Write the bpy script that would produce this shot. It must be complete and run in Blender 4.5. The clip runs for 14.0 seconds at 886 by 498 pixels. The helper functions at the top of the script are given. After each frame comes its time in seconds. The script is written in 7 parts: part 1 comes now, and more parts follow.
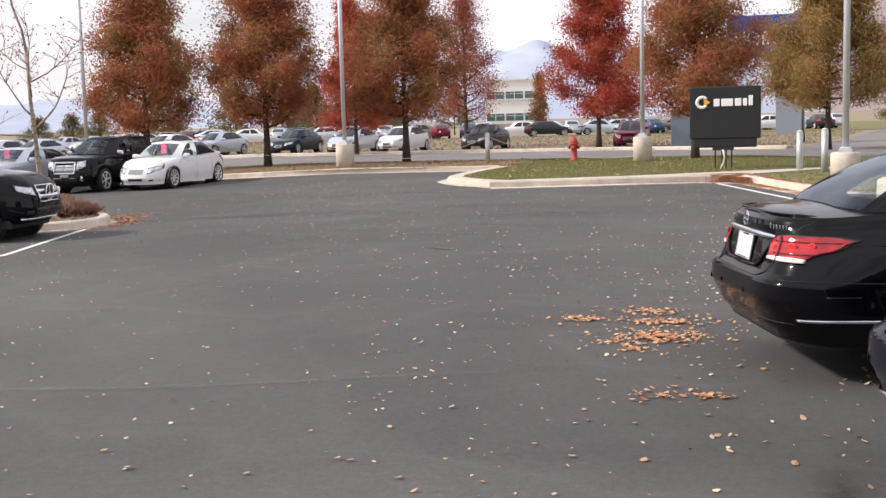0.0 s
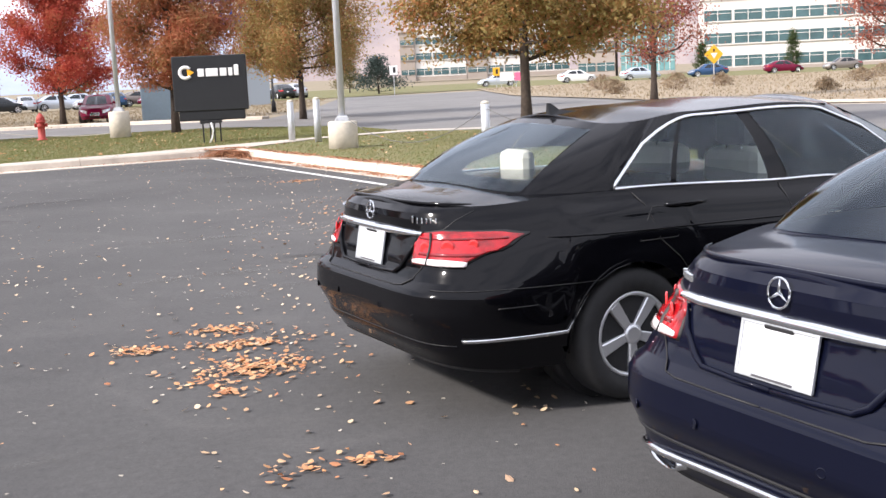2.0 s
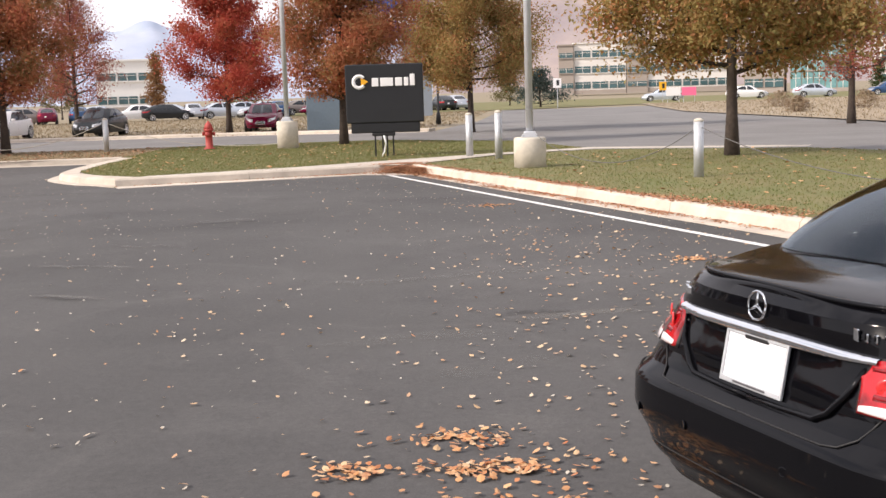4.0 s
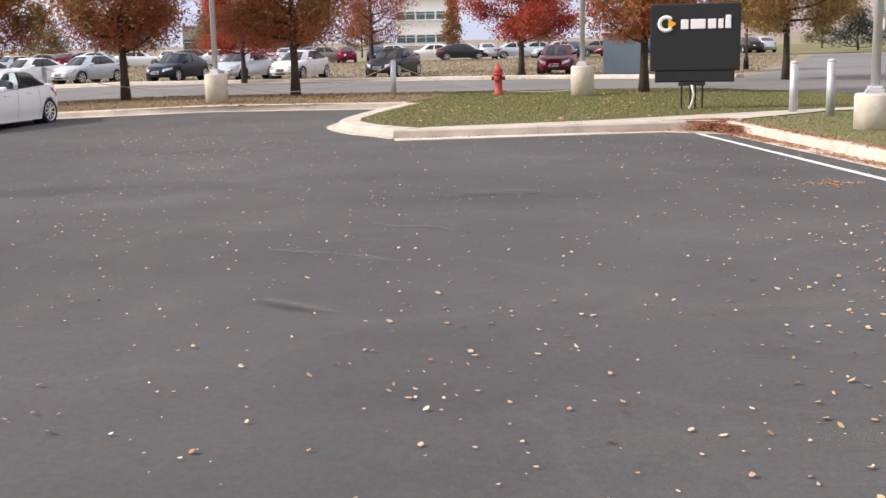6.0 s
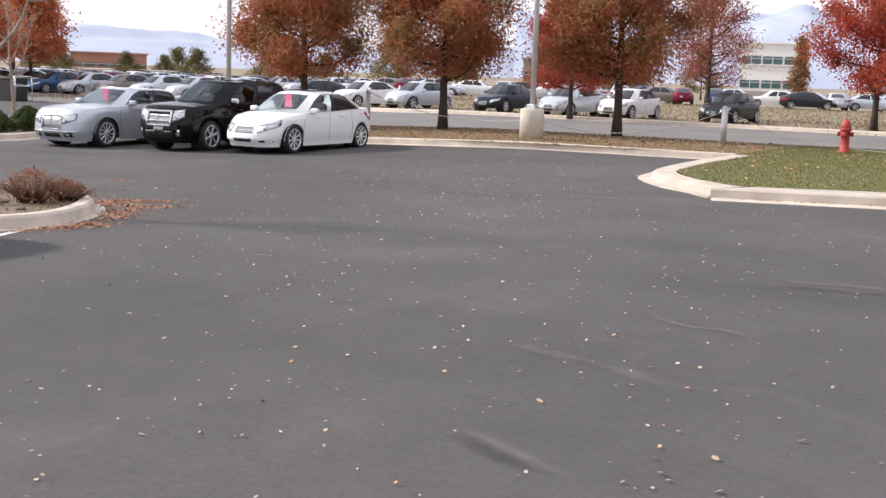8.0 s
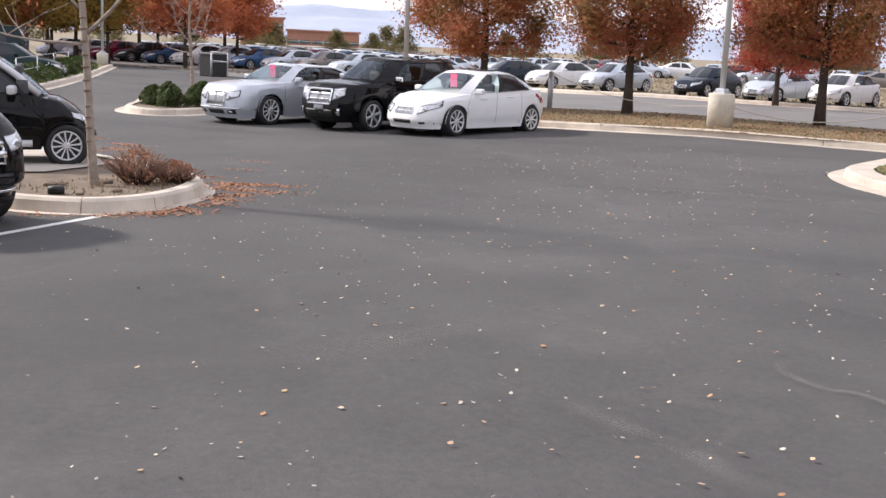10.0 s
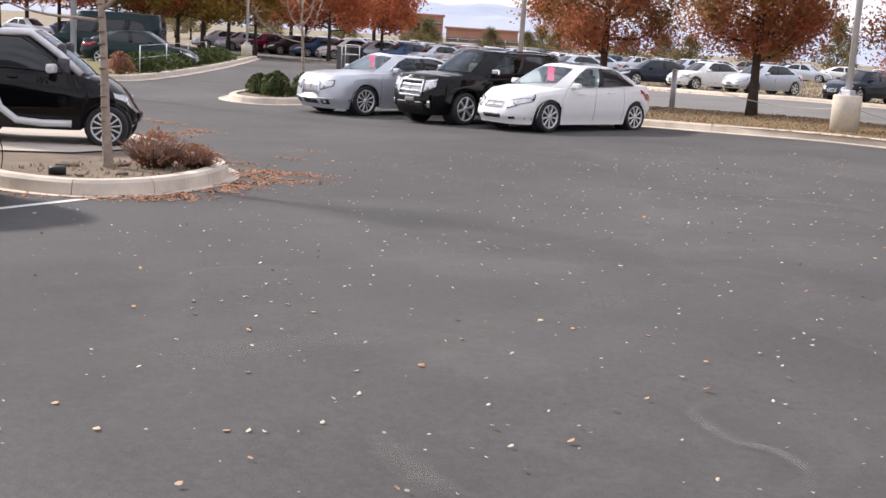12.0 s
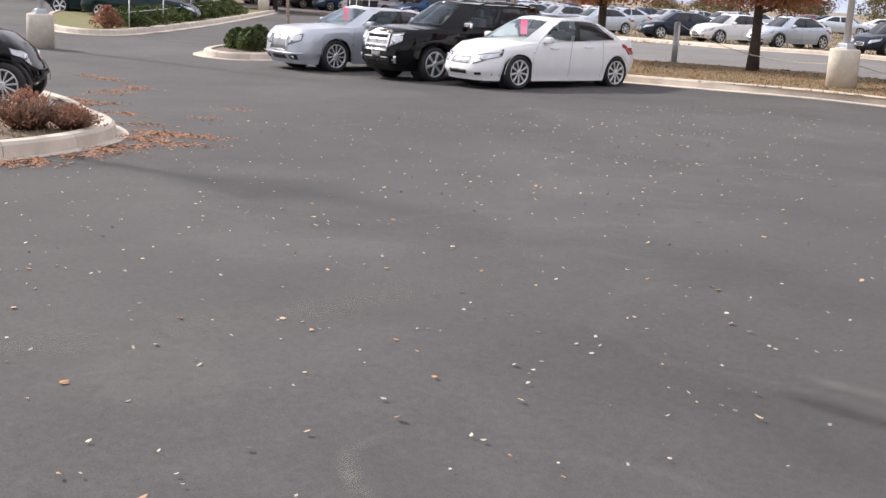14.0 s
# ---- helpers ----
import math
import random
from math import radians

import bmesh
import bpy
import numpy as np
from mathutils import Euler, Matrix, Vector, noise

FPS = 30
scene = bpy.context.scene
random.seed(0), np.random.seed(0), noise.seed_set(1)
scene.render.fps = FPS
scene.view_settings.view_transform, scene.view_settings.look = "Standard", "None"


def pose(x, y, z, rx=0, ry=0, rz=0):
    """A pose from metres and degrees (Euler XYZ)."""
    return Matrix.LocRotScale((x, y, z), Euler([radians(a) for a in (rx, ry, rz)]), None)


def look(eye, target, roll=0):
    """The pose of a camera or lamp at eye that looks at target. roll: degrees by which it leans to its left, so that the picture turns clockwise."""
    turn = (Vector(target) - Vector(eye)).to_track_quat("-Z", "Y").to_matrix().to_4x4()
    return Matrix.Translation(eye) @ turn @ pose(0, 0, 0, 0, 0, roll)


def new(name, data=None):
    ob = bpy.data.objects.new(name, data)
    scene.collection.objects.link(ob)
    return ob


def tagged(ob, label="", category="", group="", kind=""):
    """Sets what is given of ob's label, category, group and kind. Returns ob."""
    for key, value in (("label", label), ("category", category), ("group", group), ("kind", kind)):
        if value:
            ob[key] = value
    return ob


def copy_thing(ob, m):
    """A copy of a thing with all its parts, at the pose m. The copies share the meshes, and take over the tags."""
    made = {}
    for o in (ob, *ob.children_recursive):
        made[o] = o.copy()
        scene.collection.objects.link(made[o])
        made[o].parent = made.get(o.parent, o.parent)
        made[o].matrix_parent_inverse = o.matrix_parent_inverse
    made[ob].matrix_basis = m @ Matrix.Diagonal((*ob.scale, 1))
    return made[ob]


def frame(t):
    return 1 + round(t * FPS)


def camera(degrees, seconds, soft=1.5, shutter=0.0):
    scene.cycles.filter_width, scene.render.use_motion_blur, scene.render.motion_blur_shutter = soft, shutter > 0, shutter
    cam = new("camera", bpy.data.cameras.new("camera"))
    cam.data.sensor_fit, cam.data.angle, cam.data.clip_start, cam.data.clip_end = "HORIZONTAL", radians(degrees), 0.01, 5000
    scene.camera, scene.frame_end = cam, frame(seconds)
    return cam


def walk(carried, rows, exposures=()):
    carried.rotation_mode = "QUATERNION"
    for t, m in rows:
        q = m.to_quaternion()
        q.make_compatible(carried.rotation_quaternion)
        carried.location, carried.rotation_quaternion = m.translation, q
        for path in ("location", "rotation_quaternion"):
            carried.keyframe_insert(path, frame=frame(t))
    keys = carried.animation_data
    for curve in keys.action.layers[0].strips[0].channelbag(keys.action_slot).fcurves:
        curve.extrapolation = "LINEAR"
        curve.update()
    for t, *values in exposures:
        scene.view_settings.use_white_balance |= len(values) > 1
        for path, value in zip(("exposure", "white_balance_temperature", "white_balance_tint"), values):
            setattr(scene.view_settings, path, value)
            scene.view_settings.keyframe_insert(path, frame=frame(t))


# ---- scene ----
cam = camera(42.0, 14.0)
PATH = [
    (0, (1.919, -4.742, 1.522), (1.192, -2.891, 1.302), -1.55),
    (0.5, (1.664, -4.225, 1.506), (1.259, -2.284, 1.244), -0.75),
    (1, (1.414, -3.822, 1.508), (1.322, -1.844, 1.225), -1.52),
    (1.5, (1.228, -3.378, 1.519), (1.241, -1.398, 1.234), -1.73),
    (2, (0.975, -2.946, 1.501), (1.136, -0.975, 1.202), -2.68),
    (2.2, (0.898, -2.768, 1.520), (1.099, -0.803, 1.206), -1.77),
    (4.3, (0.254, -0.514, 1.518), (0.107, 1.463, 1.253), -1.45),
    (4.5, (0.190, -0.314, 1.531), (0.011, 1.657, 1.242), -1.28),
    (5, (0.095, 0.364, 1.559), (-0.252, 2.312, 1.272), -1.57),
    (5.5, (-0.009, 1.036, 1.586), (-0.523, 2.942, 1.262), 0.41),
    (6, (-0.136, 1.660, 1.605), (-0.716, 3.541, 1.249), -1.34),
    (6.5, (-0.257, 2.236, 1.600), (-1.052, 4.029, 1.208), -0.22),
    (7, (-0.435, 2.793, 1.589), (-1.300, 4.567, 1.264), 1.41),
    (7.5, (-0.522, 3.320, 1.613), (-1.503, 5.039, 1.328), 0.37),
    (8, (-0.668, 3.833, 1.627), (-1.751, 5.488, 1.329), 1.99),
    (8.5, (-0.847, 4.354, 1.647), (-2.009, 5.947, 1.311), 0.22),
    (9, (-0.931, 4.826, 1.656), (-2.233, 6.303, 1.302), 0.76),
    (9.2, (-0.991, 5.000, 1.657), (-2.312, 6.461, 1.308), 1.76),
    (11.3, (-0.729, 6.863, 1.527), (-2.147, 8.231, 1.183), 2.96),
    (11.5, (-0.696, 7.042, 1.526), (-2.153, 8.366, 1.175), 3.90),
    (12, (-0.701, 7.454, 1.515), (-2.241, 8.677, 1.156), 3.72),
    (12.5, (-0.701, 7.903, 1.510), (-2.197, 9.164, 1.098), 2.57),
    (13, (-0.652, 8.381, 1.523), (-2.121, 9.660, 1.068), 3.46),
    (13.5, (-0.617, 8.873, 1.546), (-2.069, 10.178, 1.109), 1.57),
    (14, (-0.592, 9.339, 1.569), (-2.167, 10.489, 1.129), 3.51),
]
PLAN_SCALE = 1.1
walk(cam, [(t, look(Vector(eye) * PLAN_SCALE, Vector(target) * PLAN_SCALE, roll)) for t, eye, target, roll in PATH],
     [(0, 0.90, 7100, 15), (0.7, 1.10, 7100, 15), (1.5, 1.32, 6900, 14), (2.2, 1.36, 6700, 14), (4.3, 0.95, 7300, 16), (5.0, 0.94, 7200, 15), (8.0, 0.96, 6900, 15), (9.2, 0.97, 6800, 15), (11.3, 1.02, 6950, 16), (14.0, 1.02, 6950, 15)])

# ---- world, sun, exposure ----
SUN_FROM = Vector((-0.80, -0.30, 0.58)).normalized()
world = bpy.data.worlds.new("world")
scene.world = world
world.use_nodes = True
wn, wl = world.node_tree.nodes, world.node_tree.links
wn.clear()
w_out = wn.new("ShaderNodeOutputWorld")
w_bg = wn.new("ShaderNodeBackground")
w_sky = wn.new("ShaderNodeTexSky")
w_sky.sky_type = "NISHITA"
w_sky.sun_disc = False
w_sky.sun_elevation = math.asin(SUN_FROM.z)
w_sky.sun_rotation = math.atan2(SUN_FROM.x, SUN_FROM.y)
w_sky.dust_density = 0.15
w_sky.air_density = 1.2
w_co = wn.new("ShaderNodeTexCoord")
w_map = wn.new("ShaderNodeMapping")
w_map.inputs["Scale"].default_value = (1.0, 1.0, 4.5)
w_cloud = wn.new("ShaderNodeTexNoise")
w_cloud.inputs["Scale"].default_value = 2.1
w_cloud.inputs["Detail"].default_value = 7.0
w_cloud.inputs["Roughness"].default_value = 0.6
w_ramp = wn.new("ShaderNodeValToRGB")
w_ramp.color_ramp.elements[0].position = 0.27
w_ramp.color_ramp.elements[0].color = (0.35, 0.35, 0.35, 1)
w_ramp.color_ramp.elements[1].position = 0.54
w_mix = wn.new("ShaderNodeMix")
w_mix.data_type = "RGBA"
w_mix.inputs[7].default_value = (10.6, 11.2, 12.9, 1)
wl.new(w_co.outputs["Generated"], w_map.inputs["Vector"])
wl.new(w_map.outputs["Vector"], w_cloud.inputs["Vector"])
wl.new(w_cloud.outputs["Fac"], w_ramp.inputs["Fac"])
wl.new(w_ramp.outputs["Color"], w_mix.inputs[0])
wl.new(w_sky.outputs["Color"], w_mix.inputs[6])
w_sep = wn.new("ShaderNodeSeparateXYZ")
w_rise = wn.new("ShaderNodeMath")
w_rise.operation, w_rise.use_clamp = "MULTIPLY_ADD", False
w_rise.inputs[1].default_value, w_rise.inputs[2].default_value = 0.06, 0.54
w_scale = wn.new("ShaderNodeVectorMath")
w_scale.operation = "SCALE"
wl.new(w_co.outputs["Generated"], w_sep.inputs["Vector"])
wl.new(w_sep.outputs["Z"], w_rise.inputs[0])
wl.new(w_mix.outputs[2], w_scale.inputs[0])
wl.new(w_rise.outputs["Value"], w_scale.inputs["Scale"])
wl.new(w_scale.outputs["Vector"], w_bg.inputs["Color"])
w_bg.inputs["Strength"].default_value = 0.093
wl.new(w_bg.outputs["Background"], w_out.inputs["Surface"])
sun = new("sun", bpy.data.lights.new("sun", "SUN"))
sun.data.energy = 2.4
sun.data.angle = radians(5.0)
sun.data.color = (1.0, 0.965, 0.92)
sun.rotation_euler = SUN_FROM.to_track_quat("Z", "Y").to_euler()


# ---- materials ----
def node_mat(name):
    m = bpy.data.materials.new(name)
    m.use_nodes = True
    nt = m.node_tree
    return m, nt.nodes, nt.links, nt.nodes["Principled BSDF"]


def mat(name, color, rough=0.6, metal=0.0, vary=0.0, scale=8.0, bump=0.0, bump_scale=60.0, coat=0.0, other=None, spec=0.5, per_object=0.0, per_island=0.0):
    """A surface with colour variation at two scales and fine relief."""
    m, n, l, b = node_mat(name)
    b.inputs["Roughness"].default_value = rough
    b.inputs["Metallic"].default_value = metal
    b.inputs["Coat Weight"].default_value = coat
    b.inputs["Coat Roughness"].default_value = 0.03
    b.inputs["Specular IOR Level"].default_value = spec
    b.inputs["Base Color"].default_value = (*color, 1)
    co = n.new("ShaderNodeTexCoord")
    last = None
    if vary or other:
        big = n.new("ShaderNodeTexNoise")
        big.inputs["Scale"].default_value = scale
        big.inputs["Detail"].default_value = 8
        big.inputs["Roughness"].default_value = 0.65
        l.new(co.outputs["Object"], big.inputs["Vector"])
        mix = n.new("ShaderNodeMix")
        mix.data_type = "RGBA"
        lo = other if other else tuple(c * (1 - vary) for c in color)
        hi = color if other else tuple(min(1, c * (1 + vary)) for c in color)
        mix.inputs[6].default_value = (*lo, 1)
        mix.inputs[7].default_value = (*hi, 1)
        r = n.new("ShaderNodeMapRange")
        r.inputs["From Min"].default_value, r.inputs["From Max"].default_value = 0.3, 0.7
        l.new(big.outputs["Fac"], r.inputs["Value"])
        l.new(r.outputs["Result"], mix.inputs[0])
        last = mix.outputs[2]
    if per_object or per_island:
        hs = n.new("ShaderNodeHueSaturation")
        r2 = n.new("ShaderNodeMapRange")
        amount = per_object or per_island
        r2.inputs["To Min"].default_value, r2.inputs["To Max"].default_value = 1 - amount, 1 + amount
        if per_object:
            l.new(n.new("ShaderNodeObjectInfo").outputs["Random"], r2.inputs["Value"])
        else:
            l.new(n.new("ShaderNodeNewGeometry").outputs["Random Per Island"], r2.inputs["Value"])
        l.new(r2.outputs["Result"], hs.inputs["Value"])
        if last:
            l.new(last, hs.inputs["Color"])
        else:
            hs.inputs["Color"].default_value = (*color, 1)
        last = hs.outputs["Color"]
    if last:
        l.new(last, b.inputs["Base Color"])
    if bump:
        fine = n.new("ShaderNodeTexNoise")
        fine.inputs["Scale"].default_value = bump_scale
        fine.inputs["Detail"].default_value = 4
        l.new(co.outputs["Object"], fine.inputs["Vector"])
        bp = n.new("ShaderNodeBump")
        bp.inputs["Strength"].default_value = bump
        bp.inputs["Distance"].default_value = 0.01
        l.new(fine.outputs["Fac"], bp.inputs["Height"])
        l.new(bp.outputs["Normal"], b.inputs["Normal"])
    return m


def asphalt_mat():
    m, n, l, b = node_mat("asphalt")
    co = n.new("ShaderNodeTexCoord")

    def noise_tex(scale, detail, rough=0.6, stretch=None):
        t = n.new("ShaderNodeTexNoise")
        t.inputs["Scale"].default_value, t.inputs["Detail"].default_value, t.inputs["Roughness"].default_value = scale, detail, rough
        if stretch:
            mp = n.new("ShaderNodeMapping")
            mp.inputs["Scale"].default_value = stretch
            mp.inputs["Rotation"].default_value = (0, 0, radians(-25))
            l.new(co.outputs["Object"], mp.inputs["Vector"])
            l.new(mp.outputs["Vector"], t.inputs["Vector"])
        else:
            l.new(co.outputs["Object"], t.inputs["Vector"])
        return t.outputs["Fac"]

    def ramp(fac, p0, p1, c0, c1):
        r = n.new("ShaderNodeValToRGB")
        r.color_ramp.elements[0].position, r.color_ramp.elements[1].position = p0, p1
        r.color_ramp.elements[0].color, r.color_ramp.elements[1].color = (*c0, 1), (*c1, 1)
        l.new(fac, r.inputs["Fac"])
        return r.outputs["Color"]

    def mult(a, c, fac=1.0):
        x = n.new("ShaderNodeMix")
        x.data_type, x.blend_type = "RGBA", "MULTIPLY"
        x.inputs[0].default_value = fac
        l.new(a, x.inputs[6])
        l.new(c, x.inputs[7])
        return x.outputs[2]

    base = ramp(noise_tex(0.16, 7, 0.6), 0.36, 0.66, (0.066, 0.0645, 0.0645), (0.098, 0.0955, 0.095))
    streak = ramp(noise_tex(1.0, 6, 0.6, (0.14, 0.40, 1)), 0.34, 0.68, (0.92, 0.92, 0.92), (1.07, 1.07, 1.06))
    stain = ramp(noise_tex(0.55, 9, 0.72), 0.30, 0.50, (0.82, 0.82, 0.83), (1, 1, 1))
    dust = ramp(noise_tex(0.33, 10, 0.75), 0.56, 0.80, (1, 1, 1), (1.40, 1.37, 1.32))
    grain = ramp(noise_tex(130, 3, 0.7), 0.25, 0.75, (0.72, 0.72, 0.72), (1.26, 1.26, 1.26))
    mid = ramp(noise_tex(22, 6, 0.7), 0.30, 0.70, (0.86, 0.86, 0.86), (1.13, 1.13, 1.12))
    ridge_fac = n.new("ShaderNodeValToRGB")
    els = ridge_fac.color_ramp.elements
    els[0].position, els[0].color = 0.484, (1, 1, 1, 1)
    els[1].position, els[1].color = 0.516, (1, 1, 1, 1)
    peak = els.new(0.5)
    peak.color = (1.11, 1.105, 1.10, 1)
    l.new(noise_tex(0.30, 3, 0.45), ridge_fac.inputs["Fac"])
    seams = ridge_fac.outputs["Color"]
    c = mult(mult(mult(mult(mult(mult(base, streak), stain), dust), grain), mid), seams)
    l.new(c, b.inputs["Base Color"])
    b.inputs["Roughness"].default_value = 0.88
    b.inputs["Specular IOR Level"].default_value = 0.35
    bp = n.new("ShaderNodeBump")
    bp.inputs["Strength"].default_value, bp.inputs["Distance"].default_value = 0.35, 0.006
    l.new(noise_tex(140, 3), bp.inputs["Height"])
    l.new(bp.outputs["Normal"], b.inputs["Normal"])
    return m


def glass_mat(name, tint, alpha_mix=0.0):
    """Tinted car glass: a mirror film over a coloured see-through sheet."""
    m, n, l, b = node_mat(name)
    n.remove(b)
    out = n["Material Output"]
    tr = n.new("ShaderNodeBsdfTransparent")
    tr.inputs["Color"].default_value = (*tint, 1)
    gl = n.new("ShaderNodeBsdfGlossy")
    gl.inputs["Roughness"].default_value = 0.02
    gl.inputs["Color"].default_value = (0.80, 0.90, 0.98, 1)
    fr = n.new("ShaderNodeFresnel")
    fr.inputs["IOR"].default_value = 1.52
    mix = n.new("ShaderNodeMixShader")
    l.new(fr.outputs["Fac"], mix.inputs["Fac"])
    l.new(tr.outputs["BSDF"], mix.inputs[1])
    l.new(gl.outputs["BSDF"], mix.inputs[2])
    l.new(mix.outputs["Shader"], out.inputs["Surface"])
    return m


def leaf_mat(name, cols, trans=0.44, clump=0.0):
    """Foliage: a colour for each leaf, drifting from clump to clump, and light that passes through it."""
    m, n, l, b = node_mat(name)
    geo = n.new("ShaderNodeNewGeometry")
    r = n.new("ShaderNodeValToRGB")
    els = r.color_ramp.elements
    while len(els) < len(cols):
        els.new(0.5)
    for i, c in enumerate(cols):
        els[i].position = i / (len(cols) - 1)
        els[i].color = (*c, 1)
    fac = geo.outputs["Random Per Island"]
    if clump:
        co = n.new("ShaderNodeTexCoord")
        patchy = n.new("ShaderNodeTexNoise")
        patchy.inputs["Scale"].default_value, patchy.inputs["Detail"].default_value = 0.75, 3.0
        spread = n.new("ShaderNodeMapRange")
        spread.inputs["From Min"].default_value, spread.inputs["From Max"].default_value = 0.32, 0.68
        blend = n.new("ShaderNodeMix")
        blend.inputs[0].default_value = clump
        l.new(co.outputs["Object"], patchy.inputs["Vector"])
        l.new(patchy.outputs["Fac"], spread.inputs["Value"])
        l.new(fac, blend.inputs[2])
        l.new(spread.outputs["Result"], blend.inputs[3])
        fac = blend.outputs[0]
    l.new(fac, r.inputs["Fac"])
    l.new(r.outputs["Color"], b.inputs["Base Color"])
    b.inputs["Roughness"].default_value = 0.6
    b.inputs["Specular IOR Level"].default_value = 0.25
    tl = n.new("ShaderNodeBsdfTranslucent")
    l.new(r.outputs["Color"], tl.inputs["Color"])
    mix = n.new("ShaderNodeMixShader")
    mix.inputs["Fac"].default_value = trans
    l.new(b.outputs["BSDF"], mix.inputs[1])
    l.new(tl.outputs["BSDF"], mix.inputs[2])
    l.new(mix.outputs["Shader"], n["Material Output"].inputs["Surface"])
    return m


ASPHALT = asphalt_mat()
ROAD = mat("street_asphalt", (0.165, 0.16, 0.155), 0.9, vary=0.18, scale=0.3, bump=0.3, bump_scale=80)
CONCRETE = mat("concrete", (0.48, 0.43, 0.37), 0.85, vary=0.16, scale=1.4, bump=0.25, bump_scale=45)
KERB = mat("kerb_concrete", (0.54, 0.475, 0.40), 0.85, vary=0.2, scale=2.2, bump=0.25, bump_scale=50, per_object=0.07)
LAWN = mat("lawn_soil", (0.125, 0.142, 0.046), 0.95, other=(0.19, 0.155, 0.07), scale=0.9, bump=0.8, bump_scale=70)
DRYLAWN = mat("leaf_strewn_lawn", (0.15, 0.13, 0.058), 0.95, other=(0.25, 0.155, 0.075), scale=1.3, bump=0.8, bump_scale=60)
FIELD = mat("dry_field", (0.27, 0.22, 0.155), 0.95, other=(0.21, 0.175, 0.105), scale=0.12, bump=0.6, bump_scale=6)
SOIL = mat("island_soil", (0.17, 0.13, 0.095), 0.95, vary=0.3, scale=3, bump=0.8, bump_scale=40)
LINE = mat("road_paint", (0.72, 0.72, 0.70), 0.7, vary=0.2, scale=6, bump=0.1)
GALV = mat("galvanised_steel", (0.52, 0.54, 0.56), 0.5, 0.55, vary=0.12, scale=5)
POLE = mat("lamp_pole_paint", (0.55, 0.57, 0.60), 0.45, 0.3, vary=0.08, scale=3)
FOOTING = mat("cast_footing", (0.56, 0.51, 0.43), 0.9, vary=0.18, scale=3.5, bump=0.4, bump_scale=30)
REDPAINT = mat("hydrant_red", (0.42, 0.055, 0.045), 0.55, vary=0.15, scale=7)
SIGNBLACK = mat("sign_black", (0.010, 0.011, 0.013), 0.45, vary=0.2, scale=3)
WHITE = mat("white_plastic", (0.82, 0.82, 0.82), 0.4)
ORANGE = mat("orange_plastic", (0.85, 0.42, 0.02), 0.4)
BARK = mat("bark", (0.060, 0.045, 0.036), 0.95, vary=0.35, scale=9, bump=0.8, bump_scale=40)
PALEBARK = mat("pale_bark", (0.33, 0.27, 0.22), 0.9, vary=0.3, scale=10, bump=0.5, bump_scale=35)
TWIG = mat("twig_bark", (0.21, 0.125, 0.09), 0.9, vary=0.2, scale=12)
RUBBER = mat("tyre_rubber", (0.018, 0.018, 0.019), 0.75, vary=0.2, scale=20)
RIM = mat("alloy_rim", (0.74, 0.75, 0.77), 0.30, 0.7)
DARK = mat("black_trim", (0.012, 0.012, 0.013), 0.55)
CHROME = mat("chrome", (0.82, 0.84, 0.86), 0.10, 1.0)
TAIL = mat("tail_lamp_red", (0.34, 0.007, 0.011), 0.12, vary=0.75, scale=9, coat=0.6)
TAILBRIGHT = mat("tail_lamp_bright_red", (0.62, 0.03, 0.03), 0.10, vary=0.3, scale=60, coat=0.6)
DISC = mat("brake_iron", (0.035, 0.034, 0.034), 0.6, 0.4, vary=0.3, scale=15)
TAILDARK = mat("tail_lamp_dark_red", (0.20, 0.004, 0.007), 0.12, vary=0.5, scale=14, coat=0.6)
MESH = mat("silver_mesh", (0.36, 0.365, 0.375), 0.35, 0.7, vary=0.5, scale=45)
TAILCLEAR = mat("reflector_band", (0.82, 0.76, 0.76), 0.15, coat=1.0)
HEAD = mat("headlamp_lens", (0.60, 0.62, 0.65), 0.10, 0.35, vary=0.35, scale=12, coat=1.0)
PLATE = mat("paper_plate", (0.84, 0.85, 0.88), 0.5)
BEIGE = mat("beige_leather", (0.76, 0.73, 0.66), 0.55, vary=0.06, scale=6)
CABIN = mat("dark_cabin", (0.07, 0.07, 0.075), 0.7)
SHELF = mat("grey_shelf_felt", (0.30, 0.30, 0.29), 0.9, vary=0.1, scale=20)
PINK = mat("pink_card", (0.85, 0.16, 0.30), 0.6)
GLASS = glass_mat("tinted_glass", (0.84, 0.91, 0.89))
DARKGLASS = mat("dark_glass", (0.020, 0.025, 0.030), 0.03, spec=0.55)
CHAIN = mat("weathered_chain", (0.17, 0.17, 0.165), 0.6, 0.5, vary=0.4, scale=40)
ROPE = mat("rope", (0.42, 0.39, 0.33), 0.9)


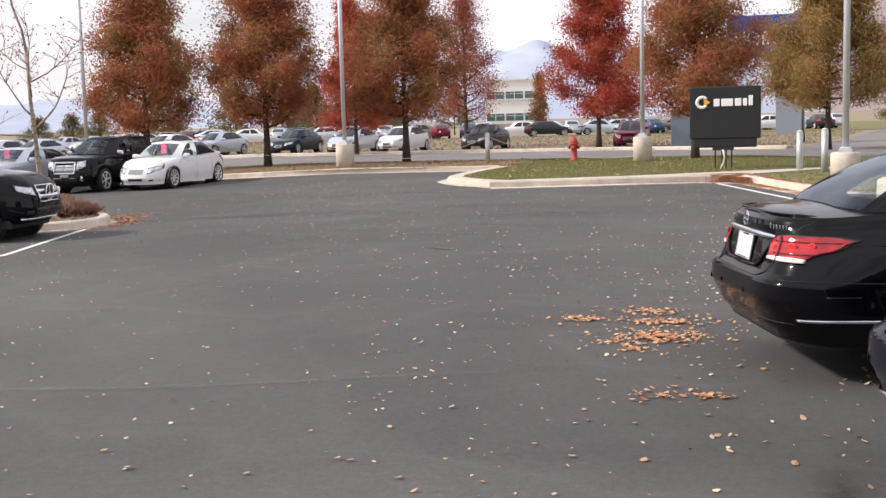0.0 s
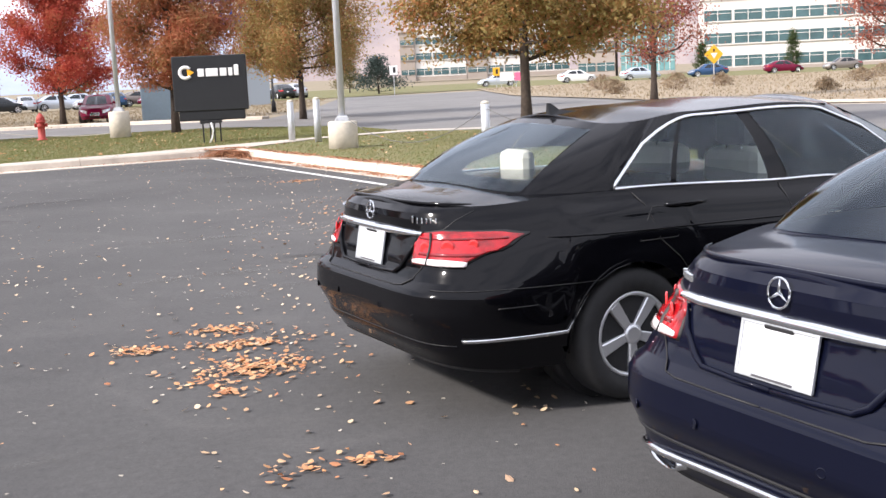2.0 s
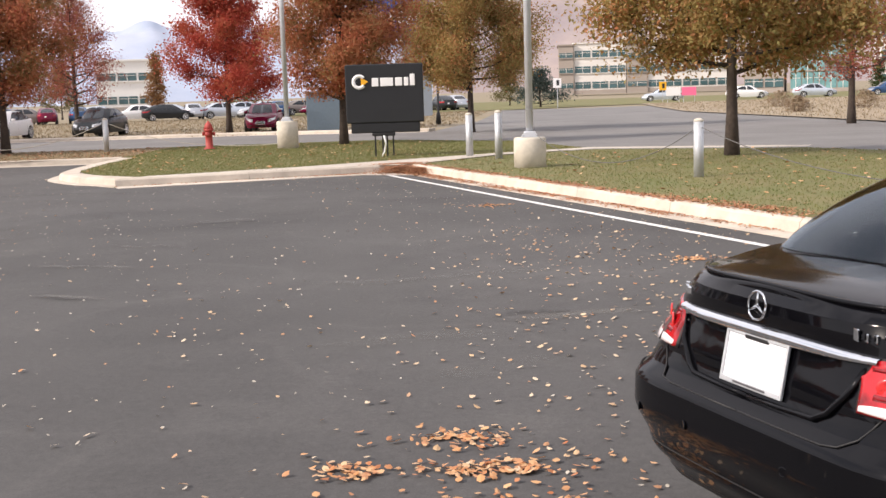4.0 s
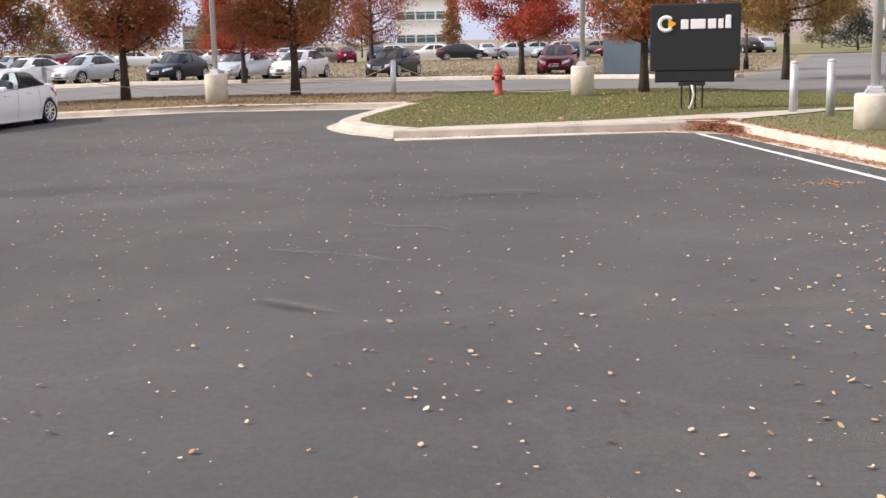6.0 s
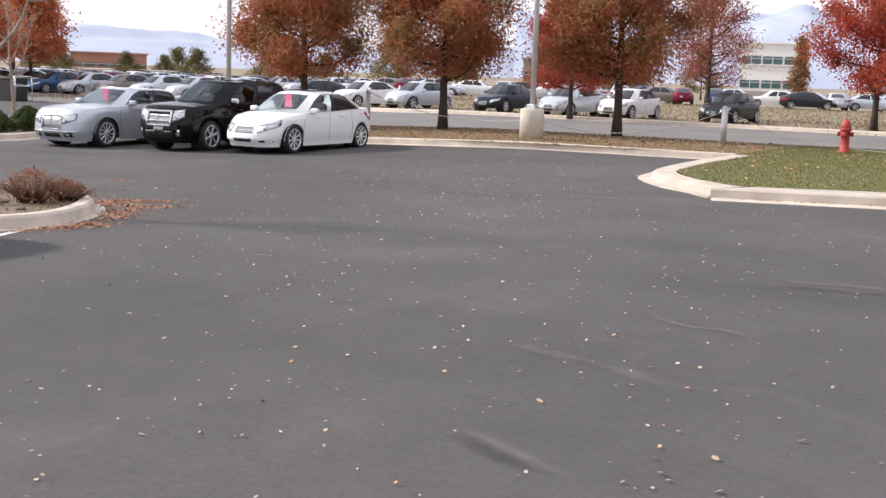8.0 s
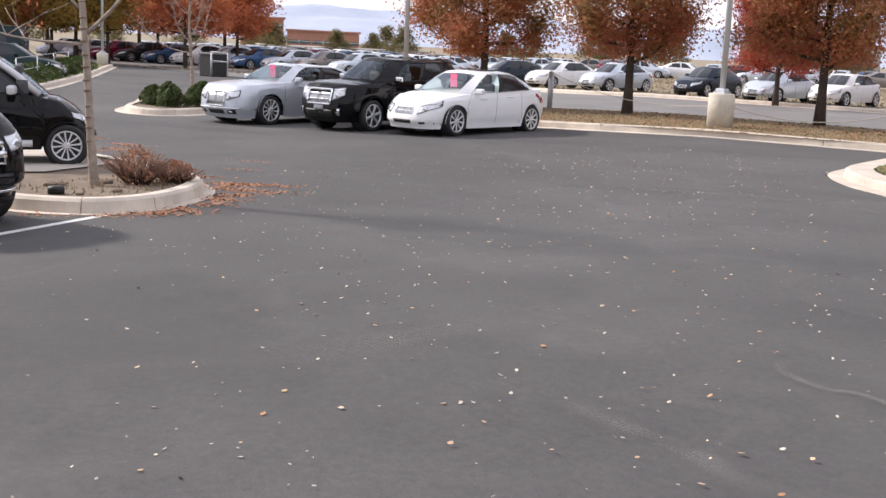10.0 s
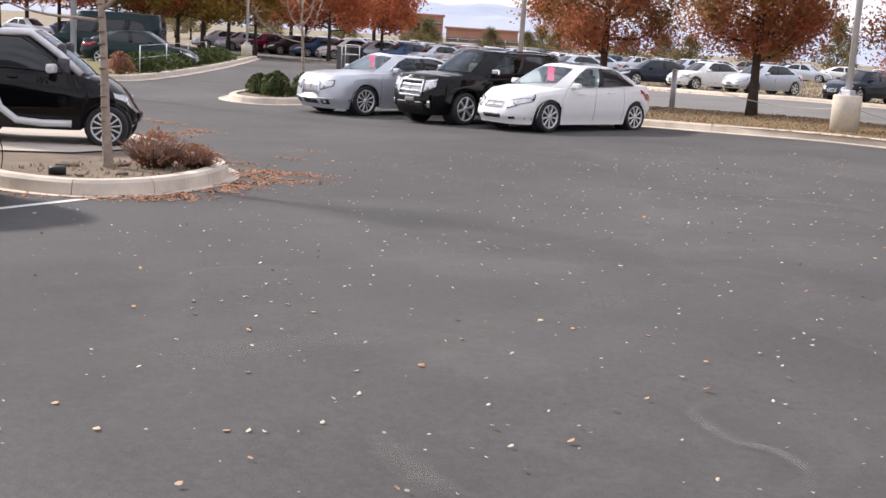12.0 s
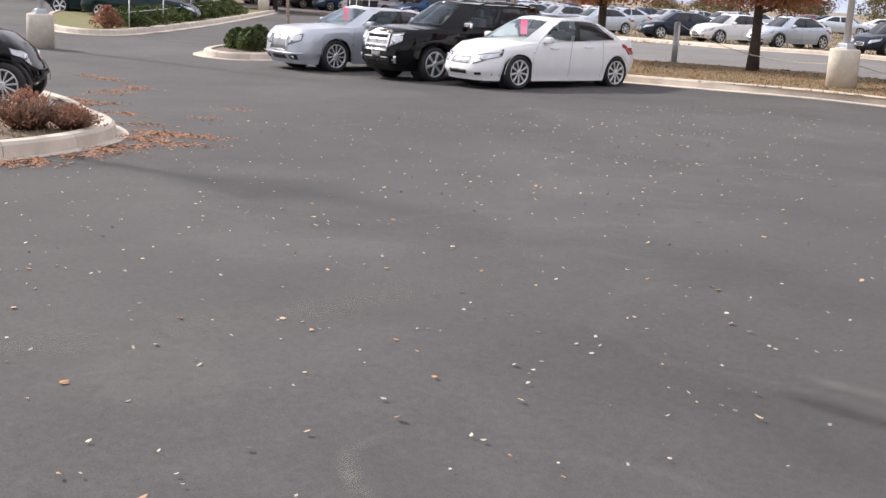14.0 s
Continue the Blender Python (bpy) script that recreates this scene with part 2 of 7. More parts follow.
def paint(name, col, metal=0.0, rough=0.4):
    """Car paint: a coloured coat under clear lacquer, with faint road dust."""
    m = mat(name, col, rough, metal, vary=0.03, scale=3, coat=0.48, spec=0.03)
    n, l = m.node_tree.nodes, m.node_tree.links
    b = n["Principled BSDF"]
    b.inputs["Coat IOR"].default_value = 1.5
    co = n.new("ShaderNodeTexCoord")
    dust = n.new("ShaderNodeTexNoise")
    dust.inputs["Scale"].default_value, dust.inputs["Detail"].default_value = 5.0, 8.0
    r = n.new("ShaderNodeMapRange")
    r.inputs["From Min"].default_value, r.inputs["From Max"].default_value = 0.35, 0.75
    r.inputs["To Min"].default_value, r.inputs["To Max"].default_value = 0.015, 0.07
    l.new(co.outputs["Object"], dust.inputs["Vector"])
    l.new(dust.outputs["Fac"], r.inputs["Value"])
    l.new(r.outputs["Result"], b.inputs["Coat Roughness"])
    return m


P_BLACK = paint("black_paint", (0.0025, 0.0025, 0.0035), 0.0, 0.2)
P_CELL = paint("pale_silver_paint", (0.66, 0.67, 0.69), 0.25, 0.35)
P_NAVY = paint("navy_paint", (0.0032, 0.0042, 0.0125), 0.0, 0.3)
P_WHITE = paint("white_paint", (0.80, 0.80, 0.80))
P_SILVER = paint("silver_paint", (0.54, 0.57, 0.62), 0.5, 0.35)
P_PALE = paint("pale_blue_silver_paint", (0.55, 0.60, 0.66), 0.5, 0.35)
P_DKBLUE = paint("dark_blue_paint", (0.02, 0.028, 0.045), 0.3, 0.3)
P_BLUE = paint("blue_paint", (0.04, 0.09, 0.19), 0.3, 0.3)
P_MAROON = paint("maroon_paint", (0.16, 0.008, 0.035), 0.2, 0.3)
P_CHAR = paint("charcoal_paint", (0.03, 0.033, 0.036), 0.3, 0.3)
P_GREEN = paint("dark_green_paint", (0.008, 0.024, 0.027), 0.2, 0.3)
P_TAUPE = paint("taupe_paint", (0.24, 0.21, 0.19), 0.4, 0.35)


# ---- mesh helpers ----
def mesh_of(name, verts, faces, smooth=True, mats=(), idx=None):
    me = bpy.data.meshes.new(name)
    me.from_pydata([tuple(v) for v in verts], [], faces)
    for mm in mats:
        me.materials.append(mm)
    if idx is not None:
        me.polygons.foreach_set("material_index", idx)
    if smooth:
        me.polygons.foreach_set("use_smooth", [True] * len(me.polygons))
    me.update()
    return me


def part(name, geo, material, parent=None, label=""):
    """Links a bmesh or a mesh as one object under a thing or a part."""
    if isinstance(geo, bmesh.types.BMesh):
        me = bpy.data.meshes.new(name)
        bmesh.ops.recalc_face_normals(geo, faces=geo.faces)
        geo.to_mesh(me)
        geo.free()
    else:
        me = geo
    if material and not me.materials:
        me.materials.append(material)
    ob = new(name, me)
    if parent:
        ob.parent = parent
    if label:
        ob["label"] = label
    return ob


def thing(name, label, category, m=None, group="", kind=""):
    ob = new(name)
    ob.empty_display_size = 0.2
    if m is not None:
        ob.matrix_basis = m
    return tagged(ob, label, category, group, kind)


def box(cx, cy, cz, sx, sy, sz, bevel=0.0, rz=0.0, bm=None):
    bm2 = bmesh.new()
    bmesh.ops.create_cube(bm2, size=1.0)
    bmesh.ops.scale(bm2, vec=(sx, sy, sz), verts=bm2.verts)
    if bevel:
        bmesh.ops.bevel(bm2, geom=list(bm2.edges), offset=bevel, segments=2, affect="EDGES", profile=0.5)
    bmesh.ops.transform(bm2, matrix=pose(cx, cy, cz, 0, 0, rz), verts=bm2.verts)
    return join(bm, bm2)


def join(bm, bm2):
    if bm is None:
        return bm2
    me = bpy.data.meshes.new("tmp")
    bm2.to_mesh(me)
    bm2.free()
    bm.from_mesh(me)
    bpy.data.meshes.remove(me)
    return bm


def lathe(profile, seg=20, axis="z", bm=None, m=None):
    """A turned body: profile of (radius, height)."""
    verts, faces = [], []
    for r, h in profile:
        for i in range(seg):
            a = 2 * math.pi * i / seg
            verts.append((r * math.cos(a), r * math.sin(a), h))
    for j in range(len(profile) - 1):
        for i in range(seg):
            a, b2 = j * seg + i, j * seg + (i + 1) % seg
            faces.append((a, b2, b2 + seg, a + seg))
    faces.append(tuple(reversed(range(seg))))
    faces.append(tuple(range((len(profile) - 1) * seg, len(profile) * seg)))
    bm2 = bmesh.new()
    vs = [bm2.verts.new(v) for v in verts]
    for f in faces:
        bm2.faces.new([vs[i] for i in f])
    for f in bm2.faces:
        f.smooth = len(f.verts) == 4
    if axis == "y":
        bmesh.ops.transform(bm2, matrix=Matrix.Rotation(radians(-90), 4, "X"), verts=bm2.verts)
    if axis == "x":
        bmesh.ops.transform(bm2, matrix=Matrix.Rotation(radians(90), 4, "Y"), verts=bm2.verts)
    if m is not None:
        bmesh.ops.transform(bm2, matrix=m, verts=bm2.verts)
    return join(bm, bm2)


def tube_data(pts, radii, seg=6, verts=None, faces=None):
    verts = [] if verts is None else verts
    faces = [] if faces is None else faces
    pts = [Vector(p) for p in pts]
    base = len(verts)
    for i, p in enumerate(pts):
        d = (pts[min(i + 1, len(pts) - 1)] - pts[max(i - 1, 0)]).normalized()
        side = d.cross(Vector((0.13, 0.31, 0.94))).normalized()
        up = side.cross(d)
        r = radii[i] if hasattr(radii, "__len__") else radii
        for k in range(seg):
            a = 2 * math.pi * k / seg
            verts.append(p + (side * math.cos(a) + up * math.sin(a)) * r)
    for i in range(len(pts) - 1):
        for k in range(seg):
            a, b2 = base + i * seg + k, base + i * seg + (k + 1) % seg
            faces.append((a, b2, b2 + seg, a + seg))
    faces.append(tuple(base + k for k in reversed(range(seg))))
    faces.append(tuple(base + (len(pts) - 1) * seg + k for k in range(seg)))
    return verts, faces


def tube(name, pts, radii, material, parent=None, seg=6, label=""):
    v, f = tube_data(pts, radii, seg)
    return part(name, mesh_of(name, v, f), material, parent, label)


def slab(name, outline, z0, z1, material, parent=None):
    """A flat-topped piece of ground over a plan outline."""
    bm = bmesh.new()
    top = bm.faces.new([bm.verts.new((x, y, z1)) for x, y in outline])
    if z0 < z1:
        r = bmesh.ops.extrude_face_region(bm, geom=[top])
        bmesh.ops.translate(bm, vec=(0, 0, z0 - z1), verts=[v for v in r["geom"] if isinstance(v, bmesh.types.BMVert)])
    return part(name, bm, material, parent)


def smooth_line(pts, n=8):
    """A rounded polyline through plan points (Catmull-Rom)."""
    P = [Vector((*p, 0)) if len(p) == 2 else Vector(p) for p in pts]
    out = []
    for i in range(len(P) - 1):
        a, b2, c, d = P[max(i - 1, 0)], P[i], P[i + 1], P[min(i + 2, len(P) - 1)]
        for k in range(n):
            t = k / n
            out.append(0.5 * ((2 * b2) + (c - a) * t + (2 * a - 5 * b2 + 4 * c - d) * t * t + (3 * b2 - a - 3 * c + d) * t ** 3))
    out.append(P[-1])
    return [(p.x, p.y) for p in out]


# ---- cars ----
def lerp(a, b, t):
    return a + (b - a) * t


def curve(keys, x):
    """Smooth value through (x, value) keys."""
    if x <= keys[0][0]:
        return keys[0][1]
    for (x0, v0), (x1, v1) in zip(keys, keys[1:]):
        if x <= x1:
            t = (x - x0) / (x1 - x0)
            return lerp(v0, v1, t * t * (3 - 2 * t))
    return keys[-1][1]


class Shape:
    """The outer surface of a car; x ahead, z up, origin on the ground below the middle of the wheelbase."""

    def __init__(self, half, n, wheel_r, arch, rear_axle, front_axle, rear, front, sill, shoulder, tumble, plan, waist_x, roof_x, waist_w, roof_w, deck, bulge, roof_z,
                 glass_s, glass_h, mirror_s, handles, seams, bow=0.07, house_n=3.6, n_top=None):
        self.half, self.n, self.wheel_r, self.arch, self.rear_axle, self.front_axle = half, n, wheel_r, arch, rear_axle, front_axle
        self.rear, self.front, self.sill, self.shoulder, self.tumble, self.plan = rear, front, sill, shoulder, tumble, plan
        self.waist_x, self.roof_x, self.waist_w, self.roof_w, self.deck, self.bulge, self.roof_z = waist_x, roof_x, waist_w, roof_w, deck, bulge, roof_z
        self.glass_s, self.glass_h, self.mirror_s, self.handles, self.seams = glass_s, glass_h, mirror_s, handles, seams
        self.e = 2 ** (-1 / n)
        self.bow = bow
        self.house_n = house_n
        self.n_top = n_top or n

    def loop(self, s, v=0.0):
        """Plan of the half outline: s from 0 (rear middle) over the side to 1 (front middle), in -1..1."""
        n = self.n
        if self.n_top != n and s < 0.5:
            n = curve([(0.42, self.n), (1.0, self.n_top)], v)
        e = 2 ** (-1 / n)
        if s < 0.25:
            eta = max(0.0, s) / 0.25 * e
            return -((1 - eta ** n) ** (1 / n)), eta
        if s > 0.75:
            eta = max(0.0, 1 - s) / 0.25 * e
            return (1 - eta ** n) ** (1 / n), eta
        xi = lerp(-e, e, (s - 0.25) / 0.5)
        return xi, (1 - abs(xi) ** n) ** (1 / n)

    def bottom(self, x, eta):
        z = curve(self.sill, x)
        if eta > 0.80:
            for xw in (self.rear_axle, self.front_axle):
                d2 = self.arch ** 2 - (x - xw) ** 2
                if d2 > 0:
                    z = max(z, self.wheel_r + math.sqrt(d2) * 0.98)
        return z

    def body(self, s, v, off=0.0, side=1):
        xi, eta = self.loop(s, v)
        xr, xf = curve(self.rear, v), curve(self.front, v)
        x = lerp(xr, xf, (xi + 1) / 2)
        zt = curve(self.shoulder, x)
        zb = self.bottom(x, eta)
        z = lerp(zb, zt, v) if zb < zt else zt
        vv = max(0.0, min(1.0, (z - 0.2) / (zt - 0.2)))
        w = self.half * curve(self.tumble, vv) * curve(self.plan, x)
        p = Vector((x, w * eta, z))
        if off:
            q = Vector((xi, eta, 0)).normalized()
            p += Vector((q.x, q.y, 0)) * off
        p.y *= side
        return p

    def s_at(self, x, v=0.6):
        xr, xf = curve(self.rear, v), curve(self.front, v)
        xi = (x - xr) / (xf - xr) * 2 - 1
        xi = max(-self.e, min(self.e, xi))
        return 0.25 + (xi + self.e) / (2 * self.e) * 0.5

    def at_z(self, s, z, off=0.0, side=1):
        """The body's surface at a height."""
        lo, hi = 0.0, 1.0
        for _ in range(22):
            v = (lo + hi) / 2
            if self.body(s, v).z < z:
                lo = v
            else:
                hi = v
        return self.body(s, v, off, side)

    def s_of_y(self, y, z):
        """Where round the rear a side offset lies, at a height."""
        lo, hi = 0.0, 0.30
        for _ in range(20):
            m = (lo + hi) / 2
            if self.at_z(m, z).y < abs(y):
                lo = m
            else:
                hi = m
        return m

    def house(self, s, h, off=0.0, side=1):
        """The cabin above the shoulder: h from the waist (0) to the roof's edge (1)."""
        n = self.house_n
        e = 2 ** (-1 / n)
        if s < 0.25:
            eta = max(0.0, s) / 0.25 * e
            xi = -((1 - eta ** n) ** (1 / n))
        elif s > 0.75:
            eta = max(0.0, 1 - s) / 0.25 * e
            xi = (1 - eta ** n) ** (1 / n)
        else:
            xi = lerp(-e, e, (s - 0.25) / 0.5)
            eta = (1 - abs(xi) ** n) ** (1 / n)
        xb = lerp(self.waist_x[0], self.waist_x[1], (xi + 1) / 2)
        xt = lerp(self.roof_x[0], self.roof_x[1], (xi + 1) / 2)
        zb = curve(self.shoulder, xb) - 0.012 + self.deck * (1 - eta * eta)
        zt = curve(self.roof_z, xt) + 0.05 * (1 - eta * eta)
        b = Vector((xb, self.waist_w * eta * curve(self.plan, xb), zb))
        t = Vector((xt, self.roof_w * eta, zt))
        p = b.lerp(t, h)
        out = Vector((xi * 0.8, eta, 0)).normalized()
        p += out * (self.bulge * 4 * h * (1 - h) + off)
        p.z += off * 0.5
        p.x -= self.bow * 4 * h * (1 - h) * curve([(0, 0.3), (0.2, 0.6), (0.27, 1.0), (0.33, 1.0), (0.45, 0.0)], s)
        p.y *= side
        return p


def grid_mesh(name, f, us, vs, flip=False, mats=(), skip=None):
    verts = [f(u, v) for v in vs for u in us]
    nu = len(us)
    faces = []
    for j in range(len(vs) - 1):
        for i in range(nu - 1):
            if skip and skip(i, j):
                continue
            q = (j * nu + i, j * nu + i + 1, (j + 1) * nu + i + 1, (j + 1) * nu + i)
            faces.append(q[::-1] if flip else q)
    return mesh_of(name, verts, faces, True, mats)


def steps(a, b, n):
    return [a + (b - a) * i / n for i in range(n + 1)]


def patch(name, f, u0, u1, v0, v1, nu, nv, material, parent, off=0.006, label="", side=1, shape=None):
    """A thin panel that follows the car's surface, with an edge that stands proud of it."""
    def g(u, v):
        uu, vv = u, v
        if shape:
            uu, vv = shape((u - u0) / (u1 - u0 + 1e-9), (v - v0) / (v1 - v0 + 1e-9))
            uu, vv = lerp(u0, u1, uu), lerp(v0, v1, vv)
        return uu, vv
    us, vs = steps(u0, u1, nu), steps(v0, v1, nv)
    verts, faces = [], []
    for v in vs:
        for u in us:
            verts.append(f(*g(u, v), off, side))
    n1 = len(verts)
    rim = [i for i in range(nu)] + [nu + j * (nu + 1) for j in range(nv)] + [nv * (nu + 1) + i for i in range(nu, 0, -1)] + [j * (nu + 1) for j in range(nv, 0, -1)]
    for j in range(nv):
        for i in range(nu):
            a = j * (nu + 1) + i
            q = (a, a + 1, a + nu + 2, a + nu + 1)
            faces.append(q if side > 0 else q[::-1])
    coords = [(u, v) for v in vs for u in us]
    for k in rim:
        verts.append(f(*g(*coords[k]), -0.004, side))
    for k in range(len(rim)):
        k2 = (k + 1) % len(rim)
        q = (rim[k], n1 + k, n1 + k2, rim[k2])
        faces.append(q if side > 0 else q[::-1])
    return part(name, mesh_of(name, verts, faces), material, parent, label)


def make_wheel(name, r, width, car, spokes=7, detail=True, rim_r=0.75, label="black tyre on a silver alloy rim"):
    """tyre, rim with spokes and hub, turned so that its outside looks to +y."""
    seg = 28 if detail else 16
    h = width / 2
    ri = r * rim_r
    w = part(name, lathe([(ri, -h), (r * 0.93, -h), (r * 0.985, -h * 0.8), (r, -h * 0.4), (r, h * 0.4), (r * 0.985, h * 0.8), (r * 0.93, h), (ri * 1.03, h * 0.96), (ri, h * 0.7)], seg, "y"), RUBBER, car, "black rubber tyre")
    bm = lathe([(ri * 0.90, h * 0.05), (ri * 1.01, h * 0.55), (ri * 1.01, h * 0.92), (ri * 0.94, h * 0.94), (ri * 0.90, h * 0.70), (ri * 0.885, h * 0.05)], seg, "y")
    for f in [f for f in bm.faces if len(f.verts) > 4]:
        bm.faces.remove(f)
    for i in range(spokes):
        a = 2 * math.pi * (i + 0.25) / spokes
        w0 = ri * (1.05 / spokes)
        b2 = bmesh.new()
        bmesh.ops.create_cube(b2, size=1.0)
        bmesh.ops.scale(b2, vec=(ri * 0.78, 0.030, w0), verts=b2.verts)
        for v in b2.verts:
            if v.co.x > 0:
                v.co.z *= 1.5
                v.co.y += h * 0.10
            if v.co.y < 0 and v.co.x < 0:
                v.co.y -= 0.02
        bmesh.ops.bevel(b2, geom=list(b2.edges), offset=0.006, segments=1, affect="EDGES")
        bmesh.ops.translate(b2, vec=(ri * 0.54, h * 0.68, 0), verts=b2.verts)
        bmesh.ops.rotate(b2, cent=(0, 0, 0), matrix=Matrix.Rotation(a, 3, "Y"), verts=b2.verts)
        bm = join(bm, b2)
    bm = lathe([(ri * 0.24, h * 0.5), (ri * 0.24, h * 0.84), (ri * 0.16, h * 0.92)], 12, "y", bm)
    part("rim", bm, RIM, w, "silver alloy rim")
    part("brake_disc", lathe([(ri * 0.90, h * 0.02), (ri * 0.90, h * 0.08), (ri * 0.66, h * 0.10), (ri * 0.64, h * 0.22), (ri * 0.3, h * 0.24)], seg, "y"), DISC, w, "dark brake disc")
    return w


def headrest(parent, x, y, z, material, size=1.0):
    bm = box(x, y, z, 0.10 * size, 0.27 * size, 0.18 * size, 0.046)
    part("headrest", bm, material, parent)
    for dy in (-0.06, 0.06):
        tube("headrest_post", [(x, y + dy, z - 0.19), (x, y + dy, z - 0.06)], 0.007, CHROME, parent, 5)


def make_car(name, label, category, sh, material, detail=2, spokes=7, seats=BEIGE, wheel_w=0.22, group="", glass=None, chrome_frame=True, inside_seats=False, mirror=None):
    """A car from its surface: detail 2 near, 1 middle, 0 far."""
    car = thing(name, label, category, None, group)
    nx = {2: 110, 1: 70, 0: 36}[detail]
    nvv = {2: 16, 1: 10, 0: 6}[detail]
    vs = [i / nvv for i in range(nvv + 1)]
    if detail == 2:
        vs = sorted(set([round(v, 4) for v in steps(0, 1, 26)] + [k for k, _ in sh.rear]))
    # half outline, with more steps over the wheel arches
    ss = sorted(set([round(s, 5) for s in steps(0, 0.25, 28 if detail == 2 else nx // 10)] + [round(s, 5) for s in steps(0.25, 0.75, nx)] + [round(s, 5) for s in steps(0.75, 1, nx // 10)]))
    verts, faces = [], []
    N = len(ss)
    full = [(s, 1) for s in ss] + [(s, -1) for s in reversed(ss[1:-1])]
    M = len(full)
    for v in vs:
        for s, sd in full:
            verts.append(sh.body(s, v, 0, sd))
    for j in range(len(vs) - 1):
        for i in range(M):
            a, b2 = j * M + i, j * M + (i + 1) % M
            faces.append((a, a + M, b2 + M, b2))
    # bonnet, waist and boot lid: spans between the two shoulders
    top = (len(vs) - 1) * M
    rows = 8 if detail == 2 else 4
    strip = []
    for i, s in enumerate(ss):
        l0 = top + i
        r0 = top + (M - i) % M
        if i in (0, N - 1):
            strip.append([l0] * (rows + 1))
            continue
        pl, pr = verts[l0], verts[r0]
        row = [l0]
        for k in range(1, rows):
            t = k / rows
            p = pl.lerp(pr, t)
            q = 1 - (2 * t - 1) ** 2
            p.z += sh.deck * q * min(1, abs(pl.y) / 0.6)
            verts.append(p)
            row.append(len(verts) - 1)
        row.append(r0)
        strip.append(row)
    for a, b2 in zip(strip, strip[1:]):
        for k in range(rows):
            q = [a[k], a[k + 1], b2[k + 1], b2[k]]
            q = [x for j, x in enumerate(q) if x not in q[:j]]
            if len(q) > 2:
                faces.append(tuple(q))
    body = part("body", mesh_of("body", verts, faces), material, car)
    body.data.set_sharp_from_angle(angle=radians(38))
    # dark underside and wheel wells
    part("underbody", box((sh.rear_axle + sh.front_axle) / 2, 0, 0.40, (sh.front[0][1] - sh.rear[0][1]) * 0.90, sh.half * 2 - 0.46, 0.30, 0.04), DARK, car)
    part("floor_pan", box((sh.rear_axle + sh.front_axle) / 2, 0, 0.27, (sh.front_axle - sh.rear_axle) - 2 * sh.arch - 0.02, sh.half * 2 - 0.16, 0.1, 0.02), DARK, car)
    # cabin
    g_s = sh.glass_s
    h0, h1 = sh.glass_h
    hs = [0, h0] + [lerp(h0, h1, (i + 1) / 6) for i in range(6)] + [1]
    us = []
    for s0, s1, kind in g_s:
        us += steps(s0, s1, 12 if detail == 2 else 6)
    us += steps(0.208, 0.32, 6) if detail == 2 else []
    us = sorted(set([0.0, 1.0] + [round(u, 5) for u in us]))

    side_start = min(a for a, _, k in g_s if k not in ("rear_window", "windscreen"))
    side_end = max(b2 for _, b2, k in g_s if k not in ("rear_window", "windscreen"))

    def rise(u):
        """The upper edge of the side glass curves down to the waist at its rear end."""
        if side_start - 0.02 <= u <= side_start + sh_arc:
            return max(0.06, (1 - (1 - min(1.0, max(0.0, u - side_start) / sh_arc)) ** 2.6) ** 0.42)
        if side_end - 0.03 <= u <= side_end + 0.01:
            return 0.72 + 0.28 * min(1.0, max(0.0, side_end - u) / 0.03)
        return 1.0
    sh_arc = 0.095

    def hm(u, h):
        return h if h <= h0 or h >= 1 else h0 + (h - h0) * rise(u)

    def is_glass(u):
        return any(a - 1e-6 <= u <= b2 + 1e-6 for a, b2, _ in g_s)

    def hole(i, j):
        mid = (us[i] + us[i + 1]) / 2
        return 1 <= j <= 6 and is_glass(mid)
    for side, nm in ((1, "pillars_left"), (-1, "pillars_right")):
        me = grid_mesh("pillars", lambda u, h: sh.house(u, hm(u, h), 0, side), us, hs, side < 0, (), hole)
        part("cabin_frame", me, material, car)
    # roof skin
    rs = [u for u in steps(0, 1, 40 if detail == 2 else 20)]
    verts, faces = [], []
    rr = 6
    for s in rs:
        pl, pr = sh.house(s, 1, 0, 1), sh.house(s, 1, 0, -1)
        for k in range(rr + 1):
            t = k / rr
            p = pl.lerp(pr, t)
            p.z += 0.035 * (1 - (2 * t - 1) ** 2) * min(1, abs(pl.y) / 0.35)
            verts.append(p)
    for i in range(len(rs) - 1):
        for k in range(rr):
            a = i * (rr + 1) + k
            faces.append((a, a + 1, a + rr + 2, a + rr + 1))
    part("roof", mesh_of("roof", verts, faces), material, car)
    gm = glass or (GLASS if detail == 2 or inside_seats else DARKGLASS)
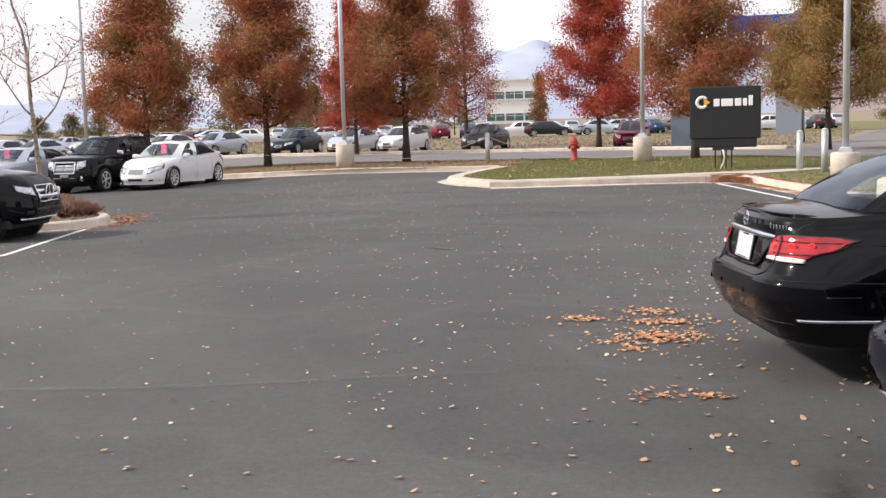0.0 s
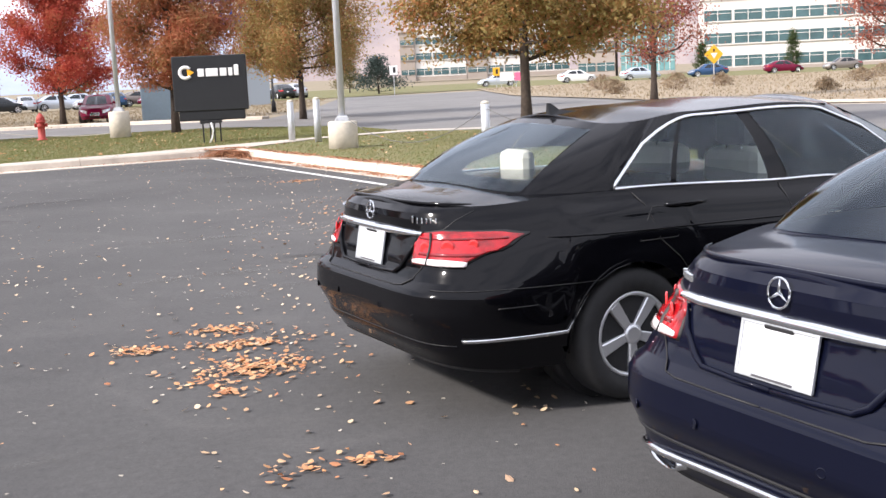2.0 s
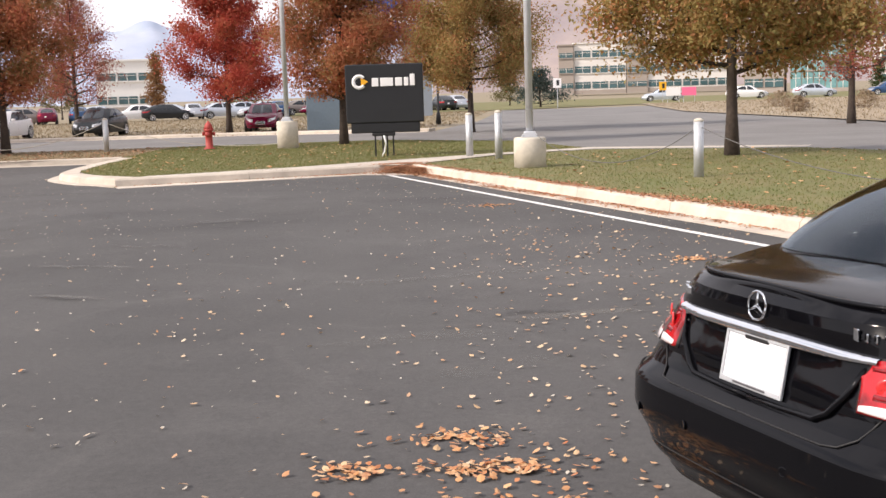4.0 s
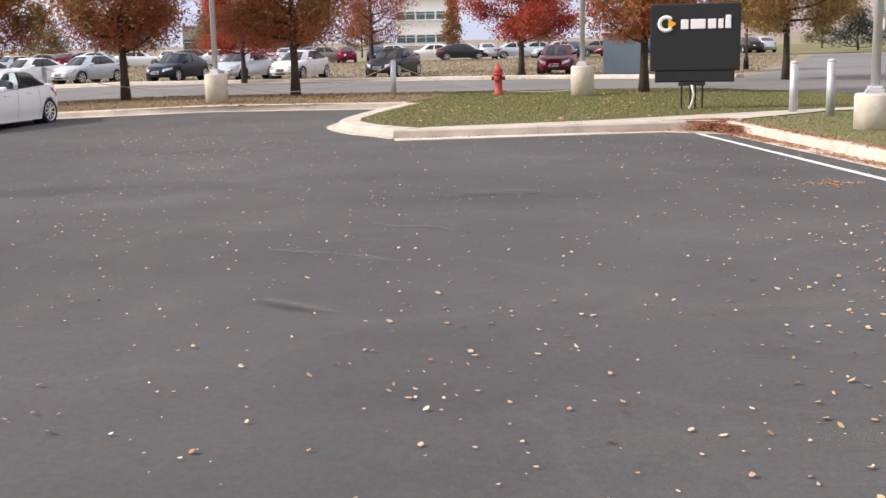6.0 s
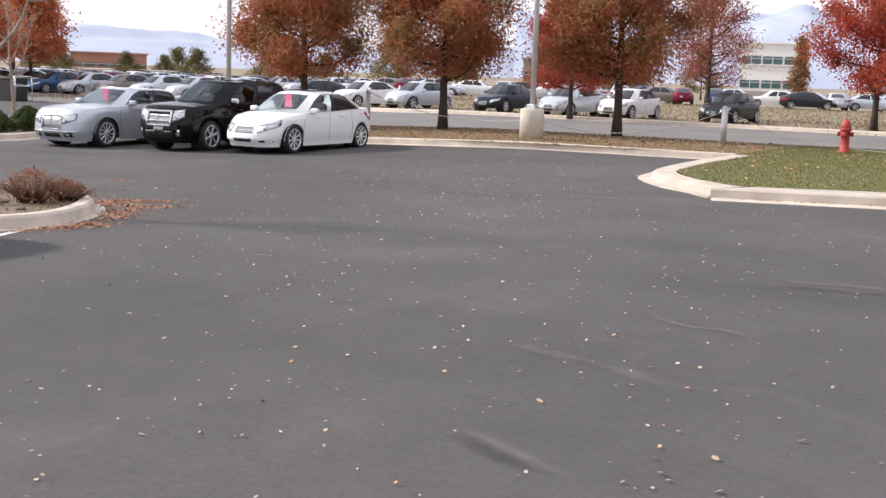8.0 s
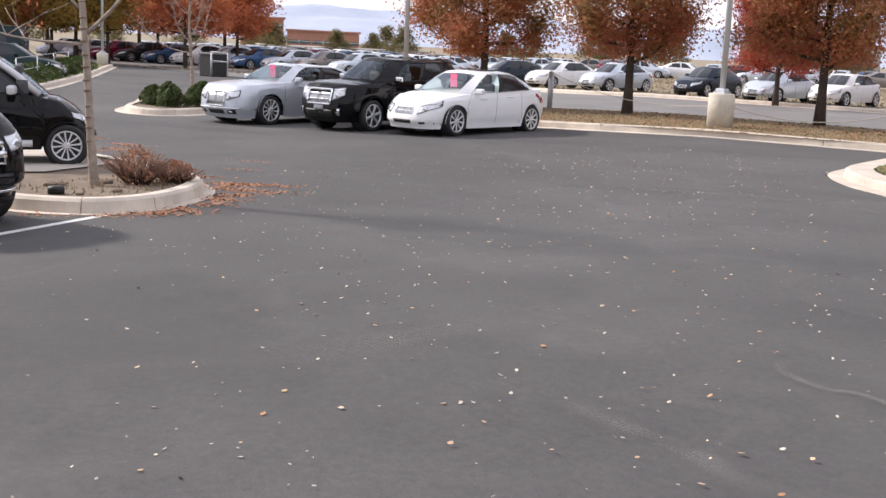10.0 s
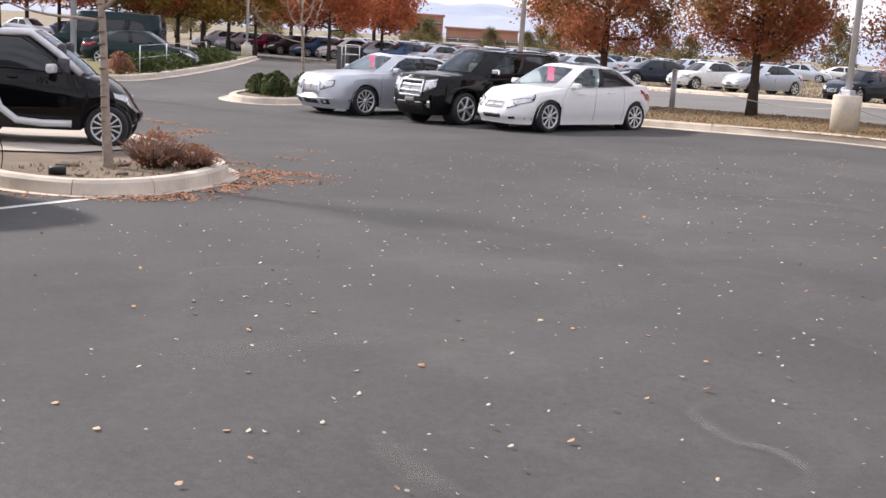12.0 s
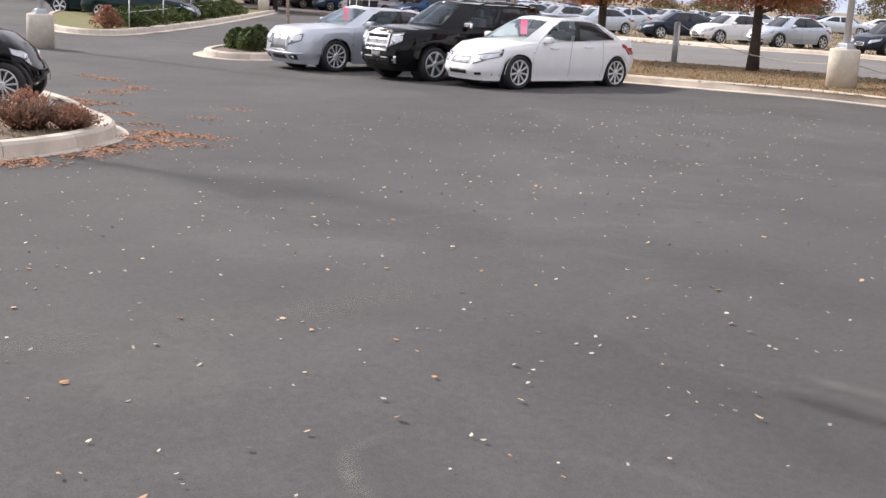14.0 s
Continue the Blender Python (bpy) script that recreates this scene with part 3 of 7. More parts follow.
    for s0, s1, kind in g_s:
        us2 = steps(s0, s1, 12 if detail == 2 else 6)
        hs2 = [lerp(h0, h1, i / 6) for i in range(7)]
        if kind in ("rear_window", "windscreen"):
            both = [(u, 1) for u in us2] + [(u, -1) for u in reversed(us2)]
            if kind == "rear_window":
                both = [(u, -1) for u in reversed(us2)] + [(u, 1) for u in us2[1:]]
            vv, ff = [], []
            for h in hs2:
                for u, sd in both:
                    vv.append(sh.house(u, h, 0.003, sd))
            nb = len(both)
            for j in range(6):
                for i in range(nb - 1):
                    a = j * nb + i
                    ff.append((a, a + nb, a + nb + 1, a + 1))
            ob = part(kind, mesh_of(kind, vv, ff), gm, car)
            if gm is GLASS:
                ob.visible_shadow = False
        else:
            for side in (1, -1):
                gk = DARKGLASS if detail == 1 and kind != "front_door_glass" else gm
                ob = part(kind, grid_mesh(kind, lambda u, h: sh.house(u, hm(u, h), 0.003, side), us2, hs2, side > 0), gk, car)
                if gk is GLASS:
                    ob.visible_shadow = False
    sides = [(a, b2) for a, b2, k in g_s if k not in ("rear_window", "windscreen")]
    if detail == 1:
        for (_, u0), (u1, _) in zip(sides, sides[1:]):
            for side in (1, -1):
                patch("pillar_cover", sh.house, u0 - 0.006, u1 + 0.006, h0 + 0.01, h1, 2, 4, DARK, car, 0.005, "", side, lambda a, b2: (a, b2 * (rise(lerp(u0, u1, a)) if rise(u0) < 1 else 1)))
    if sides and detail >= 1:
        sa, sb = min(a for a, _ in sides), max(b2 for _, b2 in sides)
        for side in (1, -1):
            lo = [sh.house(u, h0 - 0.02, 0.010, side) for u in steps(sa, sb, 16)]
            hi = [sh.house(u, hm(u, h1) + 0.02, 0.008, side) for u in steps(sa, sb, 28)]
            trim = CHROME if chrome_frame else DARK
            ring = [lo[0]] + lo + [lo[-1]]
            tube("waist_trim", lo, 0.010 if detail == 2 else 0.008, trim, car, 6, "chrome window trim" if chrome_frame else "")
            tube("roof_trim", [lo[0]] + hi + [lo[-1]], 0.010 if detail == 2 else 0.008, trim, car, 6)
    # wheels
    for xw, nm in ((sh.rear_axle, "rear"), (sh.front_axle, "front")):
        for side in (1, -1):
            w = make_wheel("wheel", sh.wheel_r, wheel_w, car, spokes, detail > 0, 0.64 if detail == 2 else 0.74)
            w.location = (xw, side * (sh.half - wheel_w / 2 - 0.025), sh.wheel_r)
            if side < 0:
                w.rotation_euler = (0, 0, math.pi)
            if detail:
                pts = [Vector((xw + math.cos(a) * (sh.arch + 0.01), 0, sh.wheel_r + math.sin(a) * (sh.arch + 0.01))) for a in steps(-0.1, math.pi + 0.1, 22)]
                lip = []
                for p in pts:
                    if p.z < 0.2:
                        continue
                    zt = curve(sh.shoulder, p.x)
                    wdt = sh.half * curve(sh.tumble, max(0, min(1, (p.z - 0.2) / (zt - 0.2)))) * curve(sh.plan, p.x)
                    lip.append((p.x, side * (wdt - 0.008), p.z))
                tube("arch_lip", lip, 0.005, material, car, 6)
                part("wheel_well", lathe([(sh.arch * 0.99, -0.10), (sh.arch * 0.99, 0.10)], 20, "y", None, pose(xw, side * (sh.half - 0.30), sh.wheel_r)), DARK, car)
    # mirrors
    if detail >= 1:
        for side in (1, -1):
            p = sh.house(sh.mirror_s, 0.08, 0.0, side)
            bm = box(p.x, p.y + side * 0.12, p.z + 0.035, 0.12, 0.20, 0.125, 0.035, side * 8)
            part("door_mirror", bm, mirror or material, car)
            tube("mirror_arm", [p, p + Vector((0, side * 0.08, 0.0))], 0.022, DARK, car)
    # door handles and shut lines
    if detail >= 1:
        for side in (1, -1):
            for xd in sh.handles:
                s = sh.s_at(xd, 0.8)
                zh = curve(sh.shoulder, xd) - (0.085 if detail == 2 else 0.12)
                p = [sh.at_z(s + k * 0.008, zh, 0.022 if abs(k) < 2 else 0.002, side) for k in (-2, -1, 0, 1, 2)]
                tube("door_handle", p, 0.013, material, car, 6)
            for xd in sh.seams:
                s = sh.s_at(xd, 0.6)
                p = [sh.body(s, v, 0.0015, side) for v in steps(0.10, 0.995, 10)]
                tube("door_seam", p, 0.0024, DARK, car, 4)
    # cabin inside
    if detail == 2 or inside_seats:
        xw0, xw1 = sh.waist_x
        zs = curve(sh.shoulder, xw0)
        part("cabin_floor", box((xw0 + xw1) / 2 + 0.15, 0, 0.58, (xw1 - xw0) * 0.72, sh.half * 1.6, 0.06, 0.02), CABIN, car)
        part("parcel_shelf", box(xw0 + 0.36, 0, zs - 0.035, 0.46, sh.half * 1.38, 0.03, 0.01), SHELF, car)
        part("dashboard", box(xw1 - 0.50, 0, curve(sh.shoulder, xw1) - 0.09, 0.5, sh.half * 1.5, 0.2, 0.06), CABIN, car)
        xb = xw0 + 0.74 if detail == 2 else sh.rear_axle + 0.30
        part("rear_bench", box(xb, 0, zs - 0.24, 0.20, sh.half * 1.40, 0.46, 0.06), seats, car, "leather rear bench")
        for y in (-0.37, 0.37):
            headrest(car, xb - 0.06, y, zs + 0.075, seats, 1.05)
        for y in (-0.38, 0.38):
            part("front_seat", box(xb + 0.98, y, zs - 0.14, 0.20, 0.48, 0.56, 0.07), seats, car)
            headrest(car, xb + 0.93, y, zs + 0.24, CABIN if detail == 2 else seats)
    return car


def ring_star(parent, centre, right, up, r, name="badge"):
    """A round chrome badge of a ring and three bars."""
    c, rt, u = Vector(centre), Vector(right).normalized(), Vector(up).normalized()
    pts = [c + (rt * math.cos(a) + u * math.sin(a)) * r for a in steps(0, 2 * math.pi, 24)]
    v, f = tube_data(pts, r * 0.09, 6)
    for k in range(3):
        a = math.pi / 2 + k * 2 * math.pi / 3
        v, f = tube_data([c, c + (rt * math.cos(a) + u * math.sin(a)) * r], [r * 0.16, r * 0.05], 4, v, f)
    return part(name, mesh_of(name, v, f), CHROME, parent, "round chrome badge")


def executive_sedan(name, label, material, chrome_sill=False):
    sh = Shape(half=0.935, n=7.0, n_top=4.0, wheel_r=0.335, arch=0.375, rear_axle=-1.49, front_axle=1.384,
               rear=[(0, -2.44), (0.12, -2.51), (0.34, -2.578), (0.46, -2.572), (0.50, -2.552), (0.545, -2.508), (0.62, -2.488), (0.82, -2.458), (0.85, -2.462), (0.92, -2.474), (0.965, -2.468), (1, -2.435)],
               front=[(0, 2.12), (0.4, 2.26), (0.6, 2.24), (0.85, 2.14), (1, 2.00)],
               sill=[(-2.6, 0.285), (-2.1, 0.245), (-1.0, 0.20), (1.0, 0.20), (1.9, 0.22), (2.4, 0.24)],
               shoulder=[(-2.5, 1.018), (-2.2, 1.020), (-1.8, 1.045), (-1.4, 1.048), (-0.3, 1.008), (0.8, 0.955), (1.5, 0.87), (2.0, 0.77), (2.25, 0.68)],
               tumble=[(0, 0.945), (0.30, 0.99), (0.55, 1.0), (0.74, 0.985), (0.86, 0.950), (1, 0.885)],
               plan=[(-2.6, 0.985), (-1.6, 1.0), (1.2, 1.0), (2.4, 0.95)],
               waist_x=(-2.04, 1.20), roof_x=(-1.40, 0.30), waist_w=0.815, roof_w=0.615, deck=0.045, bulge=0.05,
               roof_z=[(-1.4, 1.340), (-0.9, 1.400), (-0.3, 1.415), (0.4, 1.365)],
               glass_s=[(0.0, 0.216, "rear_window"), (0.306, 0.366, "quarter_glass"), (0.372, 0.482, "rear_door_glass"), (0.507, 0.70, "front_door_glass"), (0.80, 1.0, "windscreen")],
               glass_h=(0.05, 0.91), mirror_s=0.685, handles=(-1.17, 0.02), seams=(-0.42, 0.70), bow=0.05, house_n=5.0)
    car = make_car(name, label, "car", sh, material, 2, 5)
    B, Z = sh.body, sh.at_z

    def rear(y, z, off=0.0):
        return Z(sh.s_of_y(y, z), z, off, 1 if y >= 0 else -1)

    def lamp_shape(a, b2):
        """Slanted inner end, a low straight edge, and a point that reaches round the side."""
        hi = curve([(0, 0.62), (0.16, 0.93), (0.45, 1.0), (0.85, 0.97), (1, 0.86)], a)
        lo = curve([(0, 0.0), (0.66, 0.0), (0.88, 0.42), (1, 0.82)], a)
        return a, lo + (hi - lo) * b2

    s_in, s_out = sh.s_of_y(0.465, 0.80), 0.262
    s_cut = sh.s_of_y(0.575, 0.80)
    for side in (1, -1):
        patch("lamp_surround", Z, s_in - 0.003, s_out + 0.004, 0.752, 0.918, 26, 5, DARK, car, 0.006, "", side, lamp_shape)
        lamp = patch("tail_lamp", Z, s_in, s_out, 0.758, 0.912, 26, 8, TAIL, car, 0.015, "red wraparound tail lamp", side, lamp_shape)
        for z0, z1, a0, a1 in ((0.800, 0.815, 0.12, 0.80), (0.872, 0.882, 0.10, 0.93)):
            patch("lamp_rib", Z, lerp(s_in, s_out, a0), lerp(s_in, s_out, a1), z0, z1, 18, 1, TAILDARK, lamp, 0.0175, "dark red rib behind the lens", side)
        for k, (a0, z0, r) in enumerate(((0.22, 0.835, 0.030), (0.52, 0.842, 0.034), (0.74, 0.852, 0.026))):
            p, q = Z(lerp(s_in, s_out, a0), z0, 0.012, side), Z(lerp(s_in, s_out, a0), z0, 0.04, side)
            part("lamp_cell", lathe([(r, 0), (r, 0.006), (r * 0.7, 0.009), (r * 0.3, 0.005)], 14, "z", None, Matrix.Translation(p) @ (q - p).to_track_quat("Z", "Y").to_matrix().to_4x4()), TAILBRIGHT, lamp, "bright red lamp cell")
        patch("light_strip", Z, s_in + 0.002, lerp(s_in, s_out, 0.74), 0.757, 0.787, 20, 2, TAILCLEAR, lamp, 0.021, "pale reflector strip", side,
              lambda a, b2: (a, 0.25 * (1 - a) * (1 - b2) + b2 * (1 - 0.30 * abs(2 * a - 1) ** 3)))
        patch("lamp_divider", Z, s_cut - 0.0012, s_cut + 0.0012, 0.760, 0.905, 1, 6, DARK, lamp, 0.024, "", side)
        patch("bumper_trim", Z, 0.236, 0.305, 0.400, 0.416, 14, 2, CHROME if not chrome_sill else material, car, 0.010, "thin bumper moulding", side)
        patch("bumper_reflector", Z, 0.262, 0.285, 0.555, 0.560, 6, 1, DARK, car, 0.002, "", side)
        tube("bumper_seam", [Z(u, 0.655 - 0.02 * t, 0.001, side) for t, u in zip(steps(0, 1, 12), steps(0.205, 0.335, 12))], 0.0028, DARK, car, 4)
        for y, z in ((0.27, 0.535), (0.60, 0.520)):
            p, q = rear(side * y, z, 0.0), rear(side * y, z, 0.02)
            part("parking_sensor", lathe([(0.017, -0.002), (0.017, 0.003), (0.013, 0.004), (0.012, 0.002)], 12, "z", None, Matrix.Translation(p) @ (q - p).to_track_quat("Z", "Y").to_matrix().to_4x4()), material, car)
        p, q = Z(0.292, 0.51, 0, side), Z(0.292, 0.51, 0.02, side)
        part("parking_sensor", lathe([(0.017, -0.002), (0.017, 0.003), (0.013, 0.004), (0.012, 0.002)], 12, "z", None, Matrix.Translation(p) @ (q - p).to_track_quat("Z", "Y").to_matrix().to_4x4()), material, car)
        # shut line of the boot lid, from the deck down past the lamp
        seam = [rear(side * y, z, 0.001) for y, z in ((0.640, 1.000), (0.615, 0.96), (0.590, 0.92), (0.575, 0.88))]
        tube("boot_seam", seam, 0.0038, DARK, car, 4)
        tube("door_seam", [Z(sh.s_at(x), z, 0.001, side) for x, z in ((-1.49, 1.03), (-1.44, 0.97), (-1.37, 0.90), (-1.27, 0.80), (-1.17, 0.70), (-1.10, 0.60))], 0.0035, DARK, car, 4)
        low = [rear(side * y, z, 0.001) for y, z in ((0.555, 0.752), (0.53, 0.72), (0.50, 0.685), (0.46, 0.660), (0.40, 0.652))]
        tube("boot_lower_seam", low + [rear(side * y, 0.650, 0.001) for y in (0.2, 0.004)], 0.0038, DARK, car, 4)
        # the plate's hollow: a raised frame of the lid round it
        edge = [rear(side * y, z, 0.006) for y, z in ((0.455, 0.872), (0.425, 0.80), (0.36, 0.725), (0.31, 0.700), (0.15, 0.694), (0.004, 0.693))]
        tube("plate_hollow_edge", edge, [0.006, 0.012, 0.013, 0.010, 0.009, 0.009], material, car, 8)
    # chrome strip above the plate
    ys = steps(-0.50, 0.50, 24)
    sv, sf = [], []
    for y in ys:
        p = rear(y, 0.897)
        taper = 1 - 0.45 * (abs(y) / 0.5) ** 3
        for dz, dx in ((-0.022, 0.004), (-0.020, -0.016), (-0.010, -0.026), (0.010, -0.022), (0.020, -0.008), (0.021, 0.004)):
            sv.append(p + Vector((dx, 0, dz * taper)))
    for i in range(len(ys) - 1):
        for k in range(5):
            a = i * 6 + k
            sf.append((a, a + 1, a + 7, a + 6))
    part("chrome_strip", mesh_of("chrome_strip", sv, sf), CHROME, car, "chrome strip across the boot lid")
    # plate in its frame
    tilt = pose(rear(0, 0.80).x - 0.010, 0, 0.80, 0, 11, 0)
    bm = box(0, 0, 0, 0.006, 0.300, 0.146, 0.002)
    bmesh.ops.transform(bm, matrix=tilt, verts=bm.verts)
    plate = part("number_plate", bm, PLATE, car, "white paper dealer plate")
    fr = None
    for dy, dz, sy, sz in ((0, 0.078, 0.322, 0.012), (0, -0.080, 0.322, 0.018), (0.156, 0, 0.011, 0.165), (-0.156, 0, 0.011, 0.165)):
        fr = box(-0.003, dy, dz, 0.012, sy, sz, 0.003, 0, fr)
    bmesh.ops.transform(fr, matrix=tilt, verts=fr.verts)
    part("plate_frame", fr, GALV, plate, "grey plate frame")
    bm = box(-0.0095, 0, -0.080, 0.002, 0.17, 0.007)
    bmesh.ops.transform(bm, matrix=tilt, verts=bm.verts)
    part("plate_bar", bm, CABIN, plate)
    part("lid_handle", box(rear(0, 0.872).x - 0.012, 0.0, 0.872, 0.024, 0.12, 0.014, 0.004), DARK, car)
    p = rear(0, 0.982)
    ring_star(car, (p.x - 0.010, 0, 0.980), (0, -1, 0), (0.10, 0, 1), 0.045)
    for y0, sgn, widths in ((-0.405, -1, (0.030, 0.020, 0.020, 0.020, 0.010, 0.022)), (0.565, -1, (0.024, 0.022, 0.022, 0.022))):
        y = y0
        for i, w in enumerate(widths):
            if y0 > 0 and i == 1:
                y -= 0.018
            q = rear(y - w / 2, 0.957, 0.0)
            h = 0.036 if (y0 < 0 and i == 0) else 0.026
            part("model_badge", box(q.x - 0.003, q.y, 0.957 + (h - 0.026) / 2, 0.008, w * 0.82, h, 0.003, -14 if y < 0 else 14), CHROME, car)
            y -= w + 0.006
    # fin aerial
    bm = bmesh.new()
    pts = [(-1.375, 0.0), (-1.19, 0.0), (-1.30, 0.026), (-1.355, 0.070), (-1.378, 0.074)]
    for y in (-0.020, 0.020):
        bm.faces.new([bm.verts.new((x, y * (1 if z < 0.01 else 0.25), 1.392 + z + (x + 1.375) * 0.12)) for x, z in pts])
    a, b2 = list(bm.verts)[:5], list(bm.verts)[5:]
    for i in range(5):
        bm.faces.new((a[i], a[(i + 1) % 5], b2[(i + 1) % 5], b2[i]))
    part("roof_aerial", bm, DARK, car, "black fin aerial")
    # lip on the boot lid's edge
    s_lip = sh.s_of_y(0.62, 0.99)
    both = [(u, 1) for u in steps(s_lip, 0, 14)] + [(u, -1) for u in steps(0, s_lip, 14)[1:]]
    rad = [0.003, 0.006, 0.008] + [0.009] * 23 + [0.008, 0.006, 0.003]
    tube("boot_lip", [B(u, 1.0, 0.0, sd) + Vector((0.016, 0, 0.010 + 0.010 * (1 - (u / s_lip) ** 2))) for u, sd in both], rad, material, car, 8)
    ring = [(u, 1) for u in steps(0.262, 0, 16)] + [(u, -1) for u in steps(0, 0.262, 16)[1:]]
    if chrome_sill:
        tube("chrome_apron_trim", [Z(u, 0.372 - 0.022 * (u / 0.2) ** 2, 0.008, sd) for u, sd in ring[3:-3]], 0.016, CHROME, car, 8, "chrome strip along the lower bumper")
        for side in (1, -1):
            p = rear(side * 0.58, 0.325)
            bm = lathe([(0.050, 0.16), (0.050, -0.015), (0.045, -0.018), (0.041, 0.0), (0.040, 0.10)], 20, "x", None, Matrix.Translation((p.x + 0.01, p.y, p.z)) @ Matrix.Rotation(radians(-side * 14), 4, "Z") @ Matrix.Diagonal((1, 2.6, 0.80, 1)))
            for f in [f for f in bm.faces if len(f.verts) > 4]:
                bm.faces.remove(f)
            part("exhaust_tip", bm, CHROME, car, "flat oval chrome exhaust tip")
            part("exhaust_bore", lathe([(0.040, 0), (0.040, 0.02)], 16, "x", None, Matrix.Translation((p.x + 0.07, p.y, p.z)) @ Matrix.Diagonal((1, 2.5, 0.78, 1))), DARK, car)
        tube("apron_step", [Z(u, 0.425, 0.002, sd) for u, sd in ring], 0.006, DARK, car, 6)
    else:
        tube("apron_step", [Z(u, 0.385, 0.001, sd) for u, sd in ring[2:-2]], 0.003, DARK, car, 4)
    tube("valance", [B(u, 0.0, -0.03, sd) + Vector((0, 0, 0.005)) for u, sd in ring], 0.028, DARK, car, 6)
    # fuel flap and the crease along the flank
    for side in (-1,):
        flap = [(0.352, 0.80), (0.352, 0.955), (0.378, 0.955), (0.378, 0.80), (0.352, 0.80)]
        tube("fuel_flap_seam", [Z(u, z, 0.001, side) for u, z in flap], 0.0025, DARK, car, 4)
    for side in (1, -1):
        tube("flank_crease", [Z(u, lerp(0.865, 0.80, t), 0.0, side) for t, u in zip(steps(0, 1, 16), steps(0.275, 0.66, 16))], [0.001] + [0.006] * 15 + [0.001], material, car, 6)
    return car


def sedan_shape(**k):
    d = dict(half=0.89, n=4.2, wheel_r=0.325, arch=0.37, rear_axle=-1.42, front_axle=1.42,
             rear=[(0, -2.25), (0.35, -2.40), (0.6, -2.36), (1, -2.28)],
             front=[(0, 2.22), (0.35, 2.33), (0.6, 2.30), (0.85, 2.18), (1, 2.02)],
             sill=[(-2.4, 0.27), (-1.0, 0.20), (1.0, 0.20), (2.3, 0.22)],
             shoulder=[(-2.4, 1.02), (-1.5, 1.01), (0.2, 0.96), (1.0, 0.92), (1.6, 0.85), (2.0, 0.76), (2.3, 0.67)],
             tumble=[(0, 0.94), (0.35, 0.995), (0.6, 1.0), (0.85, 0.975), (1, 0.915)],
             plan=[(-2.4, 0.95), (-1.5, 1.0), (1.2, 1.0), (2.3, 0.93)],
             waist_x=(-2.02, 1.22), roof_x=(-1.16, 0.40), waist_w=0.80, roof_w=0.61, deck=0.03, bulge=0.045,
             roof_z=[(-1.25, 1.335), (-0.6, 1.40), (0.0, 1.41), (0.45, 1.37)],
             glass_s=[(0.0, 0.205, "rear_window"), (0.310, 0.525, "rear_door_glass"), (0.548, 0.70, "front_door_glass"), (0.80, 1.0, "windscreen")],
             glass_h=(0.05, 0.90), mirror_s=0.69, handles=(-0.5, 0.5), seams=(-0.95, 0.05, 1.08))
    d.update(k)
    return Shape(**d)


def front_end(car, sh, grille, lamp_s=(0.765, 0.85), lamp_v=(0.62, 0.82), grille_s=0.93, grille_v=(0.60, 0.80), bars=3, intake=(0.90, 0.16, 0.34), backing=DARK, bar=0.011, edge=0.016):
    """Headlamps, grille with bars, lower intake and bumper lamps."""
    B = sh.body
    for side in (1, -1):
        lamp = patch("headlamp", B, lamp_s[0], lamp_s[1], lamp_v[0], lamp_v[1], 8, 4, HEAD, car, 0.012, "clear headlamp", side,
                     lambda a, b2: (a, b2 * (0.55 + 0.45 * a) + 0.45 * (1 - a)))
        patch("lamp_bezel", B, lamp_s[0] - 0.004, lamp_s[1] + 0.004, lamp_v[0] - 0.02, lamp_v[1] + 0.02, 8, 4, DARK, car, 0.007, "", side,
              lambda a, b2: (a, b2 * (0.55 + 0.45 * a) + 0.45 * (1 - a)))
        u = lerp(*lamp_s, 0.62)
        p = B(u, lerp(*lamp_v, 0.45), 0.0, side)
        part("lamp_bulb", lathe([(0.05, 0), (0.05, 0.02), (0.03, 0.028)], 12, "x", None, Matrix.Translation(p)), CHROME, lamp)
        patch("fog_lamp", B, 0.80, 0.84, 0.20, 0.30, 3, 3, DARK, car, 0.004, "", side)
    for side in (1, -1):
        patch("grille", B, grille_s, 1.0, grille_v[0], grille_v[1], 5, 3, backing, car, 0.006, "dark grille" if backing is DARK else "silver mesh grille", side)
    for i in range(bars + 1):
        v = lerp(grille_v[0], grille_v[1], i / bars)
        pts = [B(s, v, 0.016, 1) for s in steps(grille_s, 1, 5)] + [B(s, v, 0.016, -1) for s in steps(1, grille_s, 5)[1:]]
        tube("grille_bar", pts, bar if 0 < i < bars else edge, grille, car, 5)
    for side in (1, -1):
        tube("grille_edge", [B(grille_s, v, 0.016, side) for v in steps(*grille_v, 4)], edge, grille, car, 5)
        patch("lower_intake", B, intake[0], 1.0, intake[1], intake[2], 5, 2, DARK, car, 0.004, "dark lower intake", side)


def rear_end(car, sh, v=(0.62, 0.80)):
    for side in (1, -1):
        patch("tail_lamp", sh.body, 0.17, 0.30, v[0], v[1], 8, 3, TAIL, car, 0.010, "red tail lamp", side)
    patch("number_plate", sh.body, 0.0, 0.06, 0.50, 0.62, 2, 2, PLATE, car, 0.01, "", 1)


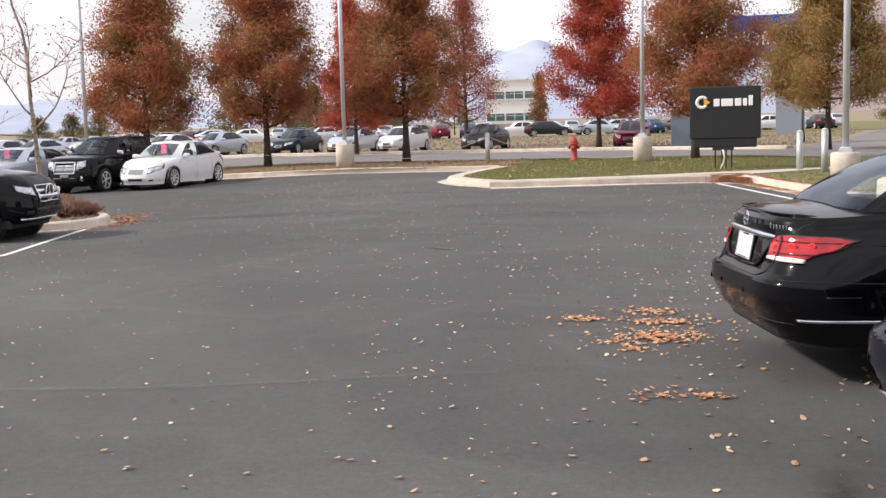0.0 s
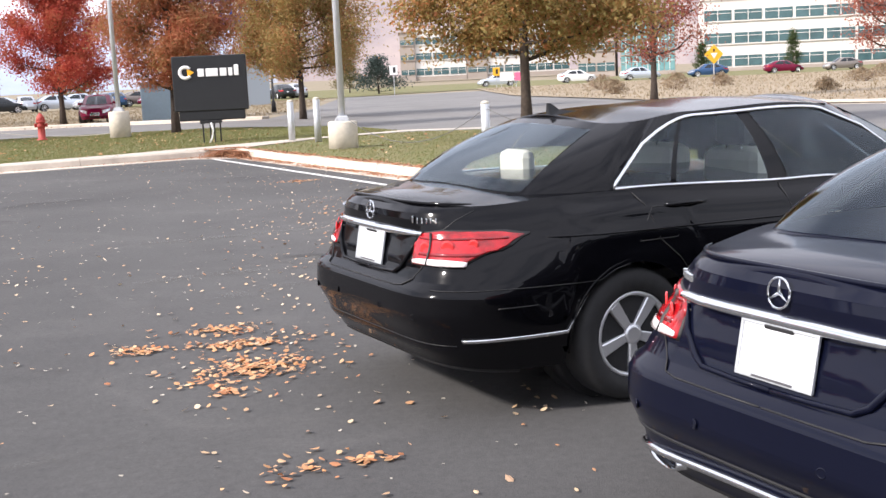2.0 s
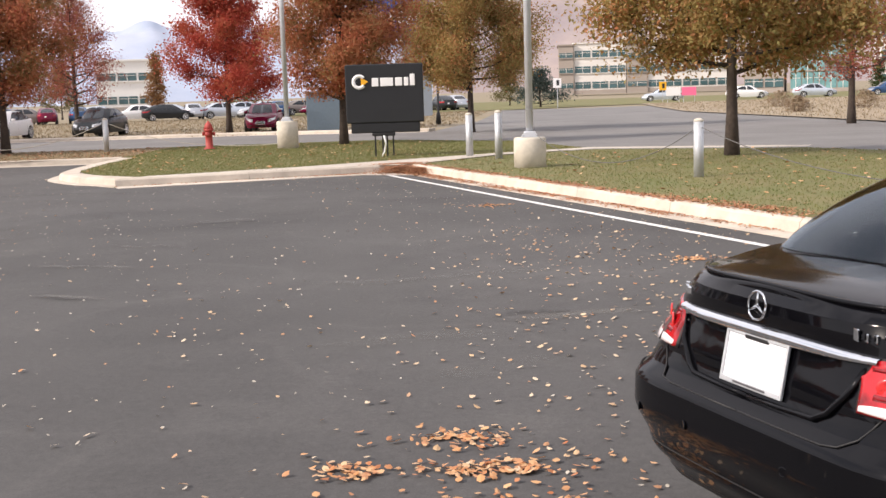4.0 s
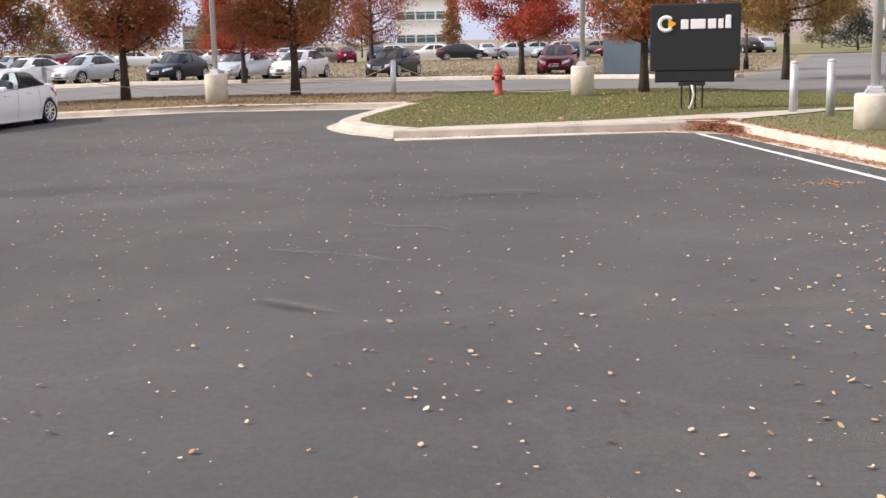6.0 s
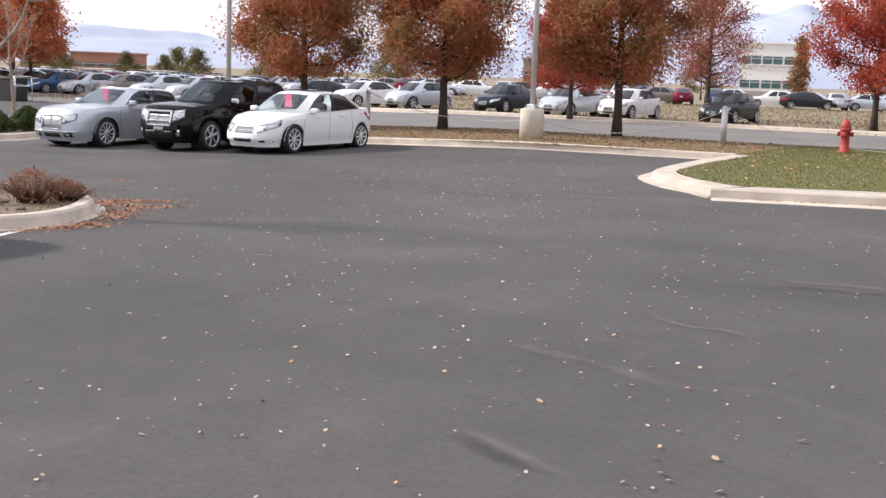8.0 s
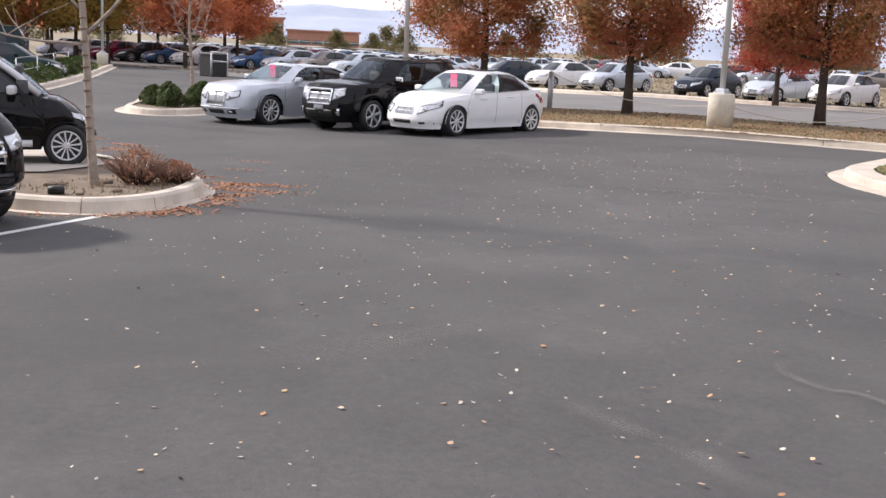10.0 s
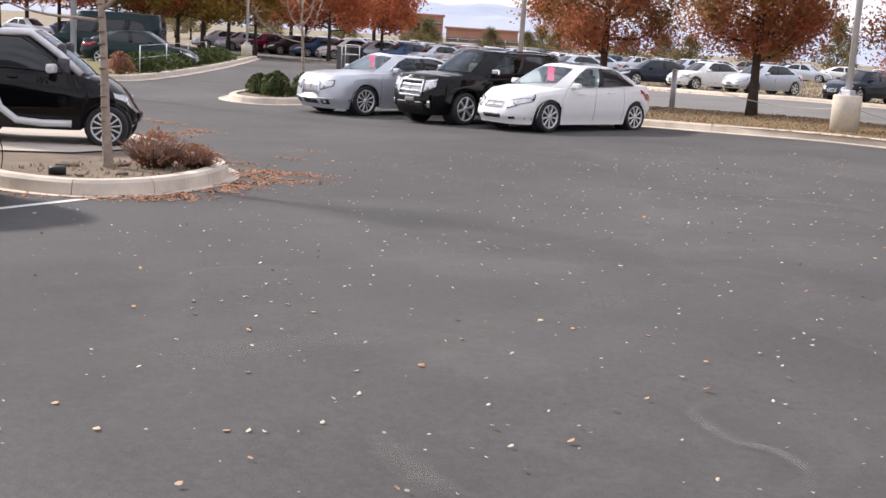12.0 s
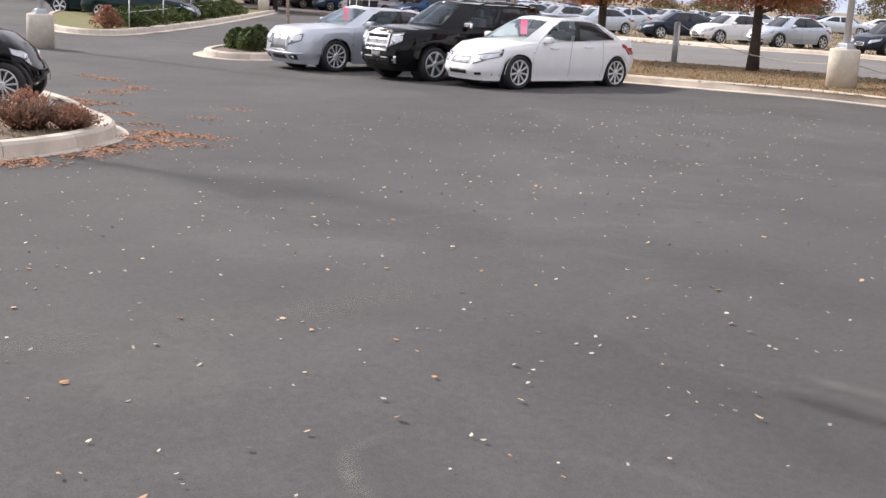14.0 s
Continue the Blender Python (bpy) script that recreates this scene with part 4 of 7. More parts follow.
def windscreen_card(car, sh, y=0.0, size=(0.20, 0.30)):
    """A pink price card hung behind the windscreen."""
    mid = sh.house(1.0, 0.60, 0.0, 1) + Vector((-0.10, y, -0.01))
    d = Vector((0.02, 0, 0.5)).normalized() * size[1] / 2
    n2 = Vector((0.006, 0, 0))
    w2 = Vector((0, size[0] / 2, 0))
    q = [mid - d - w2, mid - d + w2, mid + d + w2, mid + d - w2]
    q += [p - n2 * 0.3 for p in q]
    part("price_card", mesh_of("price_card", q, [(0, 1, 2, 3), (7, 6, 5, 4), (0, 4, 5, 1), (1, 5, 6, 2), (2, 6, 7, 3), (3, 7, 4, 0)], False), PINK, car, "pink price card")


CAR = 1 / PLAN_SCALE


def put(car, x, y, heading, z=0.0):
    car.matrix_basis = pose(x, y, z, 0, 0, heading)
    car.scale = (CAR, CAR, CAR)
    return car


# ---- ground ----
bm = bmesh.new()
bmesh.ops.create_circle(bm, cap_ends=True, segments=64, radius=4200)
bmesh.ops.translate(bm, vec=(0, 0, -0.03), verts=bm.verts)
tagged(part("ground", bm, FIELD), "dry straw-coloured open field", "ground", kind="structure")

LOT = [(24, -40), (9.5, -3.8), (2.25, 13.3), (-1.35, 21.95), (-6.45, 19.6), (-8.75, 22.1), (-9.0, 25.5), (-9.2, 28.3), (-17.6, 26.55),
       (-24, 25.0), (-25, 26.5), (-31, 36.5), (-75, 44), (-130, 60), (-130, -40)]
tagged(slab("parking_lot", LOT, 0, 0, ASPHALT), "dark grey worn asphalt parking lot", "parking lot", kind="structure")


def ribbon(line, d0, d1, z):
    """A strip along a line, between two offsets to its right."""
    L, R = [], []
    for i, p in enumerate(line):
        a, b2 = Vector(line[max(i - 1, 0)]), Vector(line[min(i + 1, len(line) - 1)])
        t = (b2 - a).normalized()
        nrm = Vector((t.y, -t.x))
        L.append(Vector(p) + nrm * d0)
        R.append(Vector(p) + nrm * d1)
    return L, R


def sheet(name, outline, z, material, label, category="", kind="structure"):
    return tagged(slab(name, outline, z, z, material), label, category or name.replace("_", " "), kind=kind)


def kerb_run(name, line, label, width=0.17, h=0.15, gutter=0.32, flip=False, piece=2.4):
    """A kerb of cast lengths with a gutter pan in front of it; the street lies to the right of the line."""
    root = thing(name, label, "kerb", kind="structure")
    pts = [Vector(p) for p in line]
    # resample
    dense = []
    for a, b2 in zip(pts, pts[1:]):
        k = max(1, int((b2 - a).length / 0.3))
        dense += [a.lerp(b2, i / k) for i in range(k)]
    dense.append(pts[-1])
    per = max(2, int(piece / 0.3))
    prof = [(-width, 0.0), (-width, h), (-0.035, h), (0.0, h - 0.03), (0.02, 0.012), (gutter, 0.010), (gutter, -0.02)]
    n0 = 0
    while n0 < len(dense) - 1:
        seg = dense[n0:n0 + per + 1]
        if len(seg) < 2:
            break
        verts, faces = [], []
        for i, p in enumerate(seg):
            j = n0 + i
            t = (dense[min(j + 1, len(dense) - 1)] - dense[max(j - 1, 0)]).normalized()
            shift = 0.004 if i == 0 else (-0.004 if i == len(seg) - 1 else 0)
            nrm = Vector((t.y, -t.x))
            for d, z in prof:
                q = p + nrm * d + t * shift
                verts.append((q.x, q.y, z))
        m = len(prof)
        for i in range(len(seg) - 1):
            for k in range(m - 1):
                a = i * m + k
                faces.append((a, a + m, a + m + 1, a + 1))
        faces.append(tuple(range(m)))
        faces.append(tuple(reversed(range(len(verts) - m, len(verts)))))
        part("kerb_length", mesh_of("kerb_length", verts, faces, False), KERB, root)
        n0 += per
    return root


# planted ground: lawn beside the sign, strip behind the far kerb, lawn beside the line of parked cars
SIGN_LAWN = [(-9.18, 28.42)] + smooth_line([(-8.85, 28.1), (-8.68, 25.5), (-8.38, 23.30), (-8.05, 22.35), (-7.35, 21.40), (-6.42, 20.55)], 6) + [(-3.6, 21.3), (-3.6, 22.0), (-1.95, 23.35), (0.5, 25.2), (2.5, 26.6), (1.0, 31.5), (-3, 35.0), (-9.5, 34.2)]
sheet("lawn_sign", SIGN_LAWN, 0.13, LAWN, "mown green lawn round the sign, with fallen leaves", "lawn")
STRIP = [(-26, 24.72), (-17.6, 26.66), (-9.20, 28.40), (-9.5, 34.2), (-18, 33.0), (-27, 31.0)]
sheet("lawn_strip", STRIP, 0.13, DRYLAWN, "brownish lawn strip strewn with fallen leaves", "lawn")
RIGHT_LAWN = [(-1.25, 22.16), (2.45, 13.46), (9.74, -3.64), (16, -3.0), (13, 14), (7.0, 24.2), (2.6, 25.9), (0.4, 24.5)]
sheet("lawn_right", RIGHT_LAWN, 0.13, LAWN, "green lawn with fallen leaves beside the kerb", "lawn")
WALK = [(-6.40, 20.05), (-1.42, 22.12), (-1.15, 22.30), (0.4, 24.5), (2.6, 25.95), (7.0, 24.3), (7.3, 24.9), (2.6, 26.7), (0.4, 25.25), (-1.9, 23.5), (-3.55, 22.15), (-6.2, 20.6)]
sheet("pavement", WALK, 0.145, CONCRETE, "pale concrete walkway beside the lawn", "pavement")

kerb_run("kerb_far", [(-26, 24.65), (-17.6, 26.6), (-13.7, 27.55), (-9.2, 28.35)], "pale concrete kerb along the far lawn strip")
kerb_run("kerb_sign", smooth_line([(-9.2, 28.3), (-9.05, 25.5), (-8.75, 23.2), (-8.45, 22.15), (-7.65, 21.05), (-6.75, 20.35)], 6) + [(-6.55, 20.25)], "pale concrete kerb sweeping into the drive", gutter=0.24, width=0.40, h=0.135)
kerb_run("kerb_sign_front", [(-6.58, 19.88), (-1.5, 22.05)], "pale concrete kerb with a wide gutter apron before the lawn", gutter=0.47)
kerb_run("kerb_right", [(-1.4, 22.1), (2.32, 13.4), (9.6, -3.7), (24, -40)], "pale concrete kerb with fallen leaves in its gutter")

# streets beyond
sheet("road", [(-75, 44.2), (-31, 36.7), (-27, 31), (-18, 33.1), (-9.5, 34.3), (-3, 35.1), (1.0, 31.6), (2.6, 26.7), (7.3, 24.9), (13, 14), (16, -3), (32, -3), (24, 22), (14, 36.5), (17, 62),
               (20, 92), (1, 92), (-0.5, 60), (-2.2, 45.5), (-10, 47.5), (-20, 47.0), (-31, 45.6), (-75, 52)], 0.003, ROAD, "pale grey street asphalt", "road")
kerb_run("kerb_street", [(-75, 52.1), (-31, 45.7), (-20, 47.1), (-10, 47.6), (-2.3, 45.6)], "pale kerb along the street", gutter=0.5, width=0.9, h=0.12, piece=6)
kerb_run("kerb_road_right", [(14.2, 36.6), (24.2, 22.1), (32.2, -3)], "pale kerb along the street", gutter=0.3, width=0.5, h=0.12, piece=6)
sheet("far_lawn", [(-20, 93), (1, 92.5), (13.2, 103), (36, 109), (160, 100), (160, 165), (-20, 165)], 0.02, LAWN, "green office lawn", "lawn")
GRASSFAR = mat("dry_scrub", (0.33, 0.265, 0.19), 0.95, other=(0.25, 0.20, 0.13), scale=0.5, bump=0.9, bump_scale=4)
sheet("dry_lot", [(14.9, 35), (24.6, 22.4), (33, -3), (160, -3), (160, 100), (36, 109), (13.4, 103), (12.2, 85), (11.4, 67), (13.0, 53)], 0.05, GRASSFAR, "dry straw-coloured empty lot", "field")


sheet("kerb_corner_top", [(-1.95, 21.84), (-1.62, 21.78), (-1.42, 21.86), (-1.05, 21.90), (-1.02, 22.4), (-1.7, 22.6), (-2.3, 22.2)], 0.149, CONCRETE, "pale concrete corner where two kerbs meet", "kerb")
sheet("kerb_corner", [(-2.3, 21.2), (-0.85, 20.6), (-1.15, 22.3), (-2.2, 22.0)], 0.009, CONCRETE, "pale concrete corner of the gutter", "gutter")


def paint_line(a, b2, w=0.10, label="white painted bay line"):
    a, b2 = Vector(a), Vector(b2)
    t = (b2 - a).normalized()
    n2 = Vector((t.y, -t.x)) * w / 2
    pts = [a + n2, b2 + n2, b2 - n2, a - n2]
    return tagged(slab("bay_line", [(p.x, p.y) for p in pts], 0.004, 0.004, LINE), label, "line", kind="structure")


paint_line((-1.72, 21.1), (2.3, 11.4))
paint_line((2.3, 11.4), (3.9, 7.6))
paint_line((-11.08, 11.6), (-10.19, 9.6))
paint_line((-10.19, 9.6), (-9.2, 7.4))

# dusty scuffs and old seams, worn thin at their edges
def scuff_mat(name, col, strength):
    m, n, l, b = node_mat(name)
    b.inputs["Base Color"].default_value = (*col, 1)
    b.inputs["Roughness"].default_value = 0.9
    uv = n.new("ShaderNodeUVMap")
    sep = n.new("ShaderNodeSeparateXYZ")
    l.new(uv.outputs["UV"], sep.inputs["Vector"])
    ends = []
    for axis in ("X", "Y"):
        r = n.new("ShaderNodeValToRGB")
        e = r.color_ramp.elements
        e[0].position, e[0].color = 0.0, (0, 0, 0, 1)
        e[1].position, e[1].color = 1.0, (0, 0, 0, 1)
        mid = e.new(0.5 if axis == "Y" else 0.3)
        mid.color = (1, 1, 1, 1)
        if axis == "X":
            e.new(0.7).color = (1, 1, 1, 1)
        l.new(sep.outputs[axis], r.inputs["Fac"])
        ends.append(r.outputs["Color"])
    co = n.new("ShaderNodeTexCoord")
    grain = n.new("ShaderNodeTexNoise")
    grain.inputs["Scale"].default_value, grain.inputs["Detail"].default_value, grain.inputs["Roughness"].default_value = 3.2, 8.0, 0.7
    l.new(co.outputs["Object"], grain.inputs["Vector"])
    g = n.new("ShaderNodeMapRange")
    g.inputs["From Min"].default_value, g.inputs["From Max"].default_value, g.inputs["To Max"].default_value = 0.34, 0.66, strength
    l.new(grain.outputs["Fac"], g.inputs["Value"])
    fac = g.outputs["Result"]
    for e in ends:
        x = n.new("ShaderNodeMath")
        x.operation = "MULTIPLY"
        l.new(fac, x.inputs[0])
        l.new(e, x.inputs[1])
        fac = x.outputs["Value"]
    l.new(fac, b.inputs["Alpha"])
    return m


PALE_SCUFF = scuff_mat("pale_scuff", (0.25, 0.24, 0.22), 0.50)
FAINT_SCUFF = scuff_mat("faint_scuff", (0.19, 0.185, 0.175), 0.34)
DARK_STAIN = scuff_mat("dark_stain", (0.035, 0.034, 0.034), 0.60)


def scuff(line, width, material, label, z):
    pts = smooth_line(line, 8)
    L, R = ribbon(pts, -width / 2, width / 2, 0)
    me = mesh_of("scuff", [(p.x, p.y, z) for pair in zip(L, R) for p in pair], [(2 * i, 2 * i + 2, 2 * i + 3, 2 * i + 1) for i in range(len(pts) - 1)], False)
    uv = me.uv_layers.new(name="UVMap")
    for poly in me.polygons:
        for li, vi in zip(poly.loop_indices, poly.vertices):
            uv.data[li].uv = ((vi // 2) / (len(pts) - 1), vi % 2)
    return tagged(part("scuff", me, material), label, "pavement mark", kind="structure")


for i, (line, width, material) in enumerate((
        ([(-3.80, 11.60), (-3.76, 11.32), (-3.44, 11.16), (-3.26, 11.22), (-3.05, 11.13), (-2.90, 10.90)], 0.11, PALE_SCUFF),
        ([(-3.45, 8.28), (-3.20, 8.16), (-2.95, 8.06), (-2.70, 7.95)], 0.16, PALE_SCUFF),
        ([(-3.40, 8.18), (-3.15, 8.05), (-2.85, 7.94)], 0.16, DARK_STAIN),
        ([(-4.2, 9.95), (-3.66, 9.80), (-3.35, 9.78), (-2.95, 9.55)], 0.20, PALE_SCUFF),
        ([(-3.6, 13.5), (-3.2, 13.6), (-2.7, 13.75)], 0.22, PALE_SCUFF),
        ([(-3.5, 13.25), (-3.0, 13.35), (-2.6, 13.5)], 0.20, DARK_STAIN),
        ([(-0.9, 6.1), (-0.38, 6.2), (0.1, 6.35), (0.6, 6.3)], 0.45, FAINT_SCUFF),
        ([(-0.2, 5.2), (0.18, 5.33), (0.5, 5.6), (0.9, 5.7)], 0.40, FAINT_SCUFF),
        ([(0.4, 6.75), (0.9, 6.98), (1.4, 7.05)], 0.30, PALE_SCUFF),
        ([(0.3, 6.95), (0.6, 7.05), (0.85, 7.0)], 0.20, DARK_STAIN),
        ([(-1.3, 8.45), (-0.75, 8.5), (0.2, 8.8), (1.1, 9.2)], 0.45, FAINT_SCUFF),
        ([(-4.6, 0.1), (-3.04, 0.58), (-1.86, 1.01), (-0.75, 1.58), (0.2, 2.0)], 0.16, FAINT_SCUFF),
        ([(-3.4, 0.5), (-4.0, 2.0), (-4.5, 3.8), (-4.75, 5.6), (-4.8, 8.0), (-4.4, 10.4)], 0.60, FAINT_SCUFF),
        ([(-6.6, 15.6), (-5.8, 13.6), (-5.4, 11.8), (-5.6, 9.6), (-6.3, 7.6)], 0.75, FAINT_SCUFF),
        ([(-1.6, 15.6), (-0.6, 15.9), (0.3, 15.6), (0.9, 14.9)], 0.50, FAINT_SCUFF),
        ([(1.7, 1.9), (1.9, 2.6), (2.3, 3.0)], 0.40, DARK_STAIN),
        ([(1.6, -1.0), (1.75, -0.3), (1.7, 0.4)], 0.35, DARK_STAIN),
        ([(-10.5, 17.2), (-9.0, 18.2), (-7.2, 18.6), (-5.2, 18.2)], 0.60, FAINT_SCUFF))):
    scuff(line, width, material, "dark stain on the asphalt" if material is DARK_STAIN else "pale dusty scuff on the asphalt", 0.0022 + 0.0004 * (i % 4))

# island beside the small car
ISL = smooth_line([(-19.5, 11.0), (-15.5, 10.75), (-12.6, 10.78), (-11.35, 11.25), (-11.15, 12.0), (-11.6, 12.85), (-12.3, 13.5), (-13.1, 13.85), (-14.2, 13.98), (-16.2, 14.2), (-19.5, 13.9)], 6)
sheet("island_bed", ISL, 0.12, SOIL, "bare soil planting bed", "planting bed")
kerb_run("kerb_island", ISL, "rounded concrete kerb of the planting island", gutter=0.14, piece=1.8)
sheet("island_pad", [(-19.4, 11.25), (-14.6, 11.15), (-14.0, 12.4), (-14.6, 13.7), (-16.2, 14.05), (-19.4, 13.7)], 0.14, CONCRETE, "pale concrete display pad", "pad")
ISL2 = smooth_line([(-31, 24.4), (-28.2, 22.4), (-26.4, 20.9), (-25.4, 20.45), (-24.6, 20.6), (-24.5, 21.2), (-24.8, 22.2), (-25.1, 23.4), (-25.8, 25.2), (-28, 27.0)], 6)
sheet("island_bed_far", ISL2, 0.12, SOIL, "soil bed with clipped shrubs", "planting bed")
kerb_run("kerb_island_far", ISL2, "rounded concrete kerb of the shrub island", gutter=0.25)
ISL3 = smooth_line([(-58, 30), (-46, 23.5), (-36, 20.0), (-32.6, 20.2), (-34.5, 22.6), (-44, 29.6), (-58, 39)], 5)
sheet("island_bed_hedge", ISL3, 0.12, LAWN, "grass bed with a clipped hedge", "planting bed")
kerb_run("kerb_island_hedge", ISL3, "pale kerb round the hedge bed", gutter=0.25)


def hand_rail(pts, label, z=0.12, h=0.85):
    t = thing("railing", label, "railing")
    for x, y in pts:
        part("rail_post", lathe([(0.018, z - 0.1), (0.018, z + h)], 10, "z", None, pose(x, y, 0)), GALV, t)
    for k in (h, h * 0.55):
        tube("rail", [(x, y, z + k) for x, y in pts], 0.011, GALV, t, 6)
    return t


hand_rail([(-34.4, 22.0), (-38.2, 24.6), (-42.4, 27.4), (-46.5, 30.2)], "galvanised pipe railing along the hedge")
hand_rail([(-40.8, 33.4), (-41.6, 34.8), (-43.6, 35.4)], "short galvanised pipe railing beyond the drive")

# ---- lamp posts, bollards, hydrant, sign ----
def lamp_post(x, y, z, label, footing=0.75, h=7.5):
    t = thing("lamp_post", label, "lamp post", pose(x, y, z), "lamp posts")
    part("footing", lathe([(0.295, -0.05), (0.295, footing - 0.03), (0.27, footing), (0.0, footing + 0.004)], 28), FOOTING, t, "round cast concrete footing")
    bm = box(0, 0, footing + 0.012, 0.30, 0.30, 0.024, 0.006)
    part("base_plate", bm, GALV, t)
    part("base_cover", box(0, 0, footing + 0.06, 0.22, 0.22, 0.10, 0.02), POLE, t)
    for a in range(4):
        part("bolt", lathe([(0.014, footing + 0.024), (0.014, footing + 0.06)], 6, "z", None, pose(0.12 * (1 if a < 2 else -1), 0.12 * (1 if a % 2 else -1), 0)), GALV, t)
    part("pole", lathe([(0.068, footing + 0.02), (0.062, h)], 16), POLE, t, "grey steel pole")
    arm = part("lamp_head", box(0.38, 0, h - 0.02, 0.62, 0.34, 0.16, 0.04), POLE, t)
    part("arm", box(0.08, 0, h - 0.05, 0.2, 0.08, 0.08, 0.01), POLE, t)
    return t


lamp_post(0.98, 20.35, 0.13, "grey lamp post on a round concrete footing in the lawn", 0.54)
lamp_post(-5.42, 31.25, 0.13, "grey lamp post on a round concrete footing beside the hydrant")
lamp_post(-14.7, 29.1, 0.13, "grey lamp post on a round concrete footing in the leafy strip")
lamp_post(-24.4, 28.5, 0.13, "grey lamp post on a round footing behind the parked cars")
lamp_post(-57.0, 37.8, 0.0, "grey lamp post beside the hedge bed")
lamp_post(-27.0, 17.2, 0.0, "grey lamp post behind the small car")


def bollard(x, y, h, label, z=0.13):
    t = thing("bollard", label, "bollard", pose(x, y, z), "bollards")
    part("pipe", lathe([(0.078, -0.05), (0.078, h)], 18), GALV, t, "galvanised steel pipe")
    part("cap", lathe([(0.078, h), (0.070, h + 0.03), (0.03, h + 0.05)], 18), FOOTING, t, "domed concrete fill")
    return t


bollard(-10.88, 32.2, 0.92, "galvanised pipe bollard holding a rope beside the lawn")
bollard(-0.21, 24.33, 0.90, "galvanised pipe bollard by the walkway")
bollard(0.42, 23.25, 0.95, "galvanised pipe bollard by the walkway with a worn cap")
bollard(3.44, 16.95, 0.84, "galvanised pipe bollard holding a chain on the lawn")
bollard(-22.3, 32.4, 1.0, "galvanised pipe bollard behind the white sedan")


def sag(a, b2, drop, n=14):
    a, b2 = Vector(a), Vector(b2)
    return [a.lerp(b2, t) - Vector((0, 0, drop * 4 * t * (1 - t))) for t in steps(0, 1, n)]


def rope(a, b2, drop, r=0.010):
    if r < 0.008:
        return tagged(tube("chain", sag(a, b2, drop), r, CHAIN, None, 5), "slack thin grey chain hung from a bollard", "chain", "chains")
    o = tube("rope", sag(a, b2, drop), r, ROPE, None, 5)
    return tagged(o, "slack pale rope strung between posts", "rope", "ropes")


rope((-10.88, 32.2, 0.98), (-7.9, 32.2, 0.25), 0.14)
rope((-7.9, 32.2, 0.25), (-5.5, 31.2, 0.28), 0.05)
rope((-22.3, 32.4, 1.05), (-14.7, 29.5, 0.62), 0.35)
rope((-14.7, 29.3, 0.62), (-10.88, 32.2, 0.98), 0.45)
rope((1.05, 20.3, 0.75), (3.44, 16.95, 0.90), 0.55, 0.007)
rope((3.44, 16.95, 0.9), (6.6, 10.5, 0.5), 0.4, 0.007)


def hydrant(x, y, z):
    t = thing("fire_hydrant", "weathered red cast-iron fire hydrant on the lawn", "fire hydrant", pose(x, y, z))
    part("barrel", lathe([(0.16, -0.03), (0.16, 0.03), (0.105, 0.05), (0.10, 0.50), (0.14, 0.52), (0.14, 0.57), (0.115, 0.58)], 20), REDPAINT, t)
    part("bonnet", lathe([(0.115, 0.575), (0.12, 0.62), (0.10, 0.70), (0.06, 0.755), (0.035, 0.765), (0.03, 0.80), (0.0, 0.802)], 20), REDPAINT, t)
    for sx in (-1, 1):
        part("nozzle", lathe([(0.05, 0.08), (0.05, 0.15), (0.06, 0.15), (0.06, 0.18), (0.02, 0.19)], 12, "x", None, Matrix.Translation((0, 0, 0.44)) @ Matrix.Diagonal((sx, 1, 1, 1))), REDPAINT, t)
    part("pumper_nozzle", lathe([(0.065, 0.08), (0.065, 0.15), (0.078, 0.15), (0.078, 0.185), (0.02, 0.20)], 14, "y", None, Matrix.Translation((0, 0, 0.42)) @ Matrix.Rotation(math.pi, 4, "Z")), REDPAINT, t)
    for i in range(8):
        a = i * math.pi / 4
        part("flange_bolt", lathe([(0.014, 0.57), (0.014, 0.60)], 6, "z", None, pose(0.125 * math.cos(a), 0.125 * math.sin(a), 0)), REDPAINT, t)
    return t


hydrant(-7.85, 32.1, 0.13)


